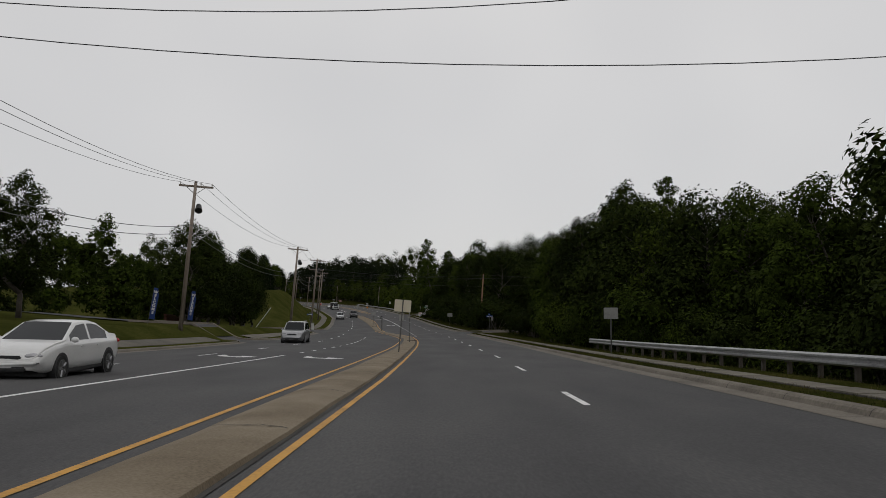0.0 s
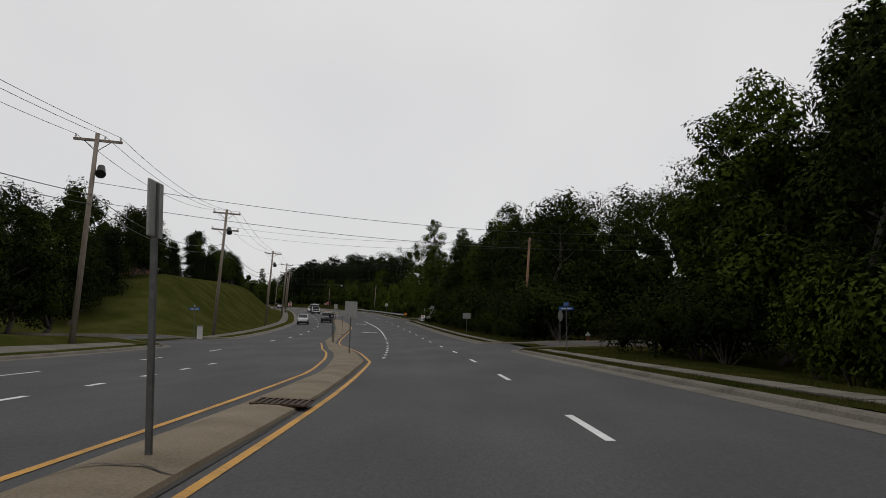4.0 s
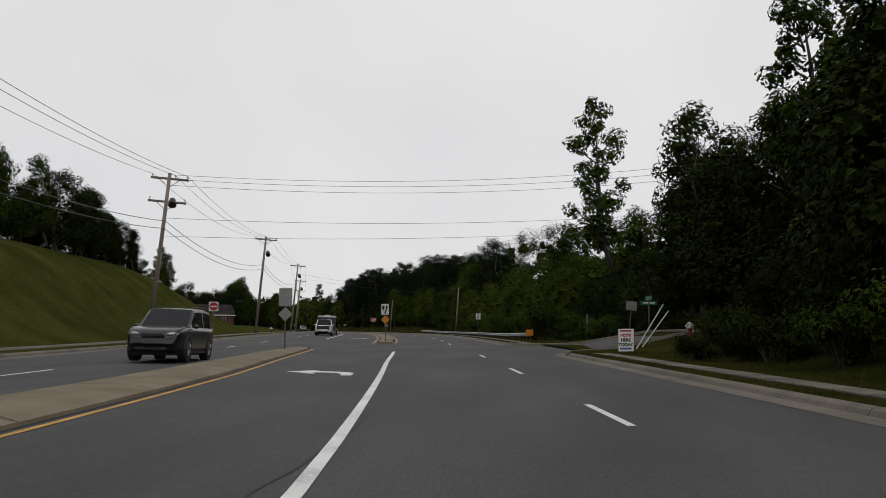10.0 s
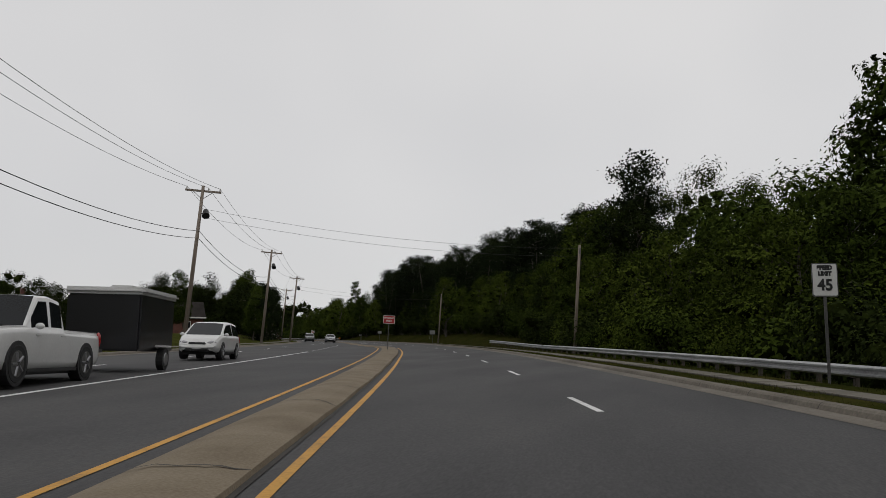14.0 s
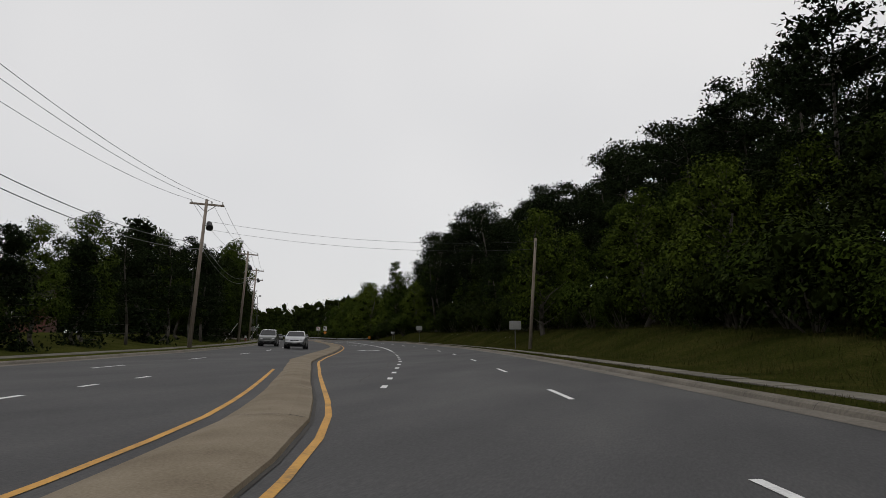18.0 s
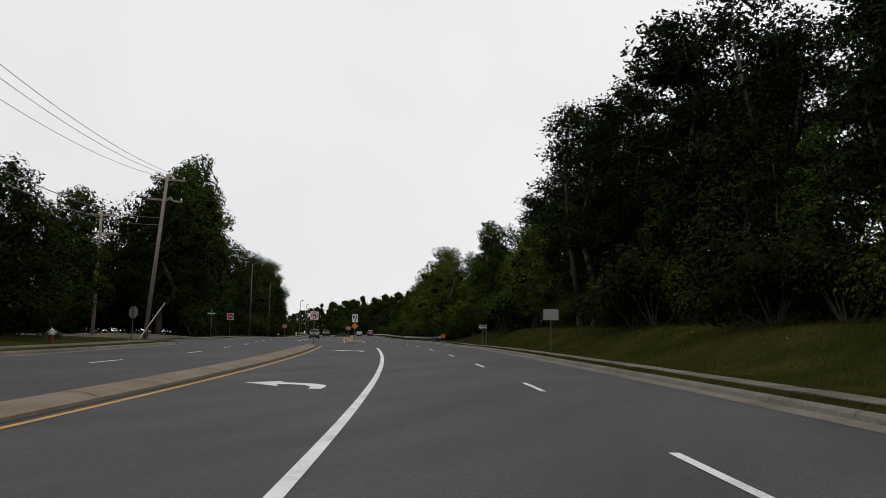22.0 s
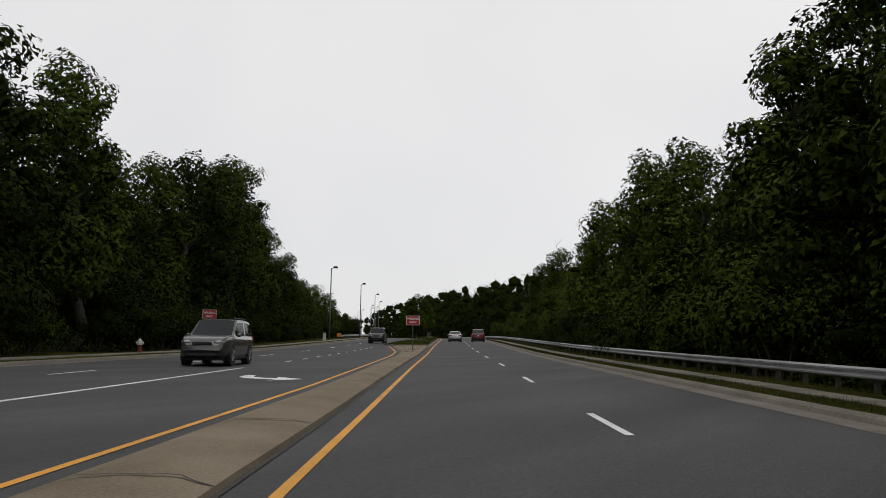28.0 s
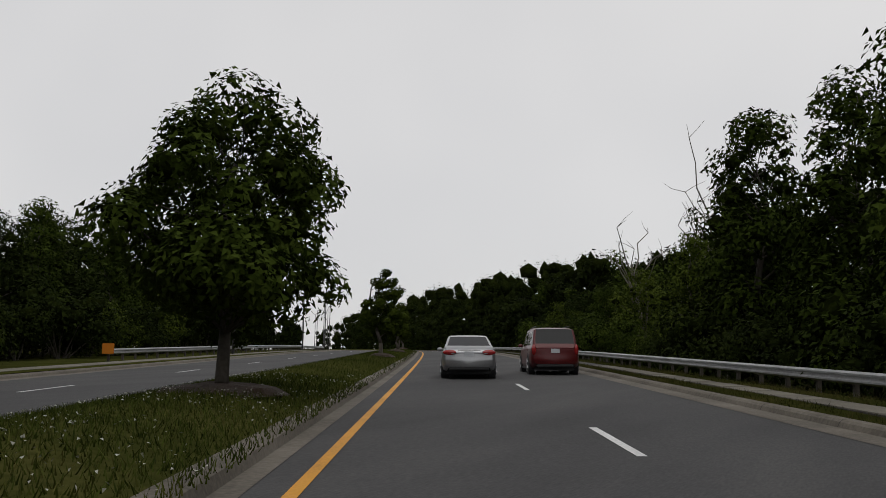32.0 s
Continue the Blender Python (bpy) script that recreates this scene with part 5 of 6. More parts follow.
for s, u in ((275.6, -1.72), (177.3, -5.75), (97.2, -2.05)):
    root = thing("storm_drain", "rusty iron storm drain grate set into the median edge", "drain", "storm drains", on_road(s, u, 0.012, 0) @ pose(0, 0, 0, 0, 3, 0))
    bm = bmesh.new()
    box(bm, -0.8, -0.45, 0.07, 0.1, -0.4, 0.1)
    part("grate_frame", bm, M["iron"], root)
    bm = bmesh.new()
    box(bm, -0.8, 0.4, 0.07, 0.1, 0.45, 0.1)
    part("grate_frame", bm, M["iron"], root)
    bm = bmesh.new()
    box(bm, -0.8, -0.4, 0.06, 0.1, 0.4, 0.078)
    part("pit", bm, M["joint"], root)
    bm = bmesh.new()
    box(bm, -0.02, -0.4, 0.078, 0.02, 0.4, 0.1)
    bar = part("grate_bar", bm, M["iron"], root)
    bar.matrix_basis = pose(-0.76, 0, 0)
    for i in range(1, 9):
        o = new("grate_bar", bar.data)
        o.parent = root
        o.matrix_basis = pose(-0.76 + i * 0.1, 0, 0)


def road_arrow(s, u, face, label):
    """A painted left-turn arrow lying on the road, its stem first, pointing along the lane and then to its left."""
    pts = [(0.35, -1.36), (0.63, -1.40), (0.66, -0.75), (0.60, -0.15), (0.33, 0.33), (-0.05, 0.61), (-0.62, 0.78), (-0.49, 1.40), (-1.33, 0.38), (-0.40, -0.61), (-0.55, 0.10), (-0.20, 0.10), (0.13, -0.19), (0.33, -0.72)]
    f = -1 if face else 1
    verts = [tuple(at(np.array(s + f * q), np.array(u + f * p), 0.009)) for p, q in pts]
    cells = [(0, 1, 2, 13), (13, 2, 3, 12), (12, 3, 4, 11), (11, 4, 5, 10), (10, 5, 6), (10, 6, 8, 9), (6, 7, 8)]
    return tagged(new("turn_arrow", mesh_of("turn_arrow", verts, cells, M["white"])), label, group="turn arrows", kind="structure")


for s, u in ((188.2, -2.4), (227.3, -2.8), (438.9, -2.6), (472.1, -2.8), (504.0, -2.8)):
    road_arrow(s, u, 0, "white painted turning arrow on asphalt")
for s, u in ((55.6, -5.7), (55.6, -9.5), (289.4, -5.3), (563.3, -6.0), (605.5, -5.2)):
    road_arrow(s, u, 180, "white painted turning arrow for oncoming traffic")
crack_rng = np.random.RandomState(8)
for s0, u0, ln in ((112, -2.2, 34), (183, -1.9, 34), (222, -1.9, 24), (392, -1.9, 26), (466, -1.9, 26)):
    ss = np.arange(s0, s0 + ln, 1.0)
    uu = u0 + np.cumsum(crack_rng.normal(0, 0.05, len(ss))) + 0.02 * (ss - s0)
    wv = 0.012 + 0.012 * crack_rng.rand(len(ss))
    strip("road_crack", ss, [(uu - wv, 0.005), (uu + wv, 0.005)], M["joint"], label="thin dark crack in the asphalt")


# ---- street furniture ----
def lamp_post(s, u, h, wood=False, face=0.0, lean=0.6):
    root = thing("street_lamp", "tall dark street lamp post with a box lantern" if not wood else "grey pole with a street lamp arm", "street lamp", "street lamps", stand(s, u, -0.05, face, lean))
    bm = bmesh.new()
    tube(bm, (0, 0, -0.2), (0, 0, h), 0.11, 0.065, 10)
    part("lamp_shaft", bm, M["pole" if wood else "tin"], root, smooth_faces=True)
    bm = bmesh.new()
    tube(bm, (0, 0, h - 0.1), (0.45, 0, h + 0.12), 0.035, 0.03, 6)
    arm = part("lamp_arm", bm, M["tin"], root)
    bm = bmesh.new()
    box(bm, 0.28, -0.2, h + 0.02, 0.83, 0.2, h + 0.28, 0.05)
    part("lantern", bm, M["black_plastic"], arm)
    return root


lamp_post(566.2, -15.9, 9.6)
lamp_post(605.2, -16.6, 9.4)
for s in (695.3, 735.3, 775, 812, 850):
    lamp_post(s, -15.9, 9.7)
for s, u in ((860, -17), (880, -15.5), (900, -17), (925, -15.5), (955, -16), (985, -15.5)):
    lamp_post(s, u, 10.5)


def hydrant(s, u):
    root = thing("fire_hydrant", "fire hydrant with a silver cap and dark red barrel", "fire hydrant", "fire hydrants", stand(s, u))
    bm = bmesh.new()
    tube(bm, (0, 0, -0.1), (0, 0, 0.06), 0.17, 0.17, 12)
    tube(bm, (0, 0, 0.06), (0, 0, 0.42), 0.11, 0.105, 12)
    part("barrel", bm, M["hydrant_red"], root)
    bm = bmesh.new()
    tube(bm, (0, 0, 0.42), (0, 0, 0.48), 0.16, 0.16, 12)
    tube(bm, (0, 0, 0.48), (0, 0, 0.62), 0.12, 0.11, 12)
    ball(bm, (0, 0, 0.62), 0.12, 0.12, 0.11, 10)
    tube(bm, (0, 0, 0.7), (0, 0, 0.78), 0.03, 0.03, 5)
    part("cap", bm, M["hydrant_silver"], root)
    for a, b in (((-0.2, 0, 0.54), (0.2, 0, 0.54)), ((0, 0, 0.5), (0, -0.22, 0.5))):
        bm = bmesh.new()
        tube(bm, a, b, 0.06, 0.06, 8)
        part("outlet", bm, M["hydrant_silver"], root)


for s, u in ((150.5, 14.6), (245.0, 13.0), (318.2, -17.0), (496.2, -17.6), (627.2, -16.4)):
    hydrant(s, u)

# folding board on the corner
board = thing("sandwich_board", "white folding board with red and black lettering on the grass", "sandwich board", "", stand(242.6, 9.2, 0, -18))
for sg in (-1, 1):
    bm = bmesh.new()
    box(bm, -0.33, -0.015, 0.0, 0.33, 0.015, 1.08, 0.01)
    pn = part("board_panel", bm, M["sign_white"], board)
    pn.matrix_basis = pose(0, sg * 0.27, 0, -14 * sg if sg > 0 else 14, 0, 0) if sg > 0 else pose(0, -0.27, 0, -14, 0, 0)
    if sg < 0:
        bm = bmesh.new()
        box(bm, -0.26, -0.02, 0.94, 0.26, -0.016, 1.02)
        part("red_bar", bm, M["sign_red"], pn)
        for t, z in (("VOTE", 0.76), ("HERE", 0.54), ("TODAY", 0.32)):
            words(t, 0.2, M["sign_black"] if t != "VOTE" else M["sign_red"], pn, pose(0, -0.018, z) @ FACE, 0.95)
        bm = bmesh.new()
        box(bm, -0.26, -0.02, 0.1, 0.26, -0.016, 0.19)
        part("blue_bar", bm, M["sign_blue"], pn)

for s, u in ((79.6, -21.2), (85.2, -20.0)):
    root = thing("feather_flag", "tall blue feather flag with white lettering on a lawn", "flag", "feather flags", stand(s, u, 0, 0, 9))
    bm = bmesh.new()
    tube(bm, (0, 0, -0.2), (0, 0, 3.6), 0.025, 0.015, 6)
    part("flag_pole", bm, M["post"], root)
    bm = bmesh.new()
    n = 14
    for i in range(n):
        z0, z1 = 0.55 + 3.0 * i / n, 0.55 + 3.0 * (i + 1) / n
        w0, w1 = 0.55 - 0.25 * max(0, z0 - 2.9), 0.55 - 0.25 * max(0, z1 - 2.9)
        y0, y1 = 0.05 * math.sin(z0 * 3), 0.05 * math.sin(z1 * 3)
        box(bm, 0.02, -0.004 + (y0 + y1) / 2, z0, (w0 + w1) / 2, 0.004 + (y0 + y1) / 2, z1 + 0.002)
    fl = part("flag_cloth", bm, M["navy"], root)
    for i, c in enumerate("WELCOME"):
        words(c, 0.36, M["sign_white"], fl, pose(0.28, -0.07, 3.15 - i * 0.33) @ FACE, 1.1, 0.014)
    root.scale = (0.75, 0.75, 0.75)

# grey utility cabinet and guy wires
for s, u in ((152.2, -16.2), (697.0, -16.8)):
    root = thing("utility_cabinet", "small pale utility cabinet on the grass", "utility cabinet", "", stand(s, u))
    bm = bmesh.new()
    box(bm, -0.2, -0.15, -0.1, 0.2, 0.15, 0.95, 0.03)
    cb = part("cabinet_body", bm, M["hydrant_silver"], root)
    bm = bmesh.new()
    box(bm, -0.23, -0.18, 0.93, 0.23, 0.18, 1.0, 0.02)
    part("cabinet_lid", bm, M["alu"], root)
for s, u, h in ((113.6, -19.6, 2.6), (243.8, 9.9, 1.9), (244.6, 10.4, 1.5), (512.5, -17.6, 2.6), (479.0, -19.3, 2.4)):
    g0, g1 = Vector(stand(s, u).translation), Vector(stand(s + 0.5, u + 1.6).translation) + Vector((0, 0, h))
    root = thing("guy_guard", "pale plastic guard round a guy wire", "guy wire", "guy wires", Matrix.Translation(g0))
    bm = bmesh.new()
    tube(bm, (0, 0, -0.1), g1 - g0, 0.035, 0.03, 6)
    part("guard_tube", bm, M["hydrant_silver"], root)


# ---- the tree on the grass median and its smaller neighbours ----
def mulch_bed(s, u, r):
    rs = np.random.RandomState(int(s))
    bm = bmesh.new()
    rings, seg = 5, 20
    grid = []
    for i in range(rings + 1):
        row = []
        for j in range(seg):
            a = 2 * math.pi * j / seg
            rr = r * i / rings * (1 + 0.06 * rs.randn())
            row.append(bm.verts.new((rr * math.cos(a), rr * math.sin(a), 0.16 * (1 - (i / rings) ** 2) + 0.012 * rs.randn() * (i < rings) - (0.06 if i == rings else 0))))
        grid.append(row)
    for i in range(rings):
        for j in range(seg):
            try:
                bm.faces.new((grid[i][j], grid[i + 1][j], grid[i + 1][(j + 1) % seg], grid[i][(j + 1) % seg]))
            except ValueError:
                pass
    ob = part("mulch_bed", bm, M["mulch"])
    p = at(np.array(s), np.array(u), 0.37)
    ob.matrix_basis = pose(p[0], p[1], p[2], 0, 0, turn(s))
    return tagged(ob, "round bed of dark mulch under a tree", "mulch")


mulch_bed(683.4, -3.75, 1.15)
big = broadleaf("median_tree", "dense dark green maple on a grass median", 4.95, 4.85, 1.3, 20000, 0.115, M["leaf"], 44, 40, 0.78, group="median trees")
big.matrix_basis = pose(*[float(q) for q in at(np.array(683.4), np.array(-3.75), 0.4)])
for s, u, h in ((715.4, -3.2, 4.6), (736, -3.3, 3.6), (756, -3.6, 4.2), (780, -3.6, 4.2)):
    mulch_bed(s, u, 0.8)
    sm = broadleaf("median_tree", "young green tree on a grass median", h, h * 0.52, 0.9, 5000, 0.15, M["leaf_light"], int(s), 14, group="median trees")
    sm.matrix_basis = pose(*[float(q) for q in at(np.array(s), np.array(u), 0.4)])


def dead_tree(s, u, h, seed):
    rs = np.random.RandomState(seed)
    root = thing("dead_tree", "bare dead tree with pale forked branches", "tree", "dead trees", stand(s, u, -0.3, seed * 40))
    bm = bmesh.new()
    limb(bm, (0, 0, -0.4), (0.3, 0.2, h * 0.7), 0.22, 0.09, rs, 7, 4)
    for i in range(9):
        z = h * rs.uniform(0.4, 0.72)
        a = rs.uniform(0, 6.3)
        e = Vector((math.cos(a) * h * 0.16, math.sin(a) * h * 0.16, z + h * rs.uniform(0.14, 0.3)))
        e = limb(bm, (0.25, 0.15, z), e, 0.07, 0.03, rs, 5, 3)
        for k in range(2):
            f = e + Vector((rs.normal() * 0.7, rs.normal() * 0.7, rs.uniform(0.5, 1.4)))
            limb(bm, e, f, 0.028, 0.01, rs, 4, 2)
    part("trunk", bm, M["deadwood"], root)


dead_tree(738.3, 16.4, 13.5, 3)
dead_tree(734.2, 21.5, 19.0, 4)
dead_tree(728.0, 20.0, 15.0, 5)


# ---- houses ----
def house(name, label, m, w, d, eave, ridge, windows, wall="brick"):
    """A gabled house, its long side along x, front at -y."""
    root = thing(name, label, "house", "", m)
    bm = bmesh.new()
    t = 0.25
    box(bm, -w / 2, -d / 2, -1.5, w / 2, -d / 2 + t, eave)
    box(bm, -w / 2, d / 2 - t, -1.5, w / 2, d / 2, eave)
    for x in (-w / 2, w / 2 - t):
        poly(bm, [(-d / 2 + t + 0.003, -1.5), (d / 2 - t - 0.003, -1.5), (d / 2 - t - 0.003, eave), (0, ridge - 0.15), (-d / 2 + t + 0.003, eave)], 0, t, "xz")
        vs = bm.verts[-10:]
        bmesh.ops.transform(bm, matrix=pose(x + t, 0, 0) @ pose(0, 0, 0, 0, 0, 90), verts=list(vs))
    part("wall", bm, M[wall], root)
    for sg in (-1, 1):
        e = 0.45
        sl = (ridge - eave) / (d / 2)
        bm = bmesh.new()
        y0 = d / 2 + e
        vs = [bm.verts.new(q) for q in ((-w / 2 - e, sg * y0, ridge - sl * y0), (w / 2 + e, sg * y0, ridge - sl * y0), (w / 2 + e, 0, ridge), (-w / 2 - e, 0, ridge))]
        vs += [bm.verts.new(v.co - Vector((0, 0, 0.14))) for v in vs]
        for q in ((0, 1, 2, 3), (7, 6, 5, 4), (0, 4, 5, 1), (2, 6, 7, 3), (1, 5, 6, 2), (3, 7, 4, 0)):
            bm.faces.new([vs[k] for k in q])
        bmesh.ops.recalc_face_normals(bm, faces=bm.faces[:])
        rf = part("roof", bm, M["roof"], root)
        bm = bmesh.new()
        box(bm, -w / 2 - 0.45, sg * (d / 2 + 0.47) - 0.03, eave - 0.28, w / 2 + 0.45, sg * (d / 2 + 0.47) + 0.03, eave - 0.02)
        part("gutter", bm, M["trim"], rf)
    for x, z0, ww, hh in windows:
        bm = bmesh.new()
        for a in ((-ww / 2, z0, -ww / 2 + 0.08, z0 + hh), (ww / 2 - 0.08, z0, ww / 2, z0 + hh), (-ww / 2 + 0.08, z0, ww / 2 - 0.08, z0 + 0.08), (-ww / 2 + 0.08, z0 + hh - 0.08, ww / 2 - 0.08, z0 + hh), (-0.03, z0 + 0.08, 0.03, z0 + hh - 0.08)):
            box(bm, x + a[0], -d / 2 - 0.06, a[1], x + a[2], -d / 2 + 0.02, a[3])
        wd = part("window", bm, M["trim"], root)
        bm = bmesh.new()
        box(bm, x - ww / 2 + 0.06, -d / 2 - 0.03, z0 + 0.06, x + ww / 2 - 0.06, -d / 2 - 0.01, z0 + hh - 0.06)
        part("pane", bm, M["glass"], wd)
    bm = bmesh.new()
    box(bm, w * 0.2, 0.3, ridge - 1.0, w * 0.2 + 0.7, 0.9, ridge + 0.9, 0.02)
    part("chimney", bm, M["brick"], root)
    return root


def house_at(s, u, dz, face):
    p = land(np.array(s), np.array(u), dz)
    return pose(p[0], p[1], p[2], 0, 0, turn(s) + face)


house("brick_house", "low red brick house with a dark shingle roof", house_at(452, -40.5, 0.2, 12), 16, 9, 2.9, 5.9, [(-6.2, 0.0, 1.0, 2.1), (-3.2, 0.7, 1.9, 1.5), (1.6, 0.8, 1.0, 1.3), (5.2, 0.7, 1.2, 1.4)])
house("brick_house", "low red brick house behind trees", house_at(420, -58, 0.2, 30), 15, 9, 2.9, 5.6, [(-4.5, 0.8, 1.6, 1.4), (0, 0.8, 1.0, 1.3), (4.5, 0.8, 1.6, 1.4)])
house("brick_house", "brick house with a brown roof on the grass bank", house_at(252, -43, 0.2, 78), 14, 9, 3.0, 6.0, [(-4, 0.8, 1.4, 1.4), (0, 0.8, 1.2, 1.4), (4, 0.8, 1.4, 1.4)])
house("brick_house", "dark roofed brick building behind the lawn", house_at(112, -62, 0.4, 20), 22, 11, 3.2, 6.6, [(-7, 0.8, 1.6, 1.5), (-2, 0.8, 1.6, 1.5), (3, 0.8, 1.6, 1.5), (8, 0.8, 1.6, 1.5)])
# low brick garden wall behind the lawn and the planted corner by the side road
for a, b, u, h, lab in ((112, 121, -29, 1.0, "low red brick wall behind a lawn"),):
    root = thing("garden_wall", lab, "wall")
    n = 0
    me = None
    for i in range(int((b - a) / 0.62)):
        for k in range(5):
            s = a + i * 0.62 + (0.31 if k % 2 else 0)
            if me is None:
                bm = bmesh.new()
                box(bm, -0.15, -0.3, 0, 0.15, 0.3, 0.19, 0.012)
                first = part("block", bm, M["brick"], root)
                me, o = first.data, first
            else:
                o = new("block", me)
                o.parent = root
            o.matrix_basis = stand(s, u, k * 0.2)
nm = thing("entrance_wall", "curved dark brick entrance wall with a stone nameplate", "wall", "", stand(268.5, 16.0, -0.2, -60))
bm = bmesh.new()
for i in range(9):
    a = radians(-40 + i * 10)
    box(bm, -0.62, -0.18, -0.3, 0.62, 0.18, 0.8 + 0.2 * math.cos(a * 1.6), 0.02, pose(4.0 * math.sin(a), 4.0 * (1 - math.cos(a)), 0, 0, 0, math.degrees(a)))
part("wall_body", bm, M["brick"], nm)
bm = bmesh.new()
box(bm, -0.9, -0.26, 0.25, 0.9, -0.19, 0.8, 0.02)
pl = part("nameplate", bm, M["roof"], nm)
bm = bmesh.new()
box(bm, -0.65, -0.275, 0.46, 0.65, -0.262, 0.6)
part("name_bar", bm, M["alu"], pl)


# ---- vehicles ----
PAINT = {
    "silver": plain_mat("silver_car_paint", (0.36, 0.365, 0.375), 0.28, 0.7, 0.5),
    "red": plain_mat("red_car_paint", (0.085, 0.003, 0.004), 0.35, 0.2, 0.2),
    "white": plain_mat("white_car_paint", (0.62, 0.62, 0.61), 0.3, 0.0, 0.7),
    "grey": plain_mat("grey_car_paint", (0.13, 0.135, 0.15), 0.3, 0.5, 0.7),
    "black": plain_mat("black_car_paint", (0.008, 0.008, 0.010), 0.3, 0.1, 0.3),
    "green_grey": plain_mat("grey_green_car_paint", (0.05, 0.055, 0.05), 0.3, 0.4, 0.7),
}


# per kind: length, width, upper outline (share of length from the rear, height), cabin (rear foot, rear top, front top, front foot), wheel radius, waist, roof width share
CARS = {
    "sedan": (4.6, 1.77, [(0, .84), (.015, .98), (.05, 1.06), (.14, 1.09), (.285, 1.40), (.36, 1.45), (.46, 1.46), (.56, 1.41), (.74, .99), (.85, .93), (.94, .83), (.98, .72), (1, .60)], (.14, .285, .56, .74), .325, .93, .72),
    "suv": (4.45, 1.82, [(0, .98), (.01, 1.08), (.02, 1.14), (.075, 1.68), (.2, 1.74), (.4, 1.75), (.56, 1.69), (.72, 1.10), (.85, 1.06), (.95, .98), (.985, .86), (1, .70)], (.02, .075, .56, .72), .37, 1.04, .80),
    "hatch": (4.5, 1.76, [(0, .90), (.01, .98), (.02, 1.04), (.10, 1.52), (.2, 1.60), (.42, 1.62), (.58, 1.53), (.80, 1.00), (.88, .92), (.95, .82), (.985, .70), (1, .58)], (.02, .10, .58, .80), .33, .96, .76),
    "pickup": (5.6, 1.98, [(0, 1.06), (.005, 1.10), (.2, 1.12), (.385, 1.12), (.40, 1.14), (.425, 1.80), (.5, 1.88), (.61, 1.84), (.72, 1.18), (.85, 1.15), (.96, 1.10), (.99, 1.0), (1, .85)], (.40, .425, .61, .72), .40, 1.12, .80),
}


def car(kind, colour, label, m):
    L, W, outline, (r0, r1, f1, f0), wr, waist, roof_share = CARS[kind]
    root = thing("pickup_truck" if kind == "pickup" else "car", label, "pickup" if kind == "pickup" else "car", "", m)
    paint_m = PAINT[colour]
    w = W / 2
    top = max(z for f, z in outline)
    mid = (r1 + f1) / 2 + .01
    fs = sorted({round(q, 4) for q in [0, .006, .02, .05, .09, .125, r0, r0 + (r1 - r0) / 3, r0 + (r1 - r0) * 2 / 3, r1, r1 + .025, (r1 + mid) / 2, mid - .012, mid + .012, (mid + f1) / 2, f1 - .02, f1,
                                       f1 + (f0 - f1) / 3, f1 + (f0 - f1) * 2 / 3, f0, f0 + .03, .8, .85, .9, .94, .965, .985, .995, 1.0]})
    rows = 13
    grid = np.zeros((len(fs), rows, 3))
    for i, f in enumerate(fs):
        zt = float(np.interp(f, [q[0] for q in outline], [q[1] for q in outline]))
        plan = float(np.interp(f, [0, .01, .04, .12, .3, .7, .86, .95, .985, 1], [.84, .91, .965, .995, 1, 1, .985, .93, .85, .72]))
        x = w * plan
        be = min(waist, zt - .05)
        hc = zt - be
        lo = float(np.interp(f, [0, .04, .1, .9, .96, 1], [.40, .30, .25, .25, .28, .34]))
        xe = x * (.93 + (roof_share - .93) * min(1.0, max(0.0, hc - .06) / (top - waist - .06)))
        sec = [(x * .82, lo), (x * .95, lo + .05), (x * .995, lo + .2), (x, lo + (be - lo) * .55), (x * .985, be - .10), (x * .962, be - .03), (x * .94, be), (x * .925, be + hc * .07),
               (x * .925 + (xe - x * .925) * .80, be + hc * .82), (xe, be + hc * .93), (xe * .90, be + hc * .975), (xe * .5, zt - .002), (0, zt)]
        for k, (a, b) in enumerate(sec):
            bow = 0.0
            if f < .03:
                bow = -.05 * math.exp(-((b - .5) / .18) ** 2) * (1 - f / .03)
            if f > .97:
                bow = .05 * math.exp(-((b - .45) / .16) ** 2) * (f - .97) / .03
            grid[i, k] = (a, f * L + bow, b)
    groups = {}
    for i in range(len(fs) - 1):
        c = (fs[i] + fs[i + 1]) / 2
        for k in range(rows - 1):
            for sg in (1, -1):
                name = "body"
                if k >= 10 and (f1 - .001 < c < f0 - .01):
                    name = "windscreen"
                elif k >= 10 and (r0 + .005 < c < r1 + .001):
                    name = "rear_window"
                elif k == 7 and (r0 + (.3 if kind == "sedan" else .5) * (r1 - r0) < c < f1 + (f0 - f1) * .67) and not mid - .012 < c < mid + .012:
                    name = ("side_window", sg, c > mid)
                elif k >= 9 and r1 < c < f1:
                    name = "roof"
                quad = [grid[i, k], grid[i + 1, k], grid[i + 1, k + 1], grid[i, k + 1]]
                groups.setdefault(name, []).append([Vector((sg * p[0], p[1], p[2])) for p in (quad if sg > 0 else quad[::-1])])
    for i, bulge in ((0, -.05), (len(fs) - 1, .06)):
        for k in range(rows - 1):
            a, b = grid[i, k], grid[i, k + 1]
            for sg in (1, -1):
                quad = [Vector((sg * a[0], a[1], a[2])), Vector((0, a[1] + bulge, a[2])), Vector((0, b[1] + bulge, b[2])), Vector((sg * b[0], b[1], b[2]))]
                groups["body"].append(quad if (sg > 0) == (i > 0) else quad[::-1])
    for name, quads in groups.items():
        bm = bmesh.new()
        for q in quads:
            bm.faces.new([bm.verts.new(p) for p in q])
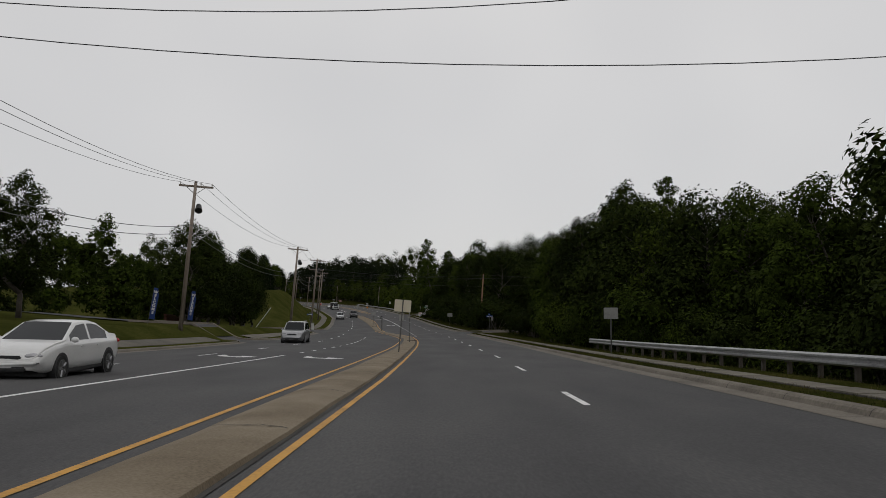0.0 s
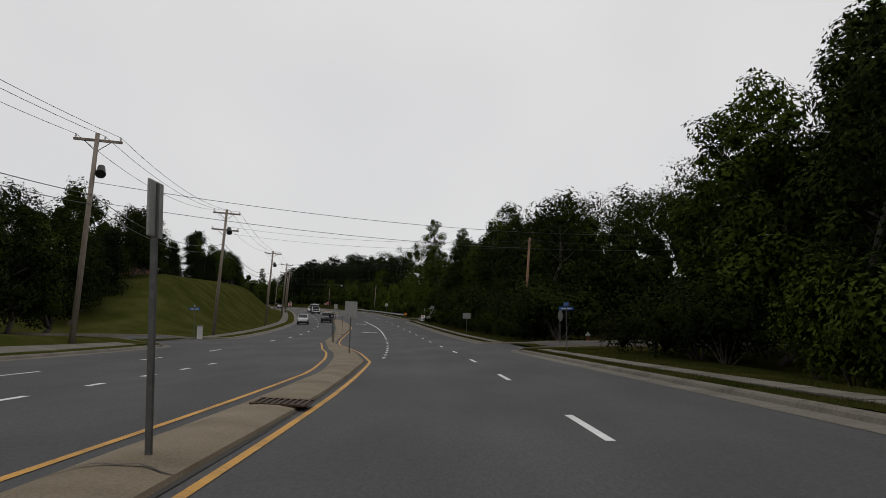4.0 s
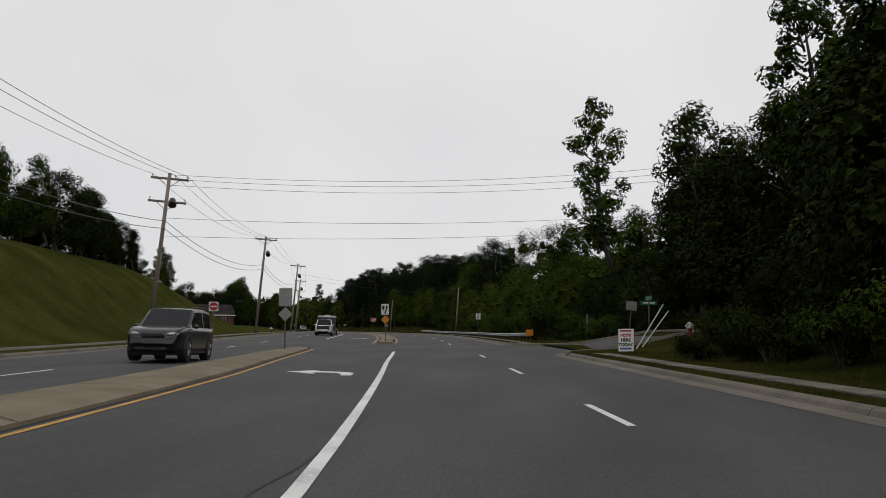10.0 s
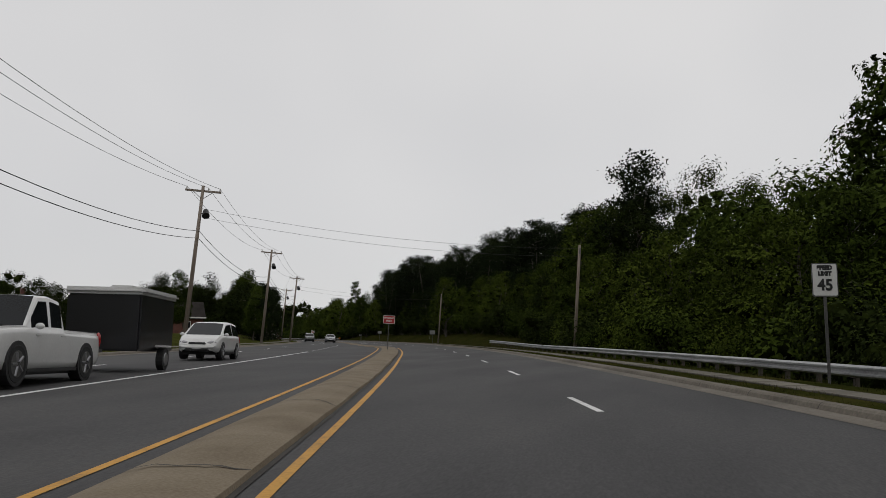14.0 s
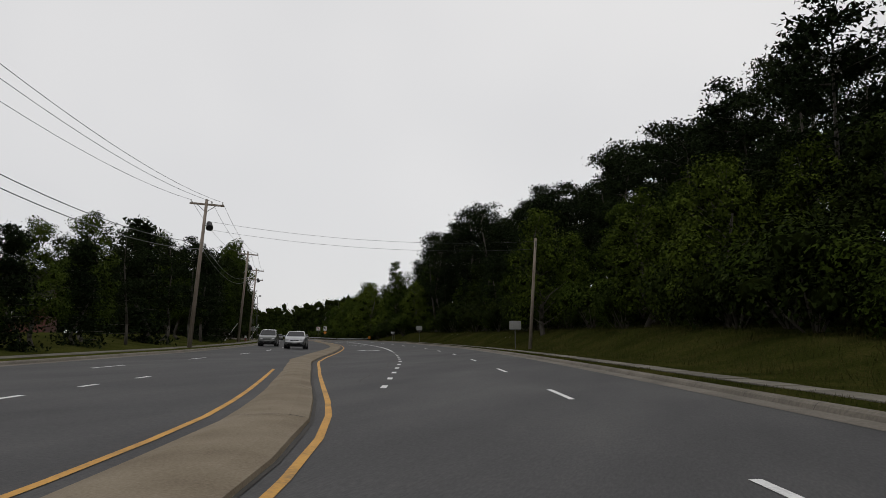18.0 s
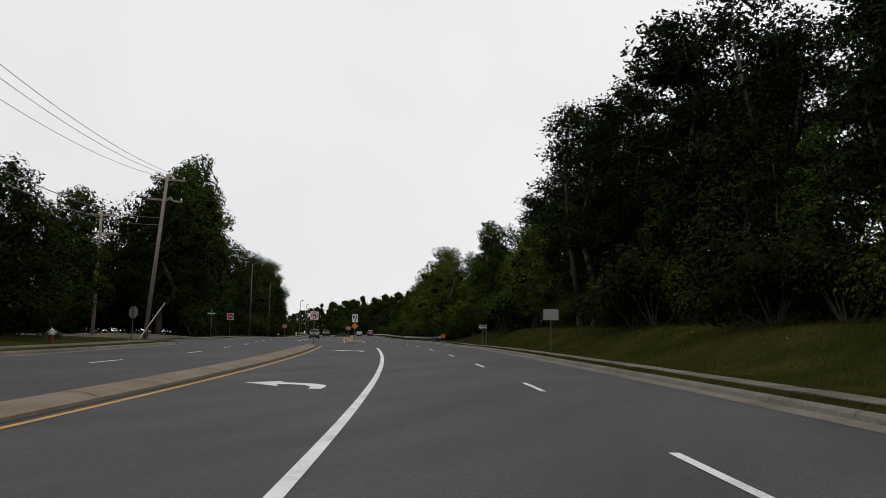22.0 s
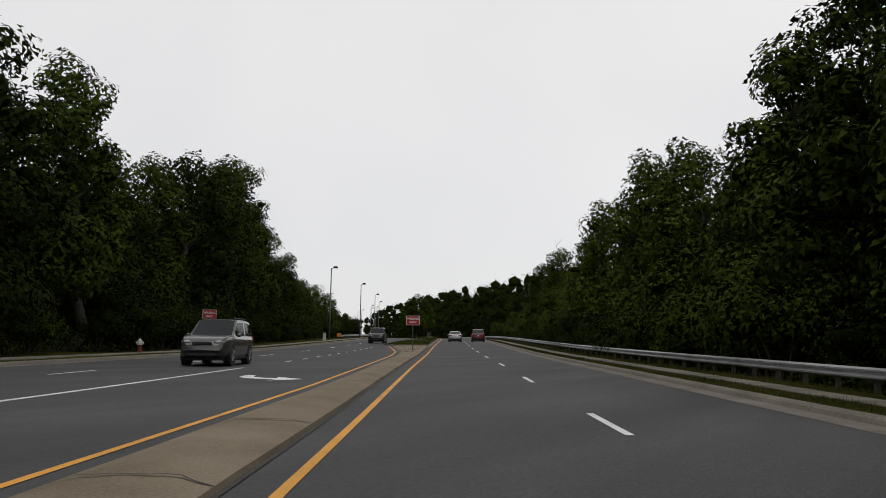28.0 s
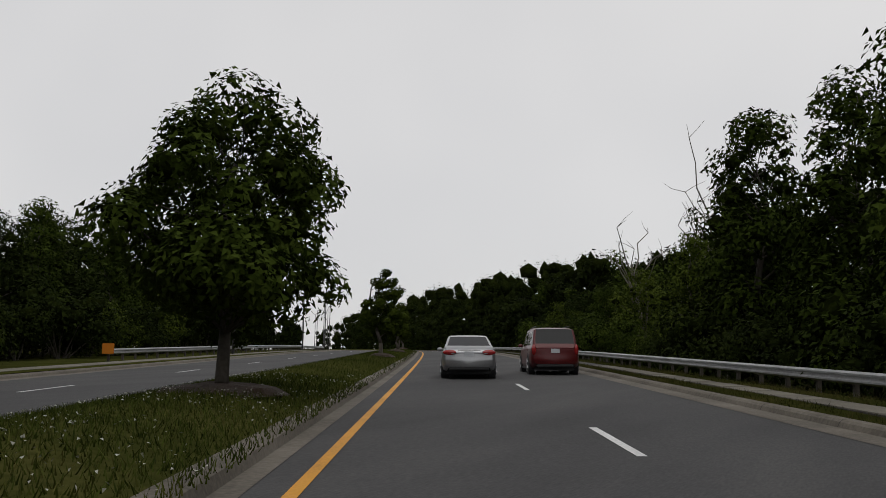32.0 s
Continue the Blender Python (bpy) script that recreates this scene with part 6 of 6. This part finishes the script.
        bmesh.ops.remove_doubles(bm, verts=bm.verts[:], dist=0.0005)
        if name == "body":
            bmesh.ops.recalc_face_normals(bm, faces=bm.faces[:])
        label_name = name if isinstance(name, str) else name[0]
        ob = part(label_name, bm, paint_m if label_name in ("body", "roof") else M["glass"], root, smooth_faces=True)

    def lump(name, mat, x, y, z, rx, ry, rz, spin=0.0):
        b = bmesh.new()
        ball(b, (0, 0, 0), rx, ry, rz, 12)
        o = part(name, b, mat, root, smooth_faces=True)
        o.matrix_basis = pose(x, y, z, 0, 0, spin)
        return o

    def bar(name, mat, x0, y0, z0, x1, y1, z1, bev=.01, parent=None):
        b = bmesh.new()
        box(b, x0, y0, z0, x1, y1, z1, bev)
        return part(name, b, mat, parent or root)

    nose = float(np.interp(.97, [q[0] for q in outline], [q[1] for q in outline]))
    tail = outline[1][1]
    for sg in (-1, 1):
        lump("wing_mirror", paint_m, sg * (w + .06), L * (f0 - .055), waist + .06, .10, .06, .07)
        for k in (mid - .10, mid + .12):
            bar("door_handle", paint_m, sg * w - .012, L * k - .1, waist - .14, sg * w + .018, L * k + .1, waist - .115, .006)
        bar("sill", M["black_plastic"], sg * w * .965 - .012, L * .27, .22, sg * w * .965 + .012, L * .71, .30, .008)
        for yw in (L * .19, L * .80):
            b = bmesh.new()
            tube(b, (sg * (w + .004), 0, 0), (sg * (w - .25), 0, 0), wr * 1.14, wr * 1.14, 24)
            part("wheel_arch", b, M["black_plastic"], root).matrix_basis = pose(0, yw, wr + .01)
            wh = new("wheel")
            wh.parent = root
            wh.matrix_basis = pose(0, yw, wr)
            b = bmesh.new()
            for x0, x1, q0, q1 in ((.22, .19, .92, 1.0), (.19, .03, 1.0, 1.0), (.03, -.012, 1.0, .92)):
                tube(b, (sg * (w - x0), 0, 0), (sg * (w - x1), 0, 0), wr * q0, wr * q1, 24)
            part("tyre", b, M["rubber"], wh, smooth_faces=False)
            b = bmesh.new()
            tube(b, (sg * (w + .010), 0, 0), (sg * (w + .016), 0, 0), wr * .68, wr * .66, 20)
            part("rim", b, M["post"], wh)
            for q in range(5):
                a = q * 1.2566
                b = bmesh.new()
                tube(b, (sg * (w + .016), .05 * math.cos(a), .05 * math.sin(a)), (sg * (w + .016), wr * .62 * math.cos(a), wr * .62 * math.sin(a)), .034, .03, 6)
                part("spoke", b, M["rim"], wh)
        if kind == "sedan":
            lump("tail_lamp", M["tail_red"], sg * w * .72, -.012, tail - .12, .23, .07, .09, sg * 14)
            lump("reverse_lamp", M["lamp_clear"], sg * w * .62, -.055, tail - .15, .10, .04, .035, sg * 10)
        else:
            lump("tail_lamp", M["tail_red"], sg * w * .85, .0, tail - .16, .08, .07, .20, sg * 12)
        lump("headlamp", M["lamp_clear"], sg * w * .67, L - .11, nose - .09, .20, .09, .07 if kind != "pickup" else .1, -sg * 22)
    bar("number_plate", M["plate"], -.155, -.075, (.74 if kind == "sedan" else .80), .155, -.04, (.74 if kind == "sedan" else .80) + .15, .006)
    bar("bumper_trim", M["black_plastic"], -w * .72, -.085, .30, w * .72, .02, .40, .02)
    if kind == "sedan":
        bar("boot_trim", M["chrome"], -.36, -.068, .915, .36, -.02, .94, .008)
    bar("grille", M["black_plastic"], -w * .40, L - .04, nose - .19, w * .40, L + .065, nose - .08, .03)
    bar("air_intake", M["black_plastic"], -w * .56, L - .04, .31, w * .56, L + .115, .42, .03)
    bar("underbody", M["black_plastic"], -w * .8, .3, .16, w * .8, L - .4, .30, 0)
    if kind == "suv":
        for sg in (-1, 1):
            b = bmesh.new()
            tube(b, (sg * w * .66, L * r1 + .2, top + .03), (sg * w * .66, L * f1 - .1, top + .02), .02, .02, 6)
            part("roof_rail", b, M["black_plastic"], root)
    if kind == "pickup":
        bar("bed_liner", M["black_plastic"], -w * .84, .12, 1.10, w * .84, L * .38, 1.135, 0)
        bar("bonnet", PAINT["black"], -w * .80, L * .74, 1.10, w * .80, L * .955, 1.175, .03)
        bar("front_guard", M["black_plastic"], -w * .72, L - .06, .58, w * .72, L + .075, 1.02, .04)
    return root


def ahead(s, u):
    return on_road(s, u)


def oncoming(s, u):
    """A car that faces back along the road; its nose at s."""
    a = Vector(at(np.array(s), np.array(u)))
    b = Vector(at(np.array(s), np.array(u + 1.0)))
    return pose(a.x, a.y, a.z, 0, 0, turn(s) + 180) @ pose(0, 0, 0, 0, math.degrees(math.atan2(b.z - a.z, 1)), 0)


car("sedan", "silver", "silver four-door saloon on the road", ahead(696.2, 0.92))
car("suv", "red", "dark red boxy sport utility car", ahead(699.6, 4.15))
car("sedan", "white", "white rounded saloon on the far carriageway", oncoming(42.2, -10.1))
car("suv", "silver", "silver estate car with its lamps on", oncoming(89.2, -11.7))
car("hatch", "silver", "silver-grey people carrier on the far carriageway", oncoming(223.6, -12.4))
car("suv", "black", "black boxy sport utility car", oncoming(235.0, -8.8))
car("pickup", "white", "white pickup truck with a dark bonnet guard towing a trailer", oncoming(308.0, -9.4))
car("hatch", "white", "white minivan with its lamps on", oncoming(326.5, -9.7))
car("sedan", "silver", "silver saloon with a sunroof on the far carriageway", oncoming(444.0, -8.9))
car("hatch", "green_grey", "dark grey-green estate car", oncoming(456.0, -12.3))
car("suv", "green_grey", "dark grey-green sport utility car", oncoming(616.8, -8.8))
car("suv", "black", "black rounded sport utility car", oncoming(681.3, -8.0))
# the covered trailer behind the pickup
tr = thing("trailer", "black enclosed trailer with a white roof on small wheels", "trailer", "", oncoming(313.7, -9.4))
bm = bmesh.new()
box(bm, -1.05, 0.0, 0.55, 1.05, 3.2, 2.15, 0.05)
part("trailer_box", bm, PAINT["black"], tr)
bm = bmesh.new()
box(bm, -1.15, -0.15, 2.15, 1.15, 3.3, 2.35, 0.08)
box(bm, -0.35, 1.2, 2.34, 0.35, 1.9, 2.5, 0.04)
part("trailer_roof", bm, PAINT["white"], tr)
bm = bmesh.new()
box(bm, -0.05, 3.2, 0.5, 0.05, 4.9, 0.6, 0.01)
part("drawbar", bm, M["post"], tr)
for sg in (-1, 1):
    bm = bmesh.new()
    tube(bm, (sg * 1.08, 1.4, 0.33), (sg * 1.28, 1.4, 0.33), 0.33, 0.33, 18)
    wl_ = part("wheel", bm, M["rubber"], tr)
    bm = bmesh.new()
    tube(bm, (sg * 1.28, 1.4, 0.33), (sg * 1.30, 1.4, 0.33), 0.2, 0.18, 14)
    part("rim", bm, M["rim"], wl_)
    bm = bmesh.new()
    box(bm, sg * 1.06 if sg > 0 else -1.32, 0.95, 0.68, 1.32 if sg > 0 else -1.06, 1.85, 0.74, 0.02)
    part("mudguard", bm, PAINT["white"], tr)


# ---- grass blades, clover and litter, uncountable ----
def blades(name, label, spots, h, w, mat, seed):
    rs = np.random.RandomState(seed)
    p = np.concatenate(spots)
    n = len(p)
    a = rs.uniform(0, 2 * math.pi, n)
    hh = h * rs.uniform(0.4, 1.3, n)
    dx, dy = np.cos(a) * w, np.sin(a) * w
    lean = rs.normal(size=(n, 2)) * (hh * 0.45)[:, None]
    v = np.zeros((n, 3, 3))
    v[:, 0] = p + np.stack([dx, dy, np.full(n, -0.01)], 1)
    v[:, 1] = p - np.stack([dx, dy, np.full(n, 0.01)], 1)
    v[:, 2] = p + np.stack([lean[:, 0], lean[:, 1], hh], 1)
    me = mesh_of(name, v.reshape(-1, 3), [(3 * i, 3 * i + 1, 3 * i + 2) for i in range(n)], mat)
    return tagged(new(name, me), label, "grass", kind="stuff")


def scatter(a, b, u0, u1, n, seed, fn=land, dz=0.0):
    """n places in a band of the plan; u0 and u1 are offsets from the kerb, or absolute with fn=at."""
    rs = np.random.RandomState(seed)
    s = rs.uniform(a, b, n)
    f = rs.rand(n)
    if fn is land:
        u = (right_kerb(s) + u0 + (u1 - u0) * f) if u0 > 0 else (left_kerb(s) + u0 + (u1 - u0) * f)
        p = land(s, u, dz)
        for q in p:
            q[2] += 0.05 * noise.noise((q[0] * 0.35, q[1] * 0.35, 0))
        return p
    u = u0 + (u1 - u0) * f
    return at(s, u, dz)


M["blade"] = ramp_mat("grass_blades", [(0.022, 0.032, 0.006), (0.052, 0.066, 0.012), (0.11, 0.10, 0.03)], 0.3, 3, 0.95, 0, spec=0.02, random_by="island")
# blades for the right side: tree shade is mixed into their colour
M["blade_dark"] = ramp_mat("grass_blades_painted_shade", [(0.012, 0.016, 0.004), (0.028, 0.033, 0.008), (0.065, 0.055, 0.02)], 0.3, 3, 0.95, 0, spec=0.02, random_by="island")
spots = []
for i, (a, b) in enumerate(RIGHT_RUNS[:3] + [(541, 720)]):
    a = max(a, -5)
    spots.append(scatter(a, b, 0.2, 0.94, int((b - a) * 55), 50 + i))
    spots.append(scatter(a, b, 1.72, 4.2, int((b - a) * 90), 60 + i))
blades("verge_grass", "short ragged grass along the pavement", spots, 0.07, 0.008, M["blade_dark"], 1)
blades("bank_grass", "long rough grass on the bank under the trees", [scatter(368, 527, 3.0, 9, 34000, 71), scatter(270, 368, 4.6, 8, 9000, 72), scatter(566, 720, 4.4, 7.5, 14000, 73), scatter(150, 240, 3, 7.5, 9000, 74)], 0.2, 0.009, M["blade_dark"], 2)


def on_median(a, b, n, seed):
    rs = np.random.RandomState(seed)
    s = rs.uniform(a, b, n)
    f = rs.rand(n)
    u = -5.9 + 4.1 * f
    p = at(s, u, 0.0)
    p[:, 2] += 0.15 + 0.25 * np.sin(math.pi * (u + 5.92) / 4.14) * smooth(s, 661, 669)
    return p


blades("median_grass", "ragged grass on the median", [on_median(662, 690, 26000, 81), on_median(690, 760, 16000, 82)], 0.09, 0.009, M["blade"], 3)
M["petal"] = plain_mat("clover_white", (0.42, 0.42, 0.36), 0.8)
rs = np.random.RandomState(9)
cl = np.concatenate([on_median(669, 692, 2000, 91), scatter(452, 505, 5.0, 9.0, 500, 92)])
cl = cl[[noise.noise((p[0] * 0.5, p[1] * 0.5, 3)) > -0.05 for p in cl]]
cl[:, 2] += 0.09
ob = new("clover_flowers", leaf_mesh("clover_flowers", cl, 0.03, M["petal"], rs, 1.5))
tagged(ob, "scattered white clover heads in the grass", "flowers", kind="stuff")

lr = np.random.RandomState(31)
ls, lu = lr.uniform(636, 660.5, 150), lr.rand(150)
lw = tab(MED[2][1], ls) + 0.45
lp = at(ls, lw + (tab(MED[2][0], ls) - 0.35 - lw) * lu, 0.122)
tagged(new("leaf_litter", leaf_mesh("leaf_litter", lp, 0.06, M["joint"], lr, 2.5)), "dark scraps of leaf and grit on the concrete", "litter", kind="stuff")


# ---- woodland that fills the background, joined ----
def woodland(name, label, a, b, rows, gap, leaves, size, mat, seed, solid=False):
    """Far trees: many leaf sprays gathered on uneven crowns."""
    rs = np.random.RandomState(seed)
    pts, outs, cc, cr = [], [], [], []
    leaves = int(leaves * 2.6)
    for u, h, dh in rows:
        s = a
        while s < b:
            hh = h + rs.uniform(-dh, dh)
            base = np.array(stand(s, u + rs.uniform(-2, 2)).translation)
            w = hh * rs.uniform(0.42, 0.6)
            k = 12
            cz = rs.uniform(0.1, 0.93, k)
            ang = rs.uniform(0, 6.3, k)
            prof = np.sin(np.pi * np.clip(0.2 + 0.74 * cz, 0, 1)) ** 0.7
            c = base + np.stack([np.cos(ang) * w / 2 * prof * 0.7, np.sin(ang) * w / 2 * prof * 0.7, cz * hh], 1)
            rr = hh * rs.uniform(0.08, 0.14, k)
            pick = rs.randint(0, k, leaves)
            d = rs.normal(size=(leaves, 3))
            d /= np.linalg.norm(d, axis=1)[:, None]
            pts.append(c[pick] + d * (rr[pick] * rs.uniform(0.3, 1.1, leaves) ** 0.8)[:, None])
            outs.append(d)
            cc.append(c[cz < (1.0 if solid else 0.74)])
            cr.append(rr[cz < (1.0 if solid else 0.74)] * (0.72 if solid else 0.6))
            s += gap * rs.uniform(0.7, 1.3)
    me = leaf_mesh(name, np.concatenate(pts), size * 0.62, mat, rs, 0.3, np.concatenate(outs))
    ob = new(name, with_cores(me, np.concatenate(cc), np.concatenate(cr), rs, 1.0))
    return tagged(ob, label, "woodland", kind="stuff")


woodland("woodland", "dense dark broadleaf woodland behind the roadside trees", 5, 126, [(17.5, 9.5, 1.8), (24, 13, 2.2), (33, 15, 2.5)], 5.0, 720, 0.48, M["leaf_dark"], 1)
woodland("woodland", "dense dark broadleaf woodland behind a side road", 118, 160, [(25, 13, 2), (32, 17, 3), (42, 18, 2)], 5, 1300, 0.36, M["leaf_dark"], 2)
woodland("woodland", "dense dark broadleaf woodland behind a side road", 232, 276, [(24, 14.5, 2), (31, 17, 2), (40, 18, 2)], 4.5, 1500, 0.36, M["leaf_dark"], 22)
woodland("woodland", "dense dark broadleaf woodland behind the roadside trees", 155, 236, [(20, 12, 2), (27, 15, 2.5), (36, 17, 2)], 5.5, 680, 0.5, M["leaf_dark"], 3)
woodland("woodland", "green broadleaf woodland on the hillside", 276, 372, [(21, 11.5, 2), (29, 16, 2.5), (38, 17, 2)], 5.5, 680, 0.5, M["leaf"], 4)
woodland("woodland", "dark woodland on the hillside", 372, 540, [(36, 14, 3), (46, 16, 3)], 6, 560, 0.55, M["leaf_dark"], 5)
woodland("woodland", "green broadleaf woodland beyond the guardrail", 530, 662, [(19.5, 14, 2.5), (27, 18, 2.5), (36, 18, 2)], 5.5, 640, 0.5, M["leaf"], 6)
woodland("woodland", "green broadleaf woodland beyond the guardrail", 662, 690, [(20, 10, 1), (28, 12, 1.5)], 5.5, 640, 0.5, M["leaf"], 61)
woodland("woodland", "green broadleaf woodland beyond the guardrail", 690, 800, [(21, 11, 2), (30, 13, 2), (42, 16, 3)], 5.5, 640, 0.5, M["leaf"], 7)
woodland("woodland", "distant wooded rise round the bend", 775, 885, [(14, 8, 2), (20, 12.5, 2.5), (30, 16.5, 2.5), (45, 20.5, 3), (62, 24, 3)], 6.5, 480, 0.7, M["leaf_dark"], 8, True)
woodland("woodland", "distant wooded rise round the bend", 885, 1060, [(14, 10, 2), (20, 16, 3), (30, 21, 3), (45, 26, 4), (62, 29, 3)], 6.5, 480, 0.7, M["leaf_dark"], 81, True)
woodland("woodland", "distant wooded rise round the bend", 755, 1060, [(-24, 5, 1.5), (-34, 9, 2), (-48, 13, 3)], 6.5, 480, 0.7, M["leaf_dark"], 9, True)
woodland("woodland", "dark trees behind a lawn", 40, 150, [(-50, 10, 2), (-62, 13, 3)], 6, 620, 0.52, M["leaf_dark"], 10)
woodland("woodland", "green trees behind a lawn", 100, 150, [(-34, 9.5, 2)], 5.5, 700, 0.5, M["leaf"], 11)
woodland("woodland", "dark trees on the bank", 158, 205, [(-38, 10, 2), (-48, 11, 2)], 5.5, 640, 0.5, M["leaf_dark"], 12)
woodland("woodland", "trees behind the houses", 250, 580, [(-74, 10, 3), (-88, 13, 3)], 7, 560, 0.6, M["leaf_dark"], 13, True)
woodland("woodland", "dark trees behind the pavement", 466, 512, [(-27, 9.5, 1.5), (-34, 12, 2)], 5.5, 680, 0.48, M["leaf_dark"], 14)
woodland("woodland", "dark tall trees behind a side road", 500, 545, [(-38, 13, 2), (-46, 15, 2)], 5, 680, 0.5, M["leaf_dark"], 17)
woodland("woodland", "dark tall trees behind the pavement", 535, 694, [(-27, 12.5, 2), (-34, 14, 2.5), (-44, 15, 2)], 5.5, 640, 0.5, M["leaf_dark"], 15)
woodland("woodland", "dark trees behind the far guardrail", 690, 760, [(-31, 9, 2), (-40, 12, 2.5), (-52, 14, 3)], 5.5, 640, 0.5, M["leaf_dark"], 16)


# ---- pavement slabs and kerb joints ----
slab = bmesh.new()
box(slab, -0.365, -0.735, -0.05, 0.365, 0.735, 0.025, 0.006)
slab_me = bpy.data.meshes.new("slab")
slab.to_mesh(slab_me)
slab.free()
slab_me.materials.append(M["walkway"])
slab_rng = random.Random(12)
for a, b, ob in PAVED:
    a, b = max(a, -8), min(b, 708)
    for i in range(int((b - a) / 1.5)):
        s = a + 0.75 + i * 1.5
        u = float(right_kerb(s)) + 1.33
        p, q = land(np.array(s - 0.7), np.array(u), 0.0), land(np.array(s + 0.7), np.array(u), 0.0)
        o = new("slab", slab_me)
        o.parent = ob
        o.matrix_basis = pose((p[0] + q[0]) / 2, (p[1] + q[1]) / 2, (p[2] + q[2]) / 2 + slab_rng.uniform(-0.004, 0.008),
                              math.degrees(math.atan2(q[2] - p[2], 1.4)), slab_rng.uniform(-0.4, 0.4), turn(s) + slab_rng.uniform(-0.3, 0.3))
for a, b in RIGHT_RUNS:
    verts, faces = [], []
    for s in np.arange(max(a, -8) + 1.5, min(b, 720), 3.05):
        rk = float(right_kerb(s))
        for du, dz in ((-0.5, 0.010), (-0.004, 0.008), (0.036, 0.084), (0.086, 0.119), (0.2, 0.134)):
            verts += [tuple(at(np.array(s - 0.011), np.array(rk + du), dz)), tuple(at(np.array(s + 0.011), np.array(rk + du), dz))]
        n = len(verts) - 10
        faces += [(n + 2 * k, n + 2 * k + 1, n + 2 * k + 3, n + 2 * k + 2) for k in range(4)]
    tagged(new("kerb_joint", mesh_of("kerb_joint", verts, faces, M["joint"])), "dark joints across the concrete kerb", kind="structure")
